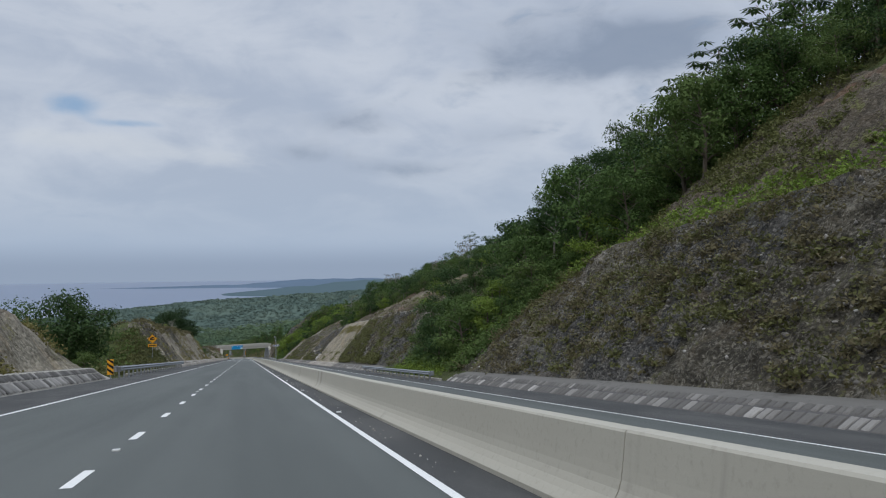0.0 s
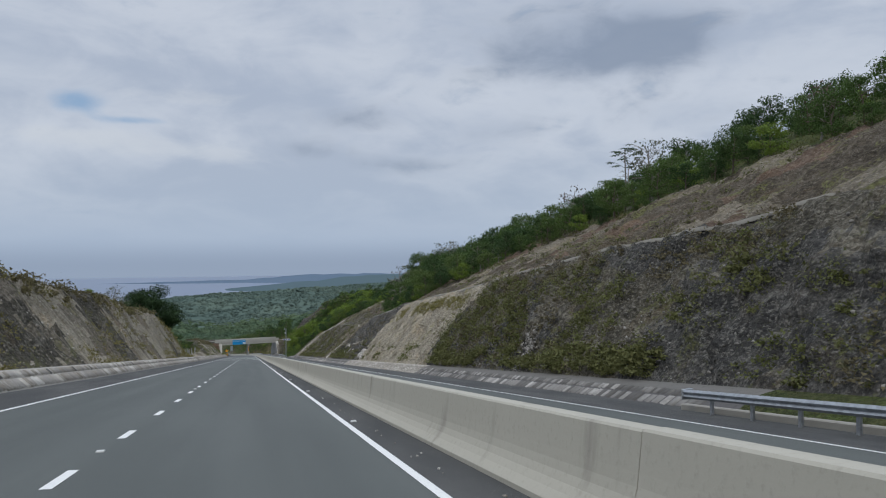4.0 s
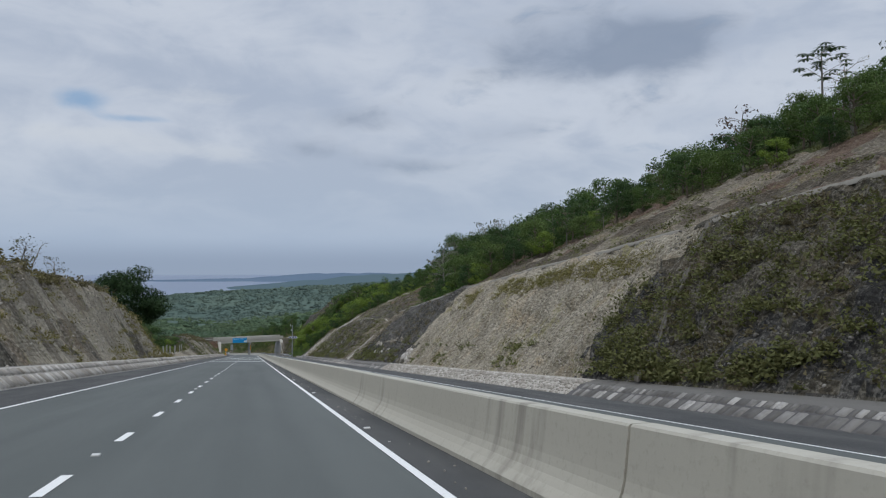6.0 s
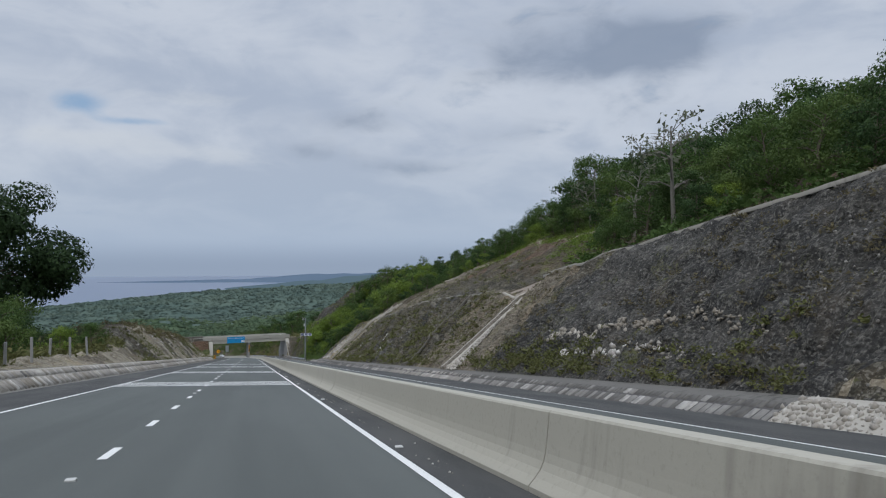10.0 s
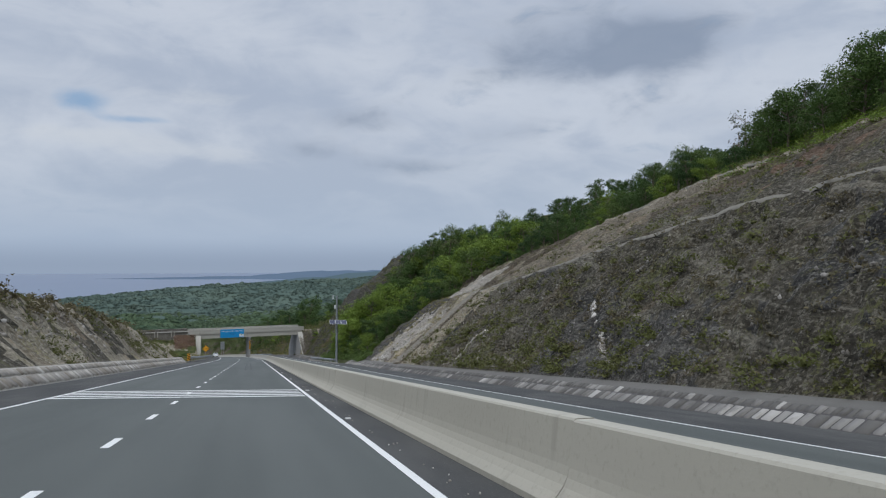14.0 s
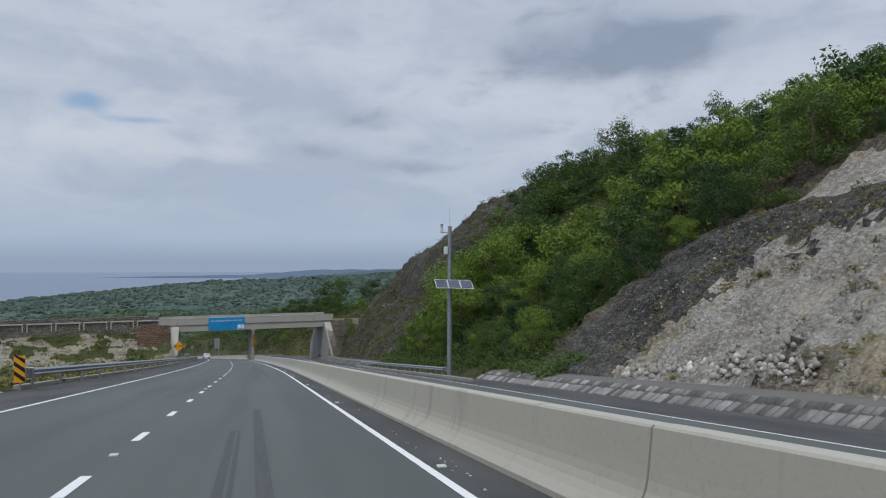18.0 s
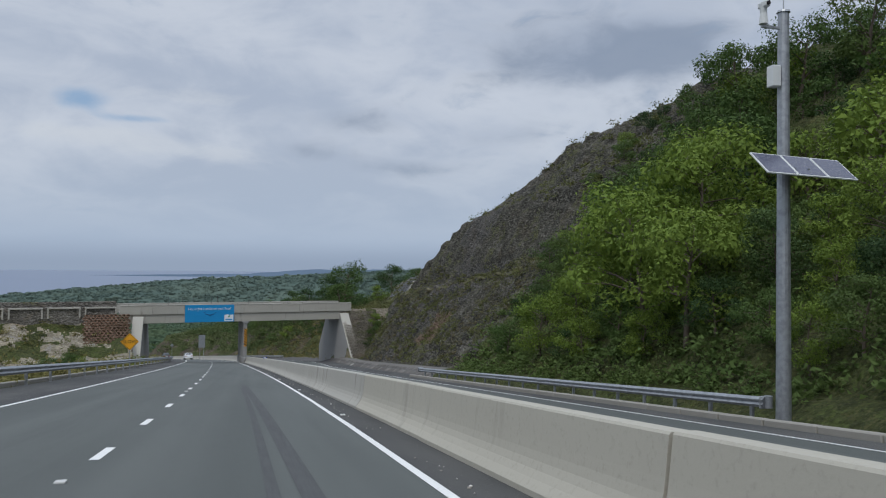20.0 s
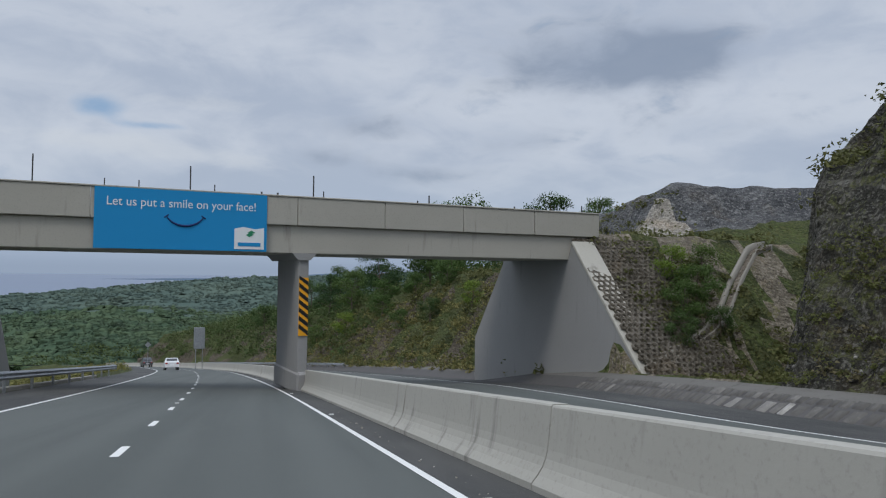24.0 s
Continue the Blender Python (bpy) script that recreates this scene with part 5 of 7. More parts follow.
shrubs("low scrub along the foot of the rock", face_points(300, 200, 345, 0.0, 0.12, 109, -0.1), LEAF_OLIVE, 0.14, 46, 0.20, 8)
shrubs("dry tufts on the pale slide", face_points(130, 346, 369, 0.0, 1.0, 110, 0.1), LEAF_DRY, 0.14, 36, 0.18, 9)
shrubs("scrub on the rock spur", face_points(1300, 428, 472, 0.0, 1.0, 111, -0.2), LEAF_OLIVE, 0.10, 40, 0.15, 10)
shrubs("scrub on the low rock bank", face_points(380, 0, 48, 0.0, 1.4, 112, 0.0, "left"), LEAF_DRY, 0.14, 40, 0.17, 11)
shrubs("scrub on the low rock bank", face_points(520, 100, 204, 0.0, 1.2, 113, 0.0, "left"), LEAF_DRY, 0.11, 40, 0.16, 12)
shrubs("scrub on the low rock bank", face_points(560, 250, 362, 0.0, 1.2, 114, 0.05, "left"), LEAF_OLIVE, 0.11, 40, 0.16, 13)


def area_points(n, u0, u1, y0, y1, seed, side="right", clump=-9.0):
    r = np.random.RandomState(seed)
    u, y = r.uniform(u0, u1, n * 3), r.uniform(y0, y1, n * 3)
    keep = fbm(y * 0.15, u * 0.25, 3, seed) > clump
    u, y = u[keep][:n], y[keep][:n]
    h = right_h(u, y) if side == "right" else left_h(u, y)
    return np.stack([u + bend(y), y, np.maximum(h - SLOPE * y, -118)], -1)


def ground_cover(tag, pts, mat, leaf, per, spread, seed, cat="undergrowth"):
    scatter("undergrowth", tag, cat, pts, int(per * 0.75), spread, leaf, mat, seed)


ground_cover("tangled green undergrowth in the gully", area_points(520, 17.2, 32, 59, 84, 201), LEAF, 0.22, 110, 0.42, 21)
ground_cover("tangled green undergrowth in the gully", area_points(520, 17.2, 34, 380, 428, 202), LEAF, 0.21, 120, 0.42, 22)
ground_cover("yellow-green grass behind the gully rail", area_points(160, 15.8, 18.0, 62, 86, 224), LEAF_LIGHT, 0.15, 60, 0.28, 46)
ground_cover("bright young shoots behind the rail", area_points(150, 16.2, 18.5, 372, 425, 203), LEAF, 0.17, 90, 0.34, 23)
ground_cover("green brush under the hillside trees", area_points(900, 28, 48, 197, 260, 204, clump=0.0), LEAF, 0.28, 46, 0.36, 24)
ground_cover("dry grass and brush on the upper bank", area_points(1300, 27, 45, -5, 60, 205, clump=0.05), LEAF_OLIVE, 0.2, 46, 0.28, 25)
ground_cover("green brush along the top of the first cutting", area_points(420, 25.0, 30, 18, 62, 206), LEAF_LIGHT, 0.2, 46, 0.28, 26)
ground_cover("dry grass and brush on the upper bank", area_points(900, 27, 45, 95, 345, 207, clump=0.1), LEAF_OLIVE, 0.16, 40, 0.24, 27)
ground_cover("bright grass behind the catch pad", area_points(420, 34.5, 41, 246, 264, 222), LEAF_LIGHT, 0.14, 50, 0.30, 45)
ground_cover("fresh grass above the dark cutting", area_points(1500, 41, 51, 200, 320, 221, clump=-0.2), LEAF_LIGHT, 0.13, 44, 0.30, 40)
ground_cover("scrub on the slope beyond the bridge", area_points(900, 16.5, 34, 488, 575, 208), LEAF_OLIVE, 0.24, 46, 0.34, 28)
ground_cover("yellow-green grass beyond the bridge", area_points(700, 16.2, 24, 490, 600, 209), LEAF_DRY, 0.2, 44, 0.28, 29)
ground_cover("roadside grass and brush behind the rail", area_points(800, -14, -8.8, 50, 100, 210, "left"), LEAF_OLIVE, 0.2, 46, 0.28, 30)
ground_cover("dense dark undergrowth behind the rail", area_points(420, -26, -12, 50, 96, 211, "left"), LEAF, 0.26, 70, 0.5, 31)
ground_cover("yellow-green grass on the open ground", area_points(1100, -26, -8.8, 360, 476, 212, "left", -0.1), LEAF_DRY, 0.2, 60, 0.42, 32)
ground_cover("tall yellow-green grass before the fill slope", area_points(420, -26, -9.5, 446, 476, 227, "left"), LEAF_LIGHT, 0.2, 60, 0.45, 49)
ground_cover("green brush on the open ground", area_points(600, -34, -10, 360, 476, 213, "left", 0.0), LEAF_OLIVE, 0.24, 50, 0.36, 33)
ground_cover("grass and brush on top of the bank", area_points(900, -24, -11, 203, 256, 214, "left"), LEAF_OLIVE, 0.22, 46, 0.30, 34)
ground_cover("dry russet brush on top of the bank", area_points(500, -17, -12.5, 104, 190, 215, "left"), LEAF_BROWN, 0.2, 44, 0.24, 35)
ground_cover("dry russet brush on top of the bank", area_points(500, -17, -12.0, 262, 350, 216, "left"), LEAF_BROWN, 0.2, 44, 0.24, 36)
ground_cover("brush on the benches of the rock spur", area_points(260, 24.3, 26.3, 428, 468, 217), LEAF_OLIVE, 0.16, 44, 0.2, 37)
ground_cover("brush along the crest of the rock spur", area_points(240, 30, 44, 420, 472, 218), LEAF_OLIVE, 0.2, 50, 0.28, 38)
ground_cover("dense green wood on the outside of the far bend", area_points(1100, 19, 75, 548, 690, 225), LEAF_MID, 0.42, 70, 1.0, 47, "forest")
ground_cover("dark bushes on the outside of the far bend", area_points(420, 18.5, 60, 545, 690, 226), LEAF_DARK, 0.36, 80, 0.9, 48, "forest")
ground_cover("grass beyond the bridge beside the road", area_points(900, -30, -9, 490, 640, 219, "left"), LEAF_DRY, 0.24, 46, 0.34, 39)


# far woods: lumpy crowns over the valley, coarser with distance
def dome(rings=2, seg=5):
    v, f = [(0, 0, 1.0)], []
    for k in range(1, rings + 1):
        a = 0.47 * math.pi * k / rings
        for q in range(seg):
            b = 2 * math.pi * (q + 0.5 * (k % 2)) / seg
            v.append((math.sin(a) * math.cos(b), math.sin(a) * math.sin(b), math.cos(a)))
    for q in range(seg):
        f.append((0, 1 + q, 1 + (q + 1) % seg))
    for k in range(rings - 1):
        i, j = 1 + k * seg, 1 + (k + 1) * seg
        for q in range(seg):
            n = (q + 1) % seg
            f += [(i + q, j + q, i + n), (i + n, j + q, j + n)]
    return np.array(v), np.array(f)


def canopy(n, r0, r1, a0, a1, size, seed, mat, lab, tall=0.6):
    r = np.random.RandomState(seed)
    tv, tf = dome()
    rad = np.sqrt(r.uniform(r0 ** 2, r1 ** 2, n))
    az = np.radians(r.uniform(a0, a1, n))
    x, yv = rad * np.sin(az), rad * np.cos(az)
    s = size * r.uniform(0.5, 1.25, n) * (1 + 0.3 * vnoise(x * 0.02, yv * 0.02, 8))
    q = 1 + 0.38 * r.uniform(-1, 1, (n, len(tv)))
    v = tv[None] * q[..., None] * (s[:, None] * r.uniform(0.75, 1.25, (n, 3)) * np.array([1, 1, tall]))[:, None, :]
    v = v + np.stack([x, yv, far_z(x, yv) - 0.05 * s], -1)[:, None, :]
    f = tf[None] + (np.arange(n) * len(tv))[:, None, None]
    return tagged(link_mesh("far_woods", v.reshape(-1, 3), f.reshape(-1, 3), mat, smooth=True), lab, "forest", kind="stuff")


# leafy crowns over the valley: close and fine near the road, coarse far off
rw = np.random.RandomState(305)
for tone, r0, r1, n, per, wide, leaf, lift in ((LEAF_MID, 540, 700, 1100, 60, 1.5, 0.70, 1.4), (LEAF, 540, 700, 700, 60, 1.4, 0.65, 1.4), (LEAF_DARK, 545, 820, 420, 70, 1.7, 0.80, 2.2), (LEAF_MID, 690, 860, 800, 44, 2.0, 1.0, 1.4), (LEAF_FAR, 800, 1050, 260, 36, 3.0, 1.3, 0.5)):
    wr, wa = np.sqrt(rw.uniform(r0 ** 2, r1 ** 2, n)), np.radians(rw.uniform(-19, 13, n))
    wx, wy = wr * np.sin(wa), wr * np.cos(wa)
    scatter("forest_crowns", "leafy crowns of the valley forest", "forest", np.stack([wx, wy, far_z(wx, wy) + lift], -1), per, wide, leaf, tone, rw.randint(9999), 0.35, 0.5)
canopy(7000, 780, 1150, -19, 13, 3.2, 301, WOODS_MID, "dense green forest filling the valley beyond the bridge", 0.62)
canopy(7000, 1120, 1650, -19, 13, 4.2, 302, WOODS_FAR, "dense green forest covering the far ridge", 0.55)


# ---- overbridge ----
BR_TURN = 13.0
BRIDGE = thing("overbridge", pose(0, 482.3, 0, 0, 0, BR_TURN), "pale concrete road overbridge on a median pier", "bridge")
BL = BRIDGE.matrix_basis.inverted()


def to_bridge(x, y, z):
    return BL @ Vector((x, y, z))


DECK_TOP, DECK_MID, DECK_LOW = -45.82, -47.05, -48.28
WIDE = 6.2
part("girder", bm_box(31.2, WIDE - 0.24, DECK_MID - DECK_LOW, (-0.6, WIDE / 2 + 0.02, (DECK_MID + DECK_LOW) / 2), 0.03), CONC_BRIDGE, BRIDGE)
for yk in (0.0, WIDE - 0.3):
    for k in range(8):
        x0, x1 = -17.3 + k * 4.12, -17.3 + (k + 1) * 4.12 - 0.02
        part("parapet", bm_box(x1 - x0, 0.34, DECK_TOP - DECK_MID, ((x0 + x1) / 2, yk + 0.15, (DECK_TOP + DECK_MID) / 2), 0.025), CONC_BRIDGE, BRIDGE)
    part("coping", bm_box(32.9, 0.42, 0.07, (-0.85, yk + 0.15, DECK_TOP + 0.035), 0.015), CONC_BRIDGE, BRIDGE)
part("deck_slab", bm_box(32.6, WIDE - 0.5, 0.2, (-0.8, WIDE / 2, DECK_MID + 0.05)), CONC_GREY, BRIDGE)
g0 = -SLOPE * 482
px = to_bridge(-0.55, 481.8, 0)
part("pier", bm_box(0.46, 3.7, 6.0, (px.x + 0.12, px.y + 1.85 + 0.35, DECK_LOW - 3.0 + 0.02), 0.04), CONC_GREY, BRIDGE)
part("pier_cap", bm_poly([(-0.55, 0), (0.55, 0), (0.27, -0.30), (-0.27, -0.30)], 4.8), CONC_GREY, BRIDGE).matrix_basis = pose(px.x + 0.12, px.y + 0.25, DECK_LOW + 0.01)
part("pier_plinth", bm_box(0.60, 4.2, 1.0, (px.x + 0.12, px.y + 2.15, g0 + 0.2), 0.10), CONC_GREY, BRIDGE)


def abutment(side):
    """A trapezoid retaining wall along the road: inner face, then the sloped wing ends."""
    s = 1 if side > 0 else -1
    x = 13.75 if s > 0 else -14.35
    foot = g0 - 0.9 + (0.2 if s < 0 else 1.15)
    pts = [(-6.6, foot - 0.55), (-6.6, foot - 1.2), (10.8, foot - 2.6), (10.8, foot + 0.7), (7.0, DECK_LOW + 0.02), (WIDE, DECK_LOW + 0.02), (0.2, DECK_LOW + 0.02), (-0.2, DECK_MID - 0.3)]
    bm = bm_poly(pts, 1.3)
    m = Matrix(((0, s, 0, x), (1, 0, 0, 0), (0, 0, 1, 0), (0, 0, 0, 1)))
    bmesh.ops.transform(bm, matrix=m, verts=bm.verts)
    skew = 0.03 if s > 0 else 0.19           # the walls follow the road, not the deck
    for v in bm.verts:
        v.co.x += skew * v.co.y
    bmesh.ops.recalc_face_normals(bm, faces=bm.faces)
    part("abutment", bm, CONC_GREY, BRIDGE)
    # pale coping strip on the sloped wing
    a, b = Vector((x + s * 0.62 - 6.6 * skew, -6.6, foot - 0.55)), Vector((x + s * 0.62 - 0.2 * skew, -0.2, DECK_MID - 0.3))
    d = (b - a)
    bm = bm_box(1.36, d.length, 0.16, (0, 0, 0), 0.03)
    tilt = math.atan2(d.z, d.y)
    bmesh.ops.transform(bm, matrix=Matrix.Translation((a + b) / 2) @ Matrix.Rotation(-math.atan(skew), 4, "Z") @ Matrix.Rotation(tilt, 4, "X"), verts=bm.verts)
    part("wing_coping", bm, CONC_BRIDGE, BRIDGE)
    part("bearing_block", bm_box(0.9, 0.8, 0.9, (x + s * 0.6, 0.2, DECK_MID - 0.75), 0.03), CONC_BRIDGE, BRIDGE)


abutment(1)
abutment(-1)
for k, (xx, hh) in enumerate(((-16.2, 0.9), (-11.1, 1.05), (-5.35, 1.0), (-0.1, 0.95), (5.6, 0.4), (14.6, 0.35))):
    part("rail_post", bm_box(0.05, 0.05, hh, (xx, 0.15, DECK_TOP + 0.07 + hh / 2)), DARKSTEEL, BRIDGE)
for xx in (-14.6, -8.4, -6.9, -3.4, 2.2):
    part("rail_post", bm_box(0.05, 0.05, 0.95, (xx, WIDE - 0.15, DECK_TOP + 0.07 + 0.475)), DARKSTEEL, BRIDGE)
for xx in (-2.4, -1.7, 5.0, 7.9, 10.4, 12.7):
    part("bolt_stub", bm_cyl(0.04, 0.04, 0.12, (xx, 0.15, DECK_TOP + 0.06), 6), DARKSTEEL, BRIDGE)
# stripes board on the pier's nose
HB = part("hazard_board", bm_box(0.42, 0.03, 2.55, (px.x + 0.12, px.y + 0.31, g0 + 3.55), 0.004), YELLOW, BRIDGE, "yellow hazard board with black diagonal stripes")
for k in range(7):
    z = g0 + 2.45 + 0.36 * k
    x0 = px.x + 0.12
    part("stripe", bm_poly([(x0 - 0.205, z + 0.16), (x0 + 0.205, z - 0.16), (x0 + 0.205, z + 0.04), (x0 - 0.205, z + 0.36 if k < 6 else z + 0.3)], 0.006), BLACK, HB).matrix_basis = pose(0, px.y + 0.288, 0)


def text_mesh(body, size, mat, parent, m, name="lettering", extrude=0.006):
    cu = bpy.data.curves.new(name, "FONT")
    cu.body, cu.size, cu.extrude, cu.align_x, cu.align_y = body, size, extrude, "CENTER", "CENTER"
    o = bpy.data.objects.new("tmp", cu)
    scene.collection.objects.link(o)
    me = bpy.data.meshes.new_from_object(o.evaluated_get(bpy.context.evaluated_depsgraph_get()))
    bpy.data.objects.remove(o)
    me.materials.clear()
    me.materials.append(mat)
    t = new(name, me)
    t.parent = parent
    t.matrix_basis = m
    return t


BX0, BX1 = -8.95, -2.20
bc = (BX0 + BX1) / 2
BANNER = thing("banner", pose(0, 482.3, 0, 0, 0, BR_TURN), "bright blue advertising banner with white lettering on the bridge", "banner")
part("sheet", bm_box(BX1 - BX0, 0.03, 2.42, (bc, -0.055, (DECK_TOP + DECK_LOW) / 2 + 0.02), 0.004), BANNER_BLUE, BANNER)
text_mesh("Let us put a smile on your face!", 0.50, BANNER_WHITE, BANNER, pose(bc - 0.02, -0.078, DECK_TOP - 0.55, 90, 0, 0) @ Matrix.Diagonal((0.92, 1, 1, 1)))
arc = []
for k in range(17):
    a = radians(205 + 130 * k / 16)
    arc.append((bc + 0.02 + 0.80 * math.cos(a), -0.075, DECK_TOP - 0.78 + 0.66 * math.sin(a)))
tv, tf = tube(arc, [0.02 + 0.03 * math.sin(math.pi * k / 16) for k in range(17)], 6)
link_mesh("smile_line", tv, tf, INK, parent=BANNER)
for e in (0, 16):
    part("smile_tick", bm_box(0.22, 0.03, 0.05, (0, 0, 0), 0.01, Matrix.Rotation(radians(-35 if e == 0 else 35), 4, "Y")), INK, BANNER).matrix_basis = pose(*arc[e])
LOGO = part("logo_panel", bm_poly([(-0.62, -0.42), (0.62, -0.42), (0.62, 0.50), (0.25, 0.44), (-0.25, 0.52), (-0.62, 0.44)], 0.02), BANNER_WHITE, BANNER, "white emblem panel with a green leaf shape")
LOGO.matrix_basis = pose(BX1 - 0.74, -0.085, DECK_LOW + 0.55)
for k, (a, b) in enumerate(((-0.02, 0.20), (0.04, 0.30))):
    part("leaf_mark", bm_poly([(a - 0.13, b - 0.02), (a + 0.02, b - 0.10), (a + 0.20, b + 0.0), (a + 0.05, b + 0.08)], 0.008), LEAFGREEN, LOGO).matrix_basis = pose(0, -0.010, 0)
part("name_bar", bm_box(0.95, 0.012, 0.16, (0, -0.006, -0.22)), BANNER_BLUE, LOGO)

# ---- approach wall and lattice slopes beside the bridge ----
APP = thing("approach_wall", pose(0, 482.3, 0, 0, 0, BR_TURN), "rubble masonry approach wall with pale framed panels", "wall", kind="structure")
STONEWALL = rocky("rubble masonry", (0.13, 0.12, 0.105), (0.21, 0.195, 0.17), (0.34, 0.32, 0.28), (0.09, 0.09, 0.04), 0.1)
part("masonry", bm_box(46, 0.8, 2.6, (-40.6, 0.9, DECK_TOP - 1.4), 0.04), STONEWALL, APP)
part("upper_wall", bm_box(46, 0.4, 0.9, (-40.6, 2.2, DECK_TOP + 0.1), 0.04), STONEWALL, APP)
for k in range(10):
    x = -19.6 - k * 4.4
    for nm, bm in (("frame_top", bm_box(3.9, 0.2, 0.2, (x, 0.42, DECK_TOP - 0.22), 0.02)), ("frame_side", bm_box(0.2, 0.2, 1.25, (x - 1.85, 0.42, DECK_TOP - 0.94), 0.02)), ("frame_side", bm_box(0.2, 0.2, 1.25, (x + 1.85, 0.42, DECK_TOP - 0.94), 0.02))):
        part(nm, bm, CONC_BRIDGE, APP)
# the fill under the wall, falling towards the road
fu = np.linspace(-64, -16.3, 210)
fv = np.linspace(0, 1, 48)
FU, FV = np.meshgrid(fu, fv)
fz = DECK_TOP - 2.2 - FV * (6.2 + 0.03 * (-16 - FU)) + 0.28 * fbm(FU * 0.5, FV * 7, 3, 63)
fy = 0.6 - FV * 13 + 0.5 * fbm(FU * 0.3, FV * 4, 3, 65)
co = BRIDGE.matrix_basis
P = np.stack([FU, fy, fz], -1) @ np.array(co.to_3x3()).T + np.array(co.translation)
tagged(grid_mesh("ground_fill_slope", P[..., 0], P[..., 1], P[..., 2], [ROCK_TAN, GRASSY, ROCK_PALE], np.where(fbm(FU[:-1, :-1] * 0.4, FV[:-1, :-1] * 6, 4, 66) > 0.05, 1, np.where(fbm(FU[:-1, :-1] * 1.4, FV[:-1, :-1] * 16, 3, 69) > 0.75, 2, 0)).ravel()), "stony fill slope with bushes under the approach wall", "slope", kind="structure")
fr = np.random.RandomState(9)
pk = P[2:, :-10].reshape(-1, 3)
pk = pk[fr.permutation(len(pk))[:330]] + fr.normal(size=(330, 3)) * 0.3
ground_cover("bushes and grass on the stony fill slope", pk[:200], LEAF_OLIVE, 0.22, 50, 0.34, 71)
ground_cover("yellow-green grass on the stony fill slope", pk[200:], LEAF_DRY, 0.22, 46, 0.34, 72)


def lattice(name, origin, across, up, nu, nv, cell, mat, label):
    """Honeycomb slope paving: open hexagon cells laid on a plane."""
    o, a, b = (np.array(v, float) for v in (origin, across, up))
    a, b = a / np.linalg.norm(a), b / np.linalg.norm(b)
    n = np.cross(a, b)
    n = n if n[1] < 0 else -n
    vs, fs = [], []
    for i in range(nu):
        for j in range(nv):
            c = o + a * (i + 0.5 * (j % 2)) * cell + b * j * cell * 0.86
            k0 = len(vs)
            for k in range(6):
                t = radians(60 * k + 30)
                d = a * math.cos(t) + b * math.sin(t)
                vs += [c + d * cell * 0.585 + n * 0.02, c + d * cell * 0.585 + n * 0.13, c + d * cell * 0.36 + n * 0.13, c + d * cell * 0.36 + n * -0.10]
            for k in range(6):
                p, q = k0 + 4 * k, k0 + 4 * ((k + 1) % 6)
                fs += [(p, q, q + 1, p + 1), (p + 1, q + 1, q + 2, p + 2), (p + 2, q + 2, q + 3, p + 3)]
    return tagged(link_mesh(name, np.array(vs), np.array(fs), mat), label, "slope paving", kind="stuff")


BRICKY = rocky("red-brown paving block", (0.12, 0.075, 0.05), (0.19, 0.12, 0.085), (0.26, 0.19, 0.14), None, 0)
GREYBLOCK = rocky("weathered grey-brown paving block", (0.10, 0.088, 0.068), (0.17, 0.15, 0.12), (0.25, 0.225, 0.19), None, 0)
o = co @ Vector((-21.6, -7.0, g0 + 0.6))
e = co @ Vector((-21.6, -0.2, DECK_TOP - 0.9))
ax = (co.to_3x3() @ Vector((1, 0, 0)))
lattice("lattice_slope", o, ax, e - o, 11, 22, 0.50, BRICKY, "red-brown honeycomb paving on the slope beside the abutment")
o = Vector((15.2, 479.3, -SLOPE * 479.3 - 0.1))
e = Vector((13.8, 485.6, -SLOPE * 485.6 + 7.2))
lattice("lattice_slope", (o.x - 0.3, o.y, o.z + 0.2), (0.974, 0.225, 0), (e.x - o.x, e.y - o.y, e.z - o.z), 15, 30, 0.36, GREYBLOCK, "grey-brown honeycomb paving overgrown beside the abutment")
ground_cover("scrub growing through the honeycomb paving", area_points(260, 18.5, 28, 474, 486, 231), LEAF_OLIVE, 0.2, 44, 0.26, 73)


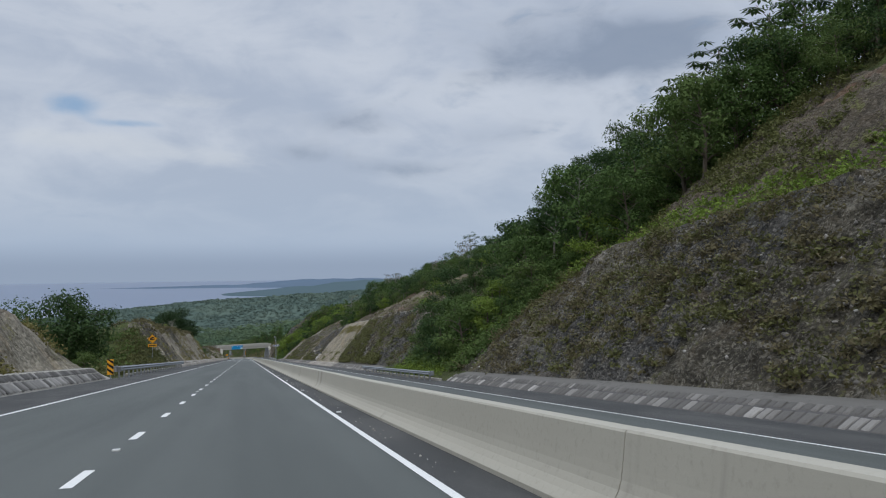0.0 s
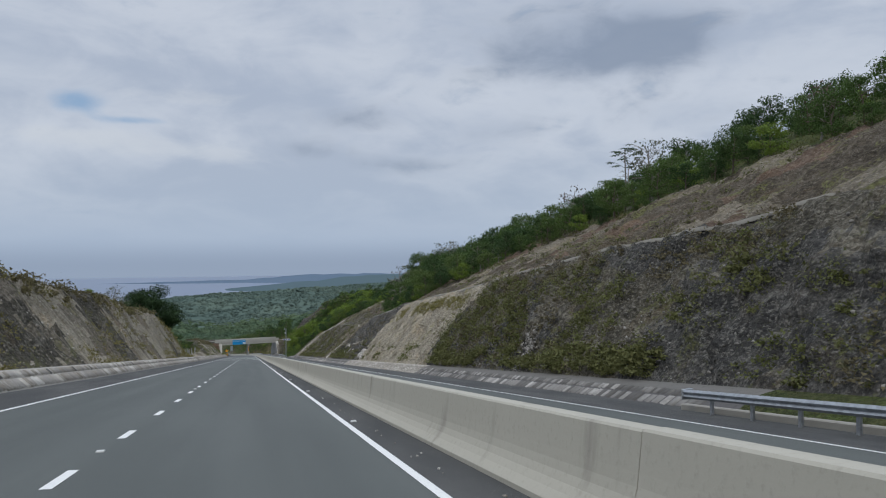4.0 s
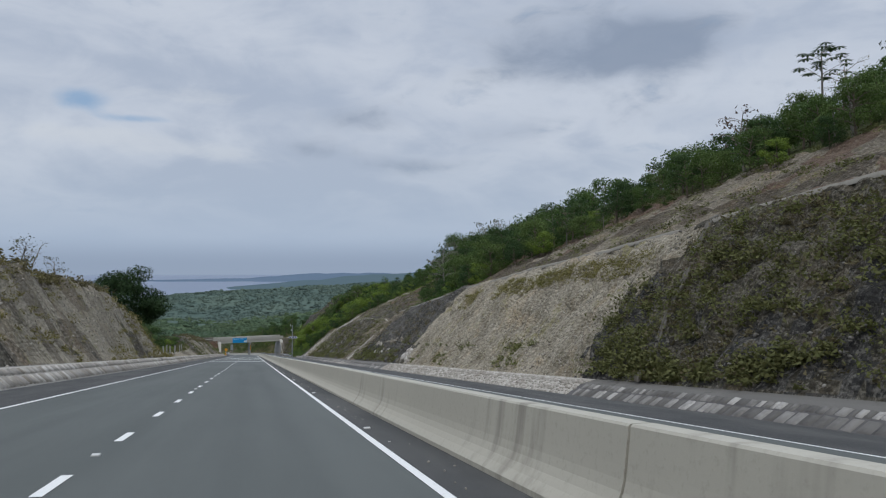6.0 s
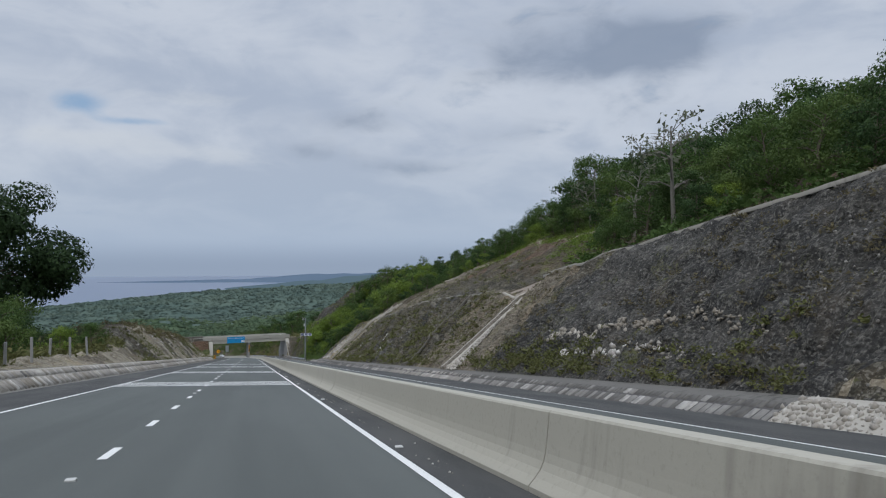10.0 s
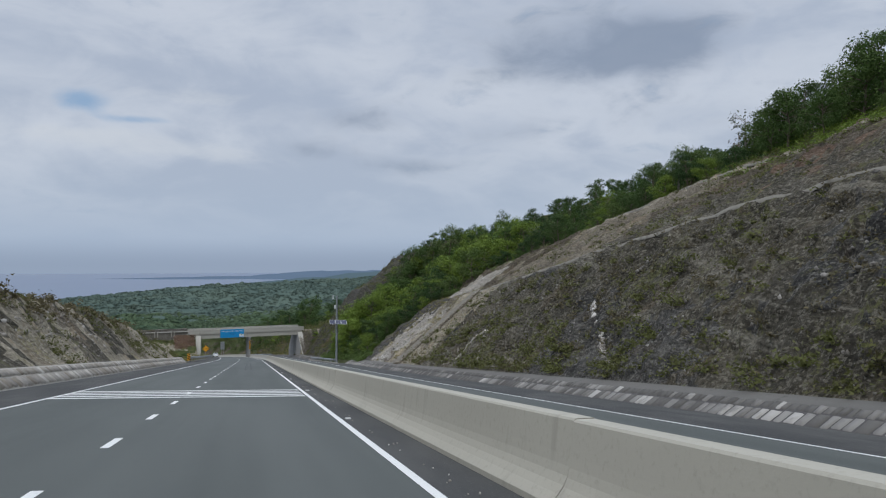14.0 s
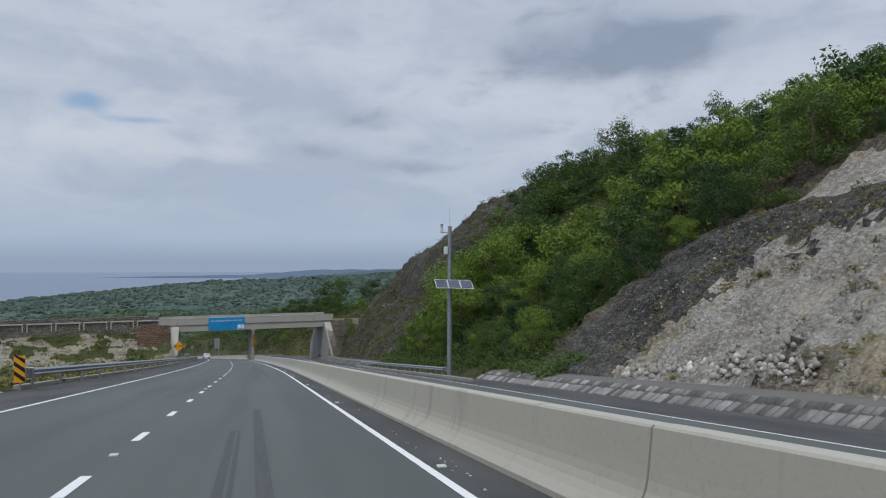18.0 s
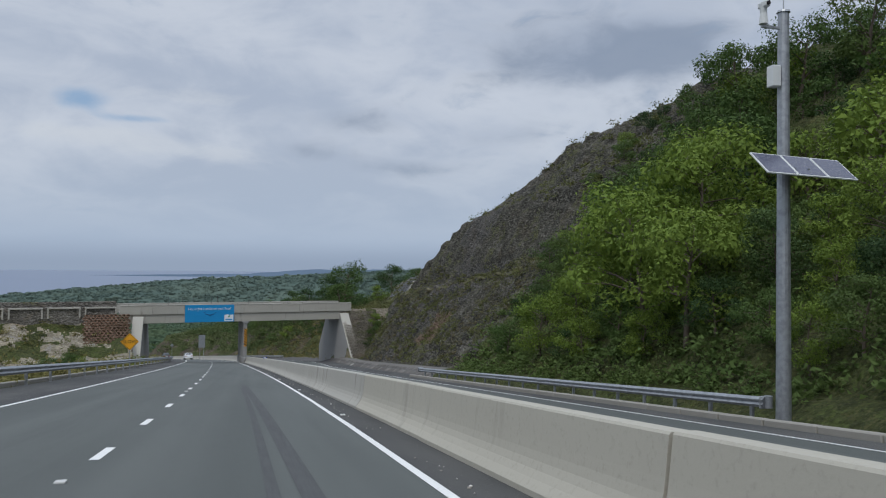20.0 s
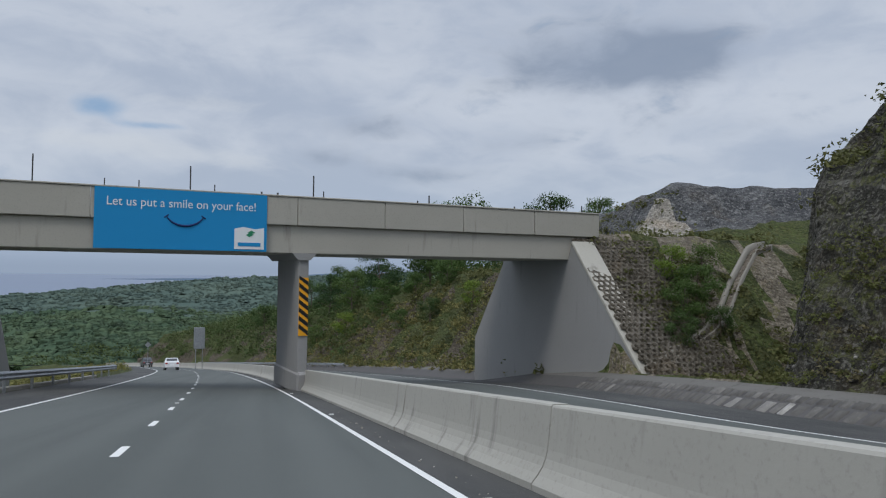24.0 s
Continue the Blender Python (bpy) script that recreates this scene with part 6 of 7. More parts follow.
# ---- crash rails ----
def guardrail(y0, y1, u, base, flip, label, ends=True):
    """A W-beam on posts that follows the road."""
    g = thing("guardrail", pose(0, 0, 0), label, "guardrail")
    prof = [(0.0, 0.46), (0.035, 0.49), (0.075, 0.535), (0.035, 0.585), (0.0, 0.61), (0.035, 0.635), (0.075, 0.685), (0.035, 0.73), (0.0, 0.765), (-0.012, 0.75), (-0.012, 0.47)]
    yy = np.arange(y0, y1 + 0.01, 4.0)
    for a in range(len(yy) - 1):
        vs, fs = [], []
        for yk in (yy[a] - 0.08, yy[a + 1] + 0.08):
            for d, h in prof:
                vs.append((u + d * flip + 0.004 * (a % 2) + float(bend(yk)), yk, -SLOPE * yk + base + h + (float(rise(yk)) if u > 0 else 0.0)))
        p = len(prof)
        for b in range(p):
            fs.append((b, (b + 1) % p, p + (b + 1) % p, p + b))
        link_mesh("beam", vs, fs, GALV, parent=g)
    for yk in np.arange(y0 + 0.6, y1, 2.0 if y1 - y0 < 60 else 4.0):
        x, z = u + float(bend(yk)), -SLOPE * yk + base + (float(rise(yk)) if u > 0 else 0.0)
        part("post", bm_box(0.09, 0.12, 1.2, (x - 0.11 * flip, yk, z + 0.12), 0.008), GALV, g)
        part("spacer", bm_box(0.10, 0.12, 0.28, (x - 0.04 * flip, yk, z + 0.61)), GALV, g)
    if ends:
        for yk in (y0, y1):
            x, z = u + float(bend(yk)), -SLOPE * yk + base + (float(rise(yk)) if u > 0 else 0.0)
            part("end_wing", bm_join(bm_box(0.34, 0.05, 0.36, (x - 0.06 * flip, yk, z + 0.60), 0.02), bm_cyl(0.12, 0.12, 0.34, (x - 0.2 * flip, yk, z + 0.44), 10)), GALV, g)
    return g


def kerb(name, y0, y1, u, base):
    k = thing(name, Matrix(), "low weathered concrete kerb under the crash rail", "kerb", kind="structure")
    for yk in np.arange(y0, y1, 2.0):
        a = -SLOPE * (yk + 1)
        bm = bm_box(0.28, 1.96, 0.34, (0, 0, 0), 0.03, Matrix.Rotation(-math.atan(SLOPE), 4, "X"))
        part("kerb_stone", bm, CONC_DRAIN, k).matrix_basis = pose(u + float(bend(yk + 1)), yk + 1, a + base + (float(rise(yk + 1)) if u > 0 else 0.0), 0, 0, yaw_at(yk + 1))


hr = -1.36                        # verge level before the opposite carriageway starts to climb
guardrail(59.0, 95.0, 14.35, hr, -1, "galvanised steel crash rail at the mouth of the wooded gully")
guardrail(388.6, 428.6, 14.25, hr, -1, "galvanised steel crash rail below the dense green slope")
guardrail(49.4, 97.4, -7.55, CROSS * -7.6, 1, "galvanised steel crash rail before the roadside wood")
guardrail(361.0, 509.0, -7.75, CROSS * -7.7, 1, "long galvanised crash rail along the open grassy verge")
kerb("kerb_gully", 58, 96, 14.95, hr + 0.02)
kerb("kerb_slope", 380, 430, 13.92, hr + 0.03)
kerb("kerb_wood", 56, 98, -8.15, CROSS * -8 + 0.0)
kerb("kerb_verge", 361, 500, -8.2, CROSS * -8 + 0.0)
# far barrier beyond the bridge, outside of the bend
guardrail(540.0, 640.0, 16.0, hr + 0.1, -1, "crash rail on the outside of the far bend", False)


# ---- signs and the camera pole ----
def striped_post(u, y):
    s = thing("hazard_marker", pose(*at_road(u, y)), "yellow and black striped hazard marker at the rail end", "road sign")
    part("post", bm_box(0.06, 0.06, 1.15, (0, 0.05, 0.5)), GALV, s)
    b = part("board", bm_box(0.36, 0.02, 0.92, (0, 0, 0.72), 0.004), YELLOW, s)
    for k in range(3):
        z = 0.40 + 0.32 * k
        part("stripe", bm_poly([(-0.175, z + 0.14), (0.175, z - 0.14), (0.175, z + 0.02), (-0.175, z + 0.28 if k < 2 else z + 0.20)], 0.006), BLACK, b).matrix_basis = pose(0, -0.017, 0)
    return s


striped_post(-7.95, 48.7)
striped_post(-7.95, 360.4)


def diamond(name, x, y, z0, centre, size, label):
    s = thing(name, pose(x, y, z0), label, "road sign")
    part("post", bm_cyl(0.035, 0.035, centre + size * 0.5, (0, 0.05, 0), 8), GALV, s)
    d = size / math.sqrt(2)
    r = Matrix.Rotation(radians(45), 4, "Y")
    b = part("board", bm_box(size, 0.02, size, (0, 0, centre), 0.004, r), YELLOW, s)
    for a, sx, sz in ((0, size * 0.96, 0.03), (1, 0.03, size * 0.96)):
        for sg in (-1, 1):
            off = (0, 0, sg * size * 0.455) if a == 0 else (sg * size * 0.455, 0, 0)
            bm = bm_box(sx * 0.95, 0.006, sz, off)
            bmesh.ops.transform(bm, matrix=Matrix.Translation((0, -0.013, centre)) @ r, verts=bm.verts)
            part("border", bm, BLACK, b)
    return s, b


lh = float(left_h(np.array([-10.6]), np.array([93.0]))[0])
S1, B1 = diamond("hill_sign", -10.6, 93.0, -SLOPE * 93 + lh, 3.75 - lh, 0.80, "yellow diamond steep hill sign with a plate below")
part("hill_mark", bm_poly([(-0.24, -0.12), (0.26, -0.12), (0.26, -0.06), (-0.24, 0.14)], 0.006), BLACK, B1).matrix_basis = pose(0, -0.02, 3.75 - lh)
part("truck_mark", bm_join(bm_box(0.26, 0.006, 0.13, (0.02, 0, 0.17), 0, Matrix.Rotation(radians(22), 4, "Y")), bm_box(0.09, 0.006, 0.10, (0.20, 0, 0.08), 0, Matrix.Rotation(radians(22), 4, "Y"))), BLACK, B1).matrix_basis = pose(0, -0.017, 3.75 - lh)
PL = part("plate", bm_box(0.95, 0.02, 0.34, (0, 0, 2.98 - lh), 0.004), YELLOW, S1)
part("text_bar", bm_box(0.74, 0.006, 0.10, (0, -0.013, 2.98 - lh)), BLACK, PL)
sx, sy = -10.55, 443.5
lh = float(left_h(np.array([sx - float(bend(sy))]), np.array([sy]))[0])
S2, B2 = diamond("slow_sign", sx, sy, -SLOPE * sy + lh, 2.55 - lh, 1.12, "orange-yellow diamond sign reading slow on a steel post")
text_mesh("SLOW", 0.42, BLACK, B2, pose(0, -0.018, 2.55 - lh, 90, 0, 0), "lettering")


def pole():
    m = pose(14.53, 388.2, -SLOPE * 388.2 - 1.3, 0, 0.1, 0)
    p = thing("camera_pole", m, "tall grey steel pole with solar panels and a traffic camera", "camera pole")
    part("shaft", bm_cyl(0.21, 0.15, 12.0, (0, 0, 0), 14), GALV, p)
    part("base_plate", bm_box(0.7, 0.7, 0.06, (0, 0, 0.03), 0.01), GALV, p)
    part("cap", bm_cyl(0.19, 0.17, 0.06, (0, 0, 12.0), 14), GALV, p)
    part("rod", bm_cyl(0.018, 0.006, 1.5, (0, 0, 12.06), 6), GALV, p)
    part("arm", bm_box(0.62, 0.07, 0.07, (-0.42, 0, 11.55)), GALV, p)
    c = part("camera_head", bm_join(bm_cyl(0.13, 0.10, 0.30, (-0.66, 0, 11.62), 10), bm_cyl(0.09, 0.12, 0.26, (-0.66, 0, 11.92), 10), bm_box(0.17, 0.36, 0.16, (-0.66, -0.02, 12.16), 0.02)), WHITE_STEEL, p)
    part("lens", bm_cyl(0.06, 0.06, 0.06, (0, 0, 0), 10, Matrix.Rotation(radians(90), 4, "X")), BLACK, c).matrix_basis = pose(-0.66, -0.18, 12.16)
    part("control_box", bm_box(0.26, 0.3, 0.6, (-0.32, 0.0, 10.15), 0.02), WHITE_STEEL, p)
    tilt = Matrix.Rotation(radians(40), 4, "X") @ Matrix.Rotation(radians(2), 4, "Y")
    for k in range(3):
        x = -0.95 + 0.99 * k + 0.15
        bm = bm_box(0.97, 1.0, 0.04, (x, 0, 0), 0.006)
        bmesh.ops.transform(bm, matrix=Matrix.Translation((0.0, -0.58, 7.55)) @ tilt, verts=bm.verts)
        pan = part("solar_panel", bm, WHITE_STEEL, p, "dark solar panel in a pale frame")
        bm = bm_box(0.89, 0.92, 0.02, (x, 0, 0.016))
        bmesh.ops.transform(bm, matrix=Matrix.Translation((0.0, -0.58, 7.55)) @ tilt, verts=bm.verts)
        part("cell_face", bm, SOLAR, pan)
        bm = bm_box(0.89, 0.92, 0.02, (x, 0, -0.016))
        bmesh.ops.transform(bm, matrix=Matrix.Translation((0.0, -0.58, 7.55)) @ tilt, verts=bm.verts)
        part("back_sheet", bm, SOLAR, pan)
    part("panel_bracket", bm_join(bm_box(2.3, 0.06, 0.06, (0.15, -0.56, 7.46)), bm_box(0.06, 0.9, 0.06, (-0.22, -0.3, 7.44)), bm_box(0.06, 0.9, 0.06, (0.22, -0.3, 7.44))), GALV, p)


def solar():
    k = M("solar cells", 0.25, 0, 0.5)
    r = k.cells(9, (1, 1, 0.1), "DISTANCE_TO_EDGE")
    return k.done(k.mix(k.step(r, 0.02, 0.06), (0.10, 0.105, 0.14), (0.045, 0.050, 0.090)))


SOLAR = solar()
WHITE_STEEL = paint("pale enamelled steel", (0.62, 0.64, 0.63), 0.08)
pole()


def back_of_sign(x, y, w, h0, h1, two=True):
    z = -SLOPE * y + float(surf(-8))
    s = thing("large_sign_back", pose(x, y, z), "grey back of a large road sign on steel posts", "road sign")
    part("panel", bm_box(w, 0.05, h1 - h0, (0, 0, (h0 + h1) / 2), 0.01), GALV, s)
    for k in (-0.3, 0.3):
        part("post", bm_cyl(0.05, 0.05, h1 + 0.8, (w * k, 0.08, -0.8), 8), GALV, s)
        part("stiffener", bm_box(0.05, 0.05, h1 - h0, (w * k, -0.05, (h0 + h1) / 2)), GALV, s)


back_of_sign(-11.0, 560, 1.5, 2.6, 5.6)
s = thing("small_sign_back", pose(-17.8, 560, -SLOPE * 560 + 0.2), "small grey back of a diamond sign", "road sign")
part("post", bm_cyl(0.035, 0.035, 3.6, (0, 0, -0.3), 8), GALV, s)
part("board", bm_box(0.62, 0.03, 0.62, (0, -0.03, 3.3), 0.004, Matrix.Rotation(radians(45), 4, "Y")), GALV, s)


# blue plate left on the barrier's top before the bridge
bp = thing("barrier_plate", pose(MEDIAN + 0.09 + float(bend(442.2)), 442.2, -SLOPE * 442.2 + CROSS * MEDIAN + 0.89, 0, 0, 4), "small blue plate with white lettering bars on the barrier", "road sign")
pl = part("plate", bm_box(0.34, 0.02, 0.13, (0, 0, 0.065), 0.004), PLATE_BLUE, bp)
part("text_bar", bm_box(0.25, 0.006, 0.03, (0.0, -0.012, 0.08)), BANNER_WHITE, pl)
part("text_bar", bm_box(0.17, 0.006, 0.018, (0.0, -0.012, 0.035)), BANNER_WHITE, pl)


# ---- fence on the left bank ----
def fence_post():
    f = thing("fence_post", Matrix(), "weathered concrete fence post on the low bank", "fence post", "fence posts")
    part("shaft", bm_box(0.12, 0.12, 1.4, (0, 0, 0.5), 0.015), CONC_GREY, f)
    return f


FP = fence_post()
spots = [(-10.5, 207.0), (-10.6, 211.5), (-10.4, 214.0), (-10.9, 218.2), (-10.5, 221.0), (-11.0, 226.5), (-10.6, 229.6), (-10.8, 235.5)]
for k, (u, y) in enumerate(spots):
    z = -SLOPE * y + float(left_h(np.array([u]), np.array([float(y)]))[0])
    m = pose(u, y, z, (k * 37) % 7 - 3, (k * 53) % 7 - 3, 0)
    if k == 0:
        FP.matrix_basis = m
    else:
        copy_thing(FP, m)


# ---- drains and chutes on the cut faces ----
def ribbon(name, us, yy, hs, width, height, mat, label, cat, along="y"):
    """A raised curb or channel side that follows a line on the face."""
    us, yy, hs = (np.asarray(a, float) for a in (us, yy, hs))
    p = np.stack([us + bend(yy), yy, hs - SLOPE * yy], -1)
    t = np.gradient(p, axis=0)
    t /= np.linalg.norm(t, axis=1)[:, None]
    side = np.cross(t, (0, 0, 1.0))
    side /= np.linalg.norm(side, axis=1)[:, None]
    up = np.array([0, 0, height])
    rows = np.stack([p - side * width / 2 - up, p - side * width / 2 + up, p + side * width / 2 + up, p + side * width / 2 - up], 1)
    n = len(p)
    i = np.arange(n * 4).reshape(n, 4)
    f = []
    for k in range(3):
        f.append(np.stack([i[:-1, k], i[1:, k], i[1:, k + 1], i[:-1, k + 1]], -1))
    f.append(np.array([i[0], i[-1][::-1]]))
    return tagged(link_mesh(name, rows.reshape(-1, 3), np.concatenate(f), mat), label, cat, kind="structure")


CURB = concrete("pale curb concrete", (0.20, 0.187, 0.158), (0.29, 0.274, 0.237), (0.11, 0.10, 0.083), 0.8)

GRASS_CURB = concrete("drain silted over with dry grass", (0.125, 0.115, 0.065), (0.175, 0.160, 0.095), (0.09, 0.088, 0.045), 0.7)


def bench_curb(y0, y1, shift=0.0, which=1, mat=CURB, width=0.15, label="broken pale concrete drain along the bench of the cutting"):
    yy = np.arange(y0, y1, 0.45)
    bu = np.interp(yy, ST_Y, B1_U if which == 1 else B2_U) + shift + 0.12 * vnoise(yy * 0.5, yy * 0, 71)
    hh = np.maximum(right_h(bu, yy), right_h(bu - 0.5, yy)) + 0.01
    k = np.ones(9) / 9
    hh = np.convolve(np.pad(np.maximum(hh, np.convolve(np.pad(hh, 4, "edge"), k, "valid")), 4, "edge"), k, "valid") - 0.13 * np.maximum(vnoise(yy * 0.45, yy * 0, 73), -0.2)
    ribbon("bench_drain", bu, yy, hh - 0.06, width, 0.11, mat, label, "drain")


bench_curb(99, 145)
bench_curb(146, 197)
bench_curb(198, 244)
bench_curb(259, 343)
bench_curb(300, 340, -0.3, 2)
bench_curb(428, 471, 0.1, 1, GRASS_CURB, 0.30, "grassed-over drain along the bench of the rock spur")


TROUGH = rocky("brown silted chute floor", (0.13, 0.11, 0.085), (0.20, 0.175, 0.14), (0.32, 0.285, 0.235), None, 0)
DRAIN_STONE = concrete("brown masonry", (0.095, 0.088, 0.076), (0.15, 0.14, 0.12), (0.06, 0.055, 0.047), 0.7)
PAD = concrete("dusty pinkish concrete", (0.19, 0.158, 0.128), (0.27, 0.230, 0.188), (0.11, 0.09, 0.066), 0.9)
PALE_CURB = concrete("clean pale concrete", (0.35, 0.325, 0.275), (0.47, 0.44, 0.375), (0.20, 0.175, 0.14), 0.75)


def chute(y_low, u_low, y_up, u_up, width, label, mat=CURB):
    n = 26
    t = np.linspace(0, 1, n)
    us, yy = u_low + (u_up - u_low) * t, y_low + (y_up - y_low) * t
    hb = right_h(us, yy, False)
    if width < 1:
        hb = np.convolve(np.pad(right_h(us, yy), 2, "edge"), np.ones(5) / 5, "valid") + 0.13
    for s in (-0.5, 0.5):
        ribbon("chute_wall", us, yy + s * width, hb + 0.05, 0.07 + 0.15 * width, 0.28 if width > 1 else 0.12, mat, label, "drain chute")
    ribbon("chute_floor", us, yy, hb - 0.02 + 0.05, width - 0.28, 0.07, TROUGH, label, "drain chute")


chute(245.6, 17.0, 248.4, 26.2, 1.9, "pale concrete stepped chute down the cutting", PALE_CURB)


def pitching(y_low, y_up, rows, seed, label, bed, stones):
    """A strip of mortared stones beside a chute, down the fall of the face."""
    t = np.linspace(0, 1, 40)
    for k in range(rows):
        us, yy = 16.8 + 9.2 * t, y_low - 0.42 * k + (y_up - y_low) * t
        ribbon("pitching_bed", us, yy, right_h(us, yy, False) + 0.04, 0.44, 0.12, bed, label, "pitching")
    cols = int(rows * 1.45)
    pu = np.repeat(np.arange(16.9, 26.0, 0.27), cols)
    py = y_low + 0.1 - 0.29 * np.tile(np.arange(cols), len(pu) // cols) + (y_up - y_low) * (pu - 16.8) / 9.2 + np.random.RandomState(seed).uniform(-0.07, 0.07, len(pu))
    rubble("chute_pitching", np.stack([pu, py, right_h(pu, py, False) + 0.18 - SLOPE * py], -1), 0.11, stones, seed, label)


chute(345.9, 16.9, 341.2, 26.0, 1.3, "weathered concrete chute down the slide", CURB)
chute(263.7, 16.6, 265.6, 27.0, 0.20, "narrow masonry drain down the dark rock", DRAIN_STONE)
chute(139.0, 16.9, 143.0, 23.8, 0.24, "narrow masonry drain down the dark rock", DRAIN_STONE)
DRAIN_U, DRAIN_Y = [18.4, 19.3, 21.2, 23.1, 24.7, 27.0, 30.0, 31.5], [479.9, 480.4, 481.4, 482.4, 483.6, 485.7, 488.2, 488.8]
yy = np.linspace(479.9, 488.8, 24)
us = np.interp(yy, DRAIN_Y, DRAIN_U)
ribbon("chute_floor", us, yy, right_h(us, yy, False) + 0.06, 0.45, 0.08, TROUGH, "concrete drain winding down beside the rock spur", "drain chute")
for s, w in ((-0.30, 0.20), (0.30, 0.09)):
    ribbon("chute_wall", us + s, yy, right_h(us + s, yy, False) + 0.14, w, 0.20, CURB, "concrete drain winding down beside the rock spur", "drain chute")
yy = np.linspace(249.6, 255.0, 12)
us = np.interp(yy, ST_Y, B1_U) + 0.35
ribbon("chute_wing", us, yy, right_h(us, yy, False) + 0.05, 0.22, 0.12, PALE_CURB, "pale concrete curb along the front of the catch pad", "drain chute")
# pad at the head of the main chute
yy = np.linspace(247.9, 254.2, 14)
X, Y = np.meshgrid(np.linspace(26.3, 33.0, 12), yy)
Hh = right_h(X, Y, False) + 0.07 + 0.05 * fbm(X, Y, 2, 4)
tagged(grid_mesh("chute_head_pad", X, Y, Hh - SLOPE * Y, PAD), "dusty pinkish concrete catch pad at the chute head", "pad", kind="structure")


# ---- stones: rubble strips and the block-faced toe walls ----
def stone_mat(name, lo, hi, stain):
    k = M(name, 0.92, 0, 0.2)
    r = k.math("FRACT", k.math("ADD", k.island(), k.info()))
    n = k.noise(3.0, 5, 0.7)
    big = k.noise(0.12, 3, 0.5)
    c = k.mix(k.step(r, 0.50, 0.95), lo, hi)
    c = k.mix(k.math("MULTIPLY", k.step(k.math("ADD", k.math("MULTIPLY", n, 0.4), k.math("MULTIPLY", big, 0.6)), 0.44, 0.58), 0.72), c, stain)
    k.bump(n, 0.03, 0.6)
    return k.done(c)


RUBBLE_TAN = stone_mat("tan pitching stone", (0.26, 0.235, 0.195), (0.46, 0.43, 0.375), (0.19, 0.165, 0.13))
BLOCKS_DARK = stone_mat("stained smooth wall block", (0.125, 0.119, 0.110), (0.20, 0.19, 0.174), (0.088, 0.083, 0.076))
RUBBLE_GREY = stone_mat("grey weathered stone", (0.16, 0.15, 0.135), (0.34, 0.325, 0.295), (0.12, 0.11, 0.095))
RUBBLE_PITCH = stone_mat("pitched limestone", (0.31, 0.29, 0.255), (0.50, 0.475, 0.43), (0.25, 0.225, 0.19))
BLOCKS_PALE = stone_mat("pale chipped wall block", (0.24, 0.23, 0.212), (0.40, 0.383, 0.352), (0.165, 0.156, 0.143))
BLOCKS_PINK = stone_mat("pale pinkish wall block", (0.30, 0.28, 0.25), (0.50, 0.47, 0.425), (0.21, 0.195, 0.172))
RUBBLE = stone_mat("pale limestone rubble", (0.30, 0.28, 0.25), (0.60, 0.58, 0.54), (0.24, 0.215, 0.18))


def rubble(name, pts, size, mat, seed, label):
    r = np.random.RandomState(seed)
    ico = bmesh.new()
    bmesh.ops.create_icosphere(ico, subdivisions=1, radius=1.0)
    tv = np.array([v.co[:] for v in ico.verts])
    tf = np.array([[v.index for v in f.verts] for f in ico.faces])
    ico.free()
    n = len(pts)
    s = size * r.uniform(0.45, 1.5, n)
    q = 1 + 0.35 * r.uniform(-1, 1, (n, len(tv)))
    v = tv[None] * q[..., None] * (s[:, None] * r.uniform(0.6, 1.3, (n, 3)))[:, None, :]
    v = v + pts[:, None, :]
    f = tf[None] + (np.arange(n) * len(tv))[:, None, None]
    return tagged(link_mesh(name, v.reshape(-1, 3), f.reshape(-1, 3), mat), label, "rubble", kind="stuff")


def line_points(n, path, jitter, seed):
    """Places along a path of (y, share of the face's height)."""
    r = np.random.RandomState(seed)
    p = np.array(path, float)
    t = r.uniform(0, len(p) - 1, n)
    y = np.interp(t, np.arange(len(p)), p[:, 0]) + r.normal(size=n) * jitter
    sh = np.interp(t, np.arange(len(p)), p[:, 1]) + r.normal(size=n) * jitter * 0.03
    u = 17.3 + (np.interp(y, ST_Y, B1_U) - 17.3) * sh
    return np.stack([u + bend(y), y, right_h(u, y) - SLOPE * y + 0.02], -1)


rubble("pale_rubble", line_points(230, [(203, 0.20), (207, 0.30), (211, 0.38), (214, 0.30), (218, 0.36), (222, 0.26), (227, 0.22)], 0.45, 1), 0.13, RUBBLE_TAN, 1, "broken pale stones showing through the dark rock")
rubble("pale_rubble", line_points(170, [(83.5, 0.15), (84.6, 0.4), (85.2, 0.65), (86.5, 0.9)], 0.22, 19), 0.12, RUBBLE_TAN, 19, "pale broken seam at the end of the dark rock")
rubble("pale_rubble", line_points(90, [(82.0, 0.45), (82.6, 0.7), (83.0, 0.95)], 0.2, 20), 0.11, RUBBLE_TAN, 20, "pale broken seam at the end of the dark rock")
rubble("pale_rubble", line_points(150, [(208, 0.14), (213, 0.18), (219, 0.16), (223, 0.14)], 0.4, 2), 0.13, RUBBLE, 2, "broken pale stones showing through the dark rock")
rubble("pale_rubble", line_points(420, [(289.5, 0.02), (291.0, 0.08), (293.0, 0.14), (296.0, 0.30), (299.5, 0.45), (301.5, 0.57)], 0.13, 3), 0.085, RUBBLE, 3, "pale broken seam in the dark rock")
rubble("pale_rubble", line_points(420, [(325.7, 0.0), (324.1, 0.14), (322.0, 0.28), (320.1, 0.40)], 0.12, 4), 0.095, RUBBLE, 4, "pale broken vein in the dark rock")
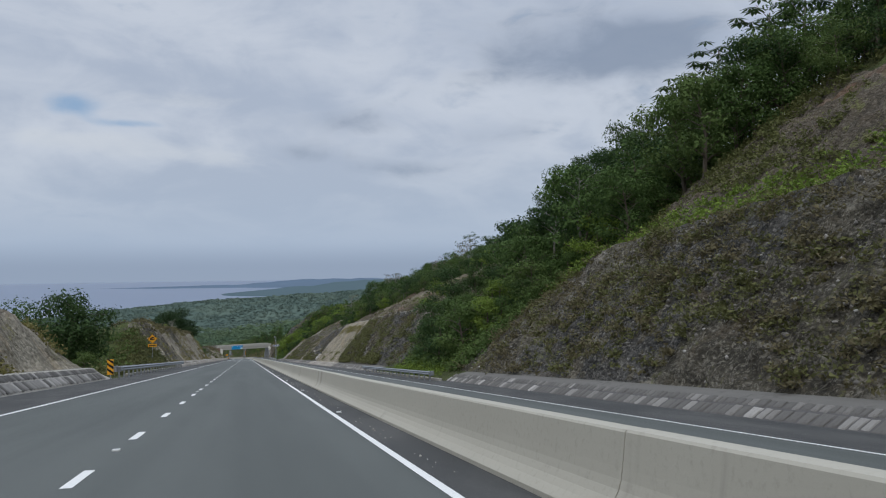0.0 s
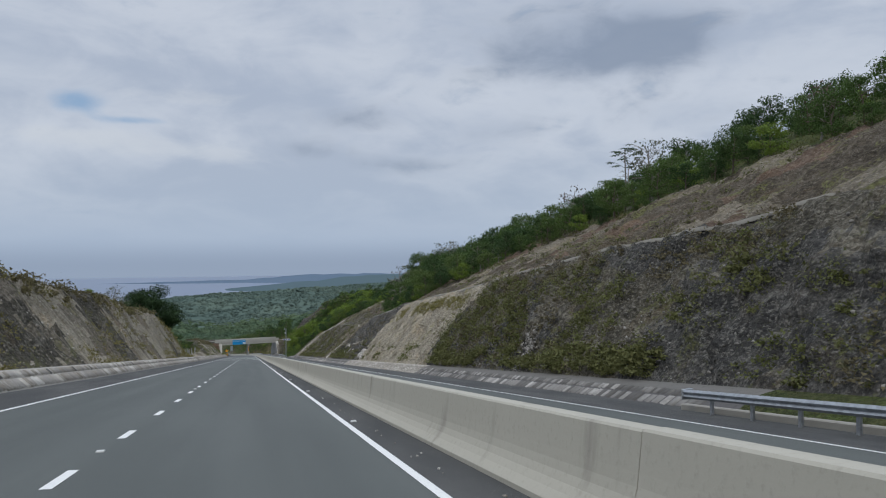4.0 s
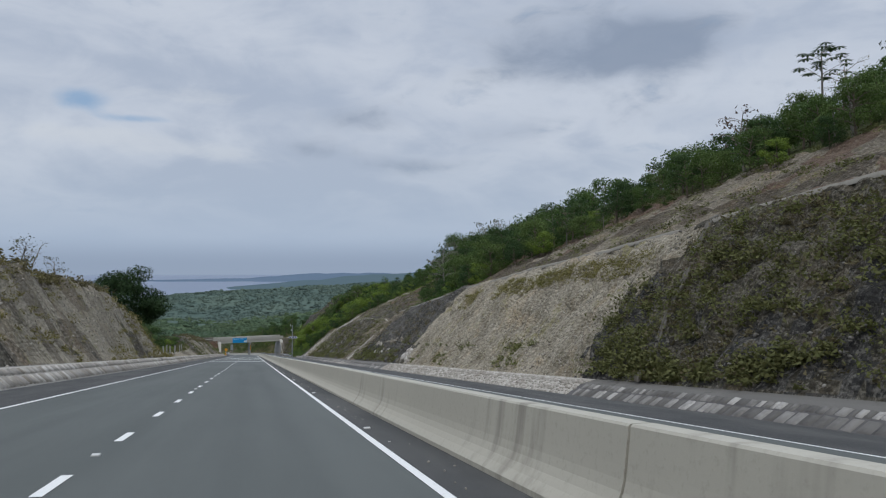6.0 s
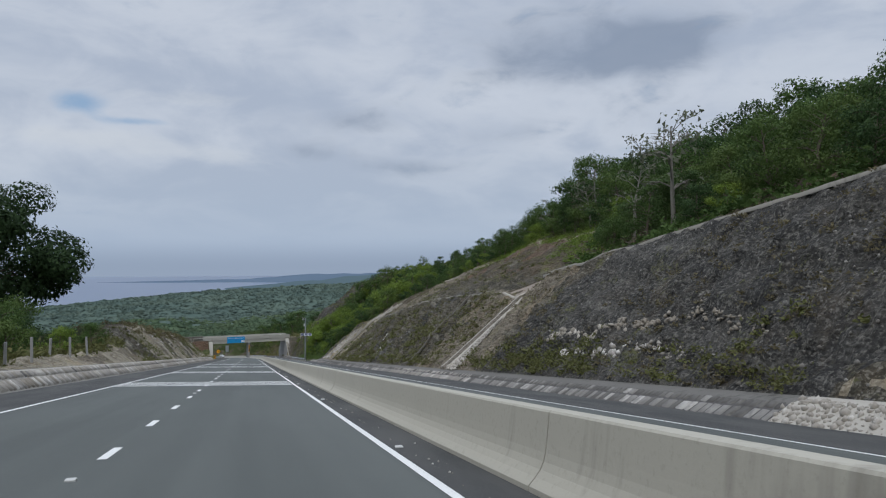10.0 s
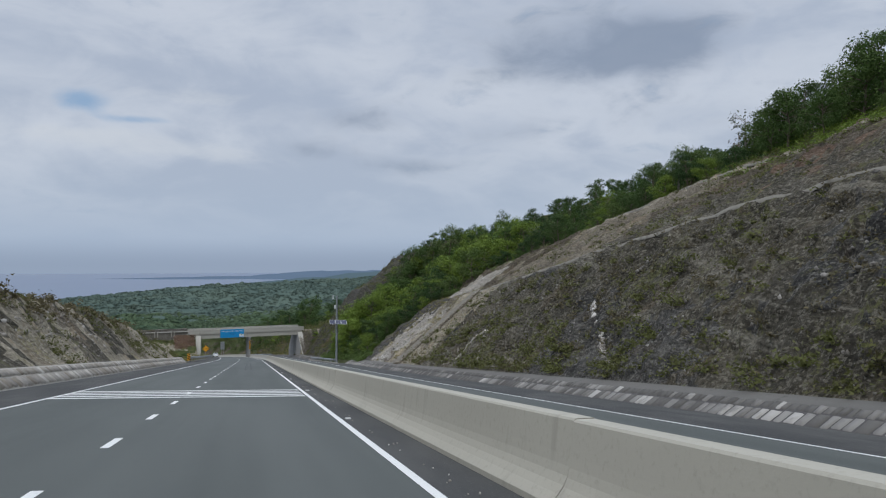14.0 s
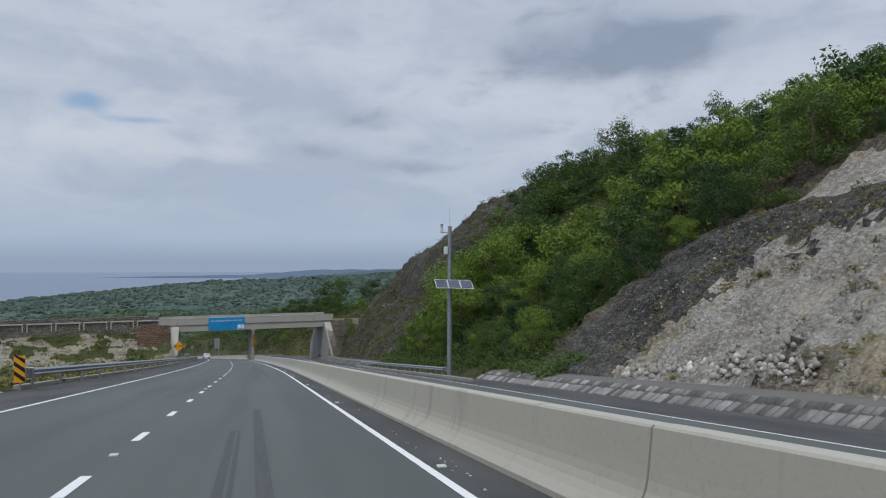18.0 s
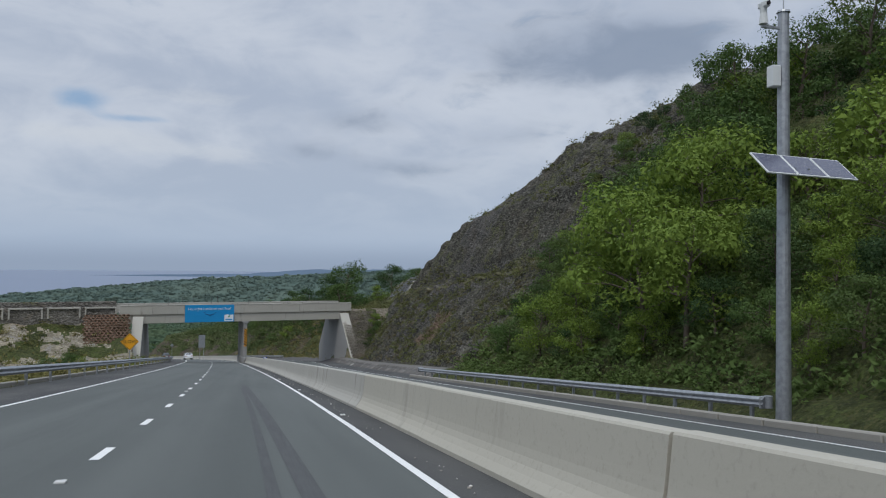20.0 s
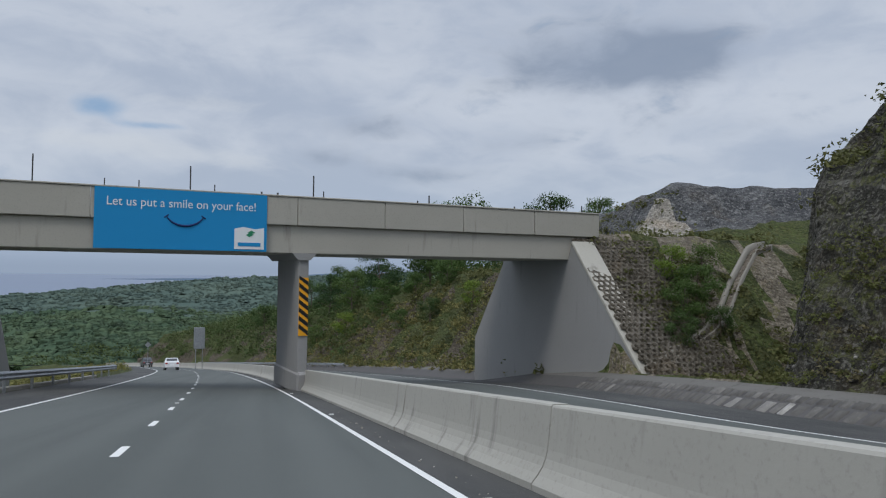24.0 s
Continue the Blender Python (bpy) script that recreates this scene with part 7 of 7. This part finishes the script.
rubble("pale_rubble", line_points(320, [(324.2, 0.01), (321.9, 0.14), (320.4, 0.235), (318.4, 0.295)], 0.12, 5), 0.09, RUBBLE, 5, "pale broken vein in the dark rock")
rubble("pale_rubble", line_points(150, [(318.0, 0.29), (316.7, 0.17), (315.3, 0.11), (314.1, 0.065)], 0.14, 17), 0.075, RUBBLE, 17, "pale broken vein in the dark rock")
rubble("pale_rubble", line_points(120, [(192.6, 0.0), (194.4, 0.06), (195.6, 0.13), (196.6, 0.05)], 0.5, 6), 0.3, RUBBLE, 6, "white boulders at the foot of the tan slope")
sh, wd = np.meshgrid(np.linspace(0, 0.68, 26), np.linspace(0, 1, 12), indexing="ij")
fan_w = np.interp(sh, [0, 0.4, 0.52, 0.68], [2.4, 2.9, 1.9, 0.15])
fu, fy = 16.9 + 9.2 * sh, 244.55 + 2.8 * sh - wd * fan_w
tagged(grid_mesh("pitching_bed", fu, fy, right_h(fu, fy, False) + 0.13 - SLOPE * fy, MORTAR), "pale mortar bed of the stone pitching", "pitching", kind="structure")
pr = np.random.RandomState(7)
sh, wd = (a.ravel() for a in np.meshgrid(np.arange(0.0, 0.66, 0.024), np.arange(0.1, 2.9, 0.25)))
sh, wd = sh + pr.uniform(-0.007, 0.007, len(sh)), wd + pr.uniform(-0.07, 0.07, len(wd))
ok = wd < np.interp(sh, [0, 0.4, 0.52, 0.68], [2.4, 2.9, 1.9, 0.15]) + 0.15
fu, fy = 16.9 + 9.2 * sh[ok], 244.5 + 2.8 * sh[ok] - wd[ok]
rubble("chute_pitching", np.stack([fu, fy, right_h(fu, fy, False) + 0.13 - SLOPE * fy - 0.02], -1), 0.108, RUBBLE_PITCH, 7, "pale stone pitching beside the concrete chute")
sh, wd = np.meshgrid(np.linspace(0.05, 1.0, 26), np.linspace(0, 1, 8), indexing="ij")
fu, fy = 16.9 + 9.2 * sh, 246.55 + 2.8 * sh + wd * np.interp(sh, [0.05, 0.4, 0.8, 1.0], [0.25, 0.8, 1.5, 1.2]) * (1 + 0.25 * vnoise(sh * 9, wd * 0, 6))
tagged(grid_mesh("chute_apron", fu, fy, right_h(fu, fy, False) + 0.14 - 0.2 * ease(wd, 0.75, 1.0) + 0.05 * fbm(fu * 1.5, fy * 1.5, 2, 8) - SLOPE * fy, PALE_CURB), "pale plastered apron beside the concrete chute", "drain chute", kind="structure")
pitching(344.75, 340.05, 3, 18, "tan stone pitching beside the weathered chute", TROUGH, RUBBLE_TAN)
rubble("pale_rubble", line_points(300, [(346, 0.0), (352, 0.06), (358, 0.05), (366, 0.04)], 0.9, 8), 0.13, RUBBLE, 8, "pale rubble at the foot of the slide")
rubble("pale_rubble", line_points(420, [(349, 0.1), (347, 0.35), (345, 0.6), (344, 0.85)], 0.5, 9), 0.10, RUBBLE_TAN, 9, "pale rubble beside the concrete chute")
rubble("pale_rubble", line_points(520, [(119.0, 0.0), (120.2, 0.14), (121.6, 0.28), (122.6, 0.36)], 0.5, 10), 0.085, RUBBLE_GREY, 10, "pale stone pitching on the dark rock face")
rubble("pale_rubble", face_points(700, 428, 472, 0.0, 1.0, 311, -0.2), 0.055, RUBBLE_GREY, 11, "grey stones caught on the rock spur")
rubble("pale_rubble", face_points(220, 268, 340, 0.3, 0.9, 312, 0.2), 0.09, RUBBLE_GREY, 12, "pale stones caught on the layered rock")
rubble("pale_rubble", face_points(170, 2, 58, 0.2, 1.0, 313, 0.2), 0.09, RUBBLE_GREY, 13, "pale stones caught on the rock face")
rubble("pale_rubble", face_points(240, 255, 350, 0.1, 0.9, 314, 0.1, "left"), 0.10, RUBBLE, 14, "pale stones caught on the low bank")
rubble("loose_stones", face_points(2600, 146, 197, 0.0, 1.0, 321, -0.6), 0.050, RUBBLE_TAN, 21, "small loose stones on the tan slope")
rubble("loose_stones", face_points(1300, 0, 60, 0.0, 1.0, 323, -0.3), 0.070, RUBBLE_GREY, 23, "grey stones caught on the rock face")
rubble("loose_stones", face_points(1100, 86, 146, 0.0, 1.0, 324, -0.3), 0.060, RUBBLE_GREY, 24, "grey stones caught on the dark rock face")
rubble("loose_stones", face_points(1900, 198, 342, 0.0, 1.0, 325, -0.3), 0.060, RUBBLE_GREY, 25, "grey stones caught on the layered rock")
rubble("loose_stones", face_points(900, 330, 372, 0.0, 1.0, 326, -0.4), 0.060, RUBBLE_TAN, 26, "loose stones on the pale slide")
rubble("loose_stones", face_points(900, 100, 204, 0.0, 1.0, 327, -0.3, "left"), 0.060, RUBBLE_TAN, 27, "loose stones on the low bank")
rr_ = np.random.RandomState(33)
gy = rr_.uniform(0, 470, 600)
gu = 2.05 + np.abs(rr_.normal(size=600)) * 0.12
rubble("grit", np.stack([gu + bend(gy), gy, -SLOPE * gy + CROSS * gu + 0.004], -1), 0.014, RUBBLE, 15, "loose grit along the barrier")


def skid(u0, u1, y0, y1, w):
    yy = np.linspace(y0, y1, 30)
    uu = np.interp(yy, [y0, y1], [u0, u1])
    X = np.stack([uu - w / 2, uu + w / 2], -1) + bend(yy)[:, None]
    Y = np.repeat(yy[:, None], 2, 1)
    Z = -SLOPE * Y + CROSS * (X - bend(yy)[:, None]) + 0.0045
    grid_mesh("tyre_mark", X, Y, Z, RUBBER, parent=LINES)


def rubber():
    k = M("tyre rubber on asphalt", 0.8, 0, 0.3)
    n = k.noise(6, 4, 0.7, (3, 0.15, 1))
    return k.done(k.mix(n, (0.042, 0.044, 0.044), (0.100, 0.103, 0.102)))


RUBBER = rubber()
skid(-0.35, -0.45, 314, 345, 0.10)
skid(-0.24, -0.34, 314, 345, 0.05)
skid(0.12, -0.05, 314, 350, 0.16)
skid(0.22, 0.02, 376, 400, 0.13)
skid(0.62, 0.12, 374, 402, 0.22)


# ---- vehicles at rest on the far side of the bridge ----
def car(x, y, z, turn, body_mat, label, tall=1.45, name="car"):
    c = thing(name, pose(x, y, z, -math.degrees(math.atan(SLOPE)), 0, turn), label, "car")
    bm = bm_poly([(-2.1, 0.32), (2.1, 0.32), (2.12, 0.62), (1.9, 0.84), (1.05, 0.93), (0.45, tall - 0.02), (-1.1, tall), (-1.75, 0.98), (-2.1, 0.92)], 1.62)
    bmesh.ops.translate(bm, vec=(0, -0.81, 0), verts=bm.verts)
    for v in bm.verts:
        if v.co.z > tall - 0.1:
            v.co.y *= 0.80
    bmesh.ops.bevel(bm, geom=list(bm.edges), offset=0.05, segments=2, affect="EDGES")
    bmesh.ops.transform(bm, matrix=Matrix.Rotation(radians(90), 4, "Z"), verts=bm.verts)
    part("body", bm, body_mat, c)
    part("rear_window", bm_box(1.20, 0.03, 0.46, (0, 0, 0), 0.01, Matrix.Rotation(radians(-52), 4, "X")), GLASS, c).matrix_basis = pose(0, -1.47, (0.98 + tall) / 2 + 0.02)
    for s in (-1, 1):
        part("tail_light", bm_box(0.26, 0.05, 0.18, (s * 0.62, -2.10, 0.80), 0.015), TAIL, c)
        part("side_window", bm_box(0.03, 1.7, 0.36, (s * 0.735, -0.25, tall - 0.28), 0.008), GLASS, c)
        for yy in (-1.35, 1.35):
            w = part("tyre", bm_cyl(0.31, 0.31, 0.2, (0, 0, 0), 16, Matrix.Rotation(radians(90), 4, "Y")), BLACK, c)
            w.matrix_basis = pose(s * 0.70 - 0.1, yy, 0.31)
            part("rim", bm_cyl(0.19, 0.19, 0.21, (-0.004, 0, 0), 10, Matrix.Rotation(radians(90), 4, "Y")), GALV, w)
    part("number_plate", bm_box(0.5, 0.02, 0.12, (0, -2.12, 0.62), 0.004), BANNER_WHITE, c)
    part("bumper", bm_box(1.56, 0.12, 0.2, (0, -2.08, 0.42), 0.04), body_mat, c)
    return c


def car_paint(name, col):
    k = M(name, 0.28, 0.0, 0.5)
    n = k.noise(2.0, 3, 0.5)
    k.b.inputs["Coat Weight"].default_value = 0.6
    return k.done(k.mix(n, col, tuple(v * 0.92 for v in col)))


GLASS = car_paint("dark car glass", (0.02, 0.023, 0.028))
TAIL = car_paint("red lamp glass", (0.30, 0.015, 0.012))
y = 545.0
car(*at_road(-3.65, y), yaw_at(y), car_paint("white car paint", (0.72, 0.73, 0.74)), "white saloon car on the road beyond the bridge")
y = 590.0
car(*at_road(-3.65, y), yaw_at(y), car_paint("dark grey car paint", (0.07, 0.075, 0.08)), "dark grey estate car on the far bend", 1.68, "estate_car")


# ---- block-faced toe walls, last ----
def block_mesh(seed):
    """One rough squared stone, unit size, face up."""
    r = np.random.RandomState(seed)
    v = np.array([(-0.5, -0.5, 0), (0.5, -0.5, 0), (0.5, 0.5, 0), (-0.5, 0.5, 0), (-0.43, -0.42, 1), (0.43, -0.42, 1), (0.43, 0.42, 1), (-0.43, 0.42, 1)], float)
    v += r.uniform(-0.05, 0.05, v.shape) * np.array([1, 1, 3])
    f = np.array([(0, 1, 5, 4), (1, 2, 6, 5), (2, 3, 7, 6), (3, 0, 4, 7), (4, 5, 6, 7)])
    return v, f


TEMPL = [block_mesh(k) for k in range(8)]


def toe_wall(name, spans, side, label, named):
    """Two rows of squared stone on the sloped wall; a nearby run as single pieces, the rest joined."""
    holder = thing(name, Matrix(), label, "wall", kind="structure")
    shared = {}
    r = np.random.RandomState(len(name))
    joined, count = {}, 0
    for y0, y1, pale, share in spans:
        for row in range(2):
            yk = y0 + r.uniform(0, 0.3)
            while yk < y1:
                ln = r.uniform(0.30, 0.62) - 0.1 * row
                t = 0.31 + 0.47 * row
                if side > 0:
                    u = 15.5 + 0.95 * t
                    h = -1.42 + 0.58 * t + float(rise(yk))
                    ang = math.degrees(math.atan2(0.58, 0.95))
                    wide = (0.60, 0.40)[row]
                else:
                    u = -8.0 - 0.75 * t
                    h = CROSS * -8.0 + 0.04 + 0.70 * t
                    ang = -math.degrees(math.atan2(0.70, 0.75))
                    wide = (0.55, 0.37)[row]
                m = pose(u + float(bend(yk)), yk + ln / 2, -SLOPE * (yk + ln / 2) + h - 0.03, 0, -ang, 0) @ Matrix.Rotation(-math.atan(SLOPE), 4, "X") @ Matrix.Diagonal((wide * r.uniform(0.85, 1.0), ln * 0.90, 0.045 + r.uniform(0.0, 0.025), 1))
                k = r.randint(8)
                mat = pale[r.randint(len(pale))] if r.uniform() < share[row] else BLOCKS_DARK
                if named[0] < yk < named[1] and count < 298:
                    if (k, mat.name) not in shared:
                        o = link_mesh("stone_block", TEMPL[k][0], TEMPL[k][1], mat, parent=holder)
                        shared[(k, mat.name)] = o.data
                    else:
                        o = new("stone_block", shared[(k, mat.name)])
                        o.parent = holder
                    o.matrix_basis = m
                    count += 1
                else:
                    a = np.array(m)
                    joined.setdefault(mat.name, []).append((TEMPL[k][0] @ a[:3, :3].T + a[:3, 3], TEMPL[k][1]))
                yk += ln + 0.02
    for nm in joined:
        v, f = merge(joined[nm])
        o = link_mesh("stone_blocks", v, f, bpy.data.materials[nm], parent=holder)
        o["kind"] = "stuff"


SOME, HALF, MOST, ALL, NONE = (0.25, 0.06), (0.6, 0.2), (0.75, 0.35), (0.95, 0.6), (0.03, 0.0)
toe_wall("toe_wall", [(-4, 58, (BLOCKS_PALE,), SOME), (96, 143, (BLOCKS_PALE,), HALF), (200, 234, (BLOCKS_PALE,), HALF), (234, 266, (BLOCKS_PINK,), ALL), (266, 300, (BLOCKS_PALE,), HALF), (300, 345, (BLOCKS_PALE,), SOME), (347, 384, (BLOCKS_PALE,), MOST), (430, 482, (BLOCKS_PALE,), NONE)], 1, "low sloped toe wall of squared stained stone blocks", (8, 75))
toe_wall("toe_wall_left", [(-4, 47.5, (BLOCKS_PALE,), HALF), (99, 358, (BLOCKS_PINK, RUBBLE_PITCH, RUBBLE_TAN, RUBBLE_PITCH), (1.0, 0.97))], -1, "low sloped kerb wall of pale squared stone blocks", (10, 60))
pr = np.random.RandomState(3)
gy, gt = (a.ravel() for a in np.meshgrid(np.arange(143.6, 200.2, 0.235), np.arange(0.1, 1.45, 0.21)))
gy, gt = gy + pr.uniform(-0.09, 0.09, len(gy)) + 0.12 * (np.round(gt / 0.21) % 2), gt + pr.uniform(-0.05, 0.05, len(gt))
rubble("toe_pitching", np.stack([15.5 + 0.95 * gt, gy, -SLOPE * gy - 1.44 + 0.58 * np.minimum(gt, 1) + 0.08 * np.maximum(gt - 1, 0) + rise(gy)], -1), 0.105, RUBBLE_PITCH, 16, "pale mortared stone pitching below the tan slope")
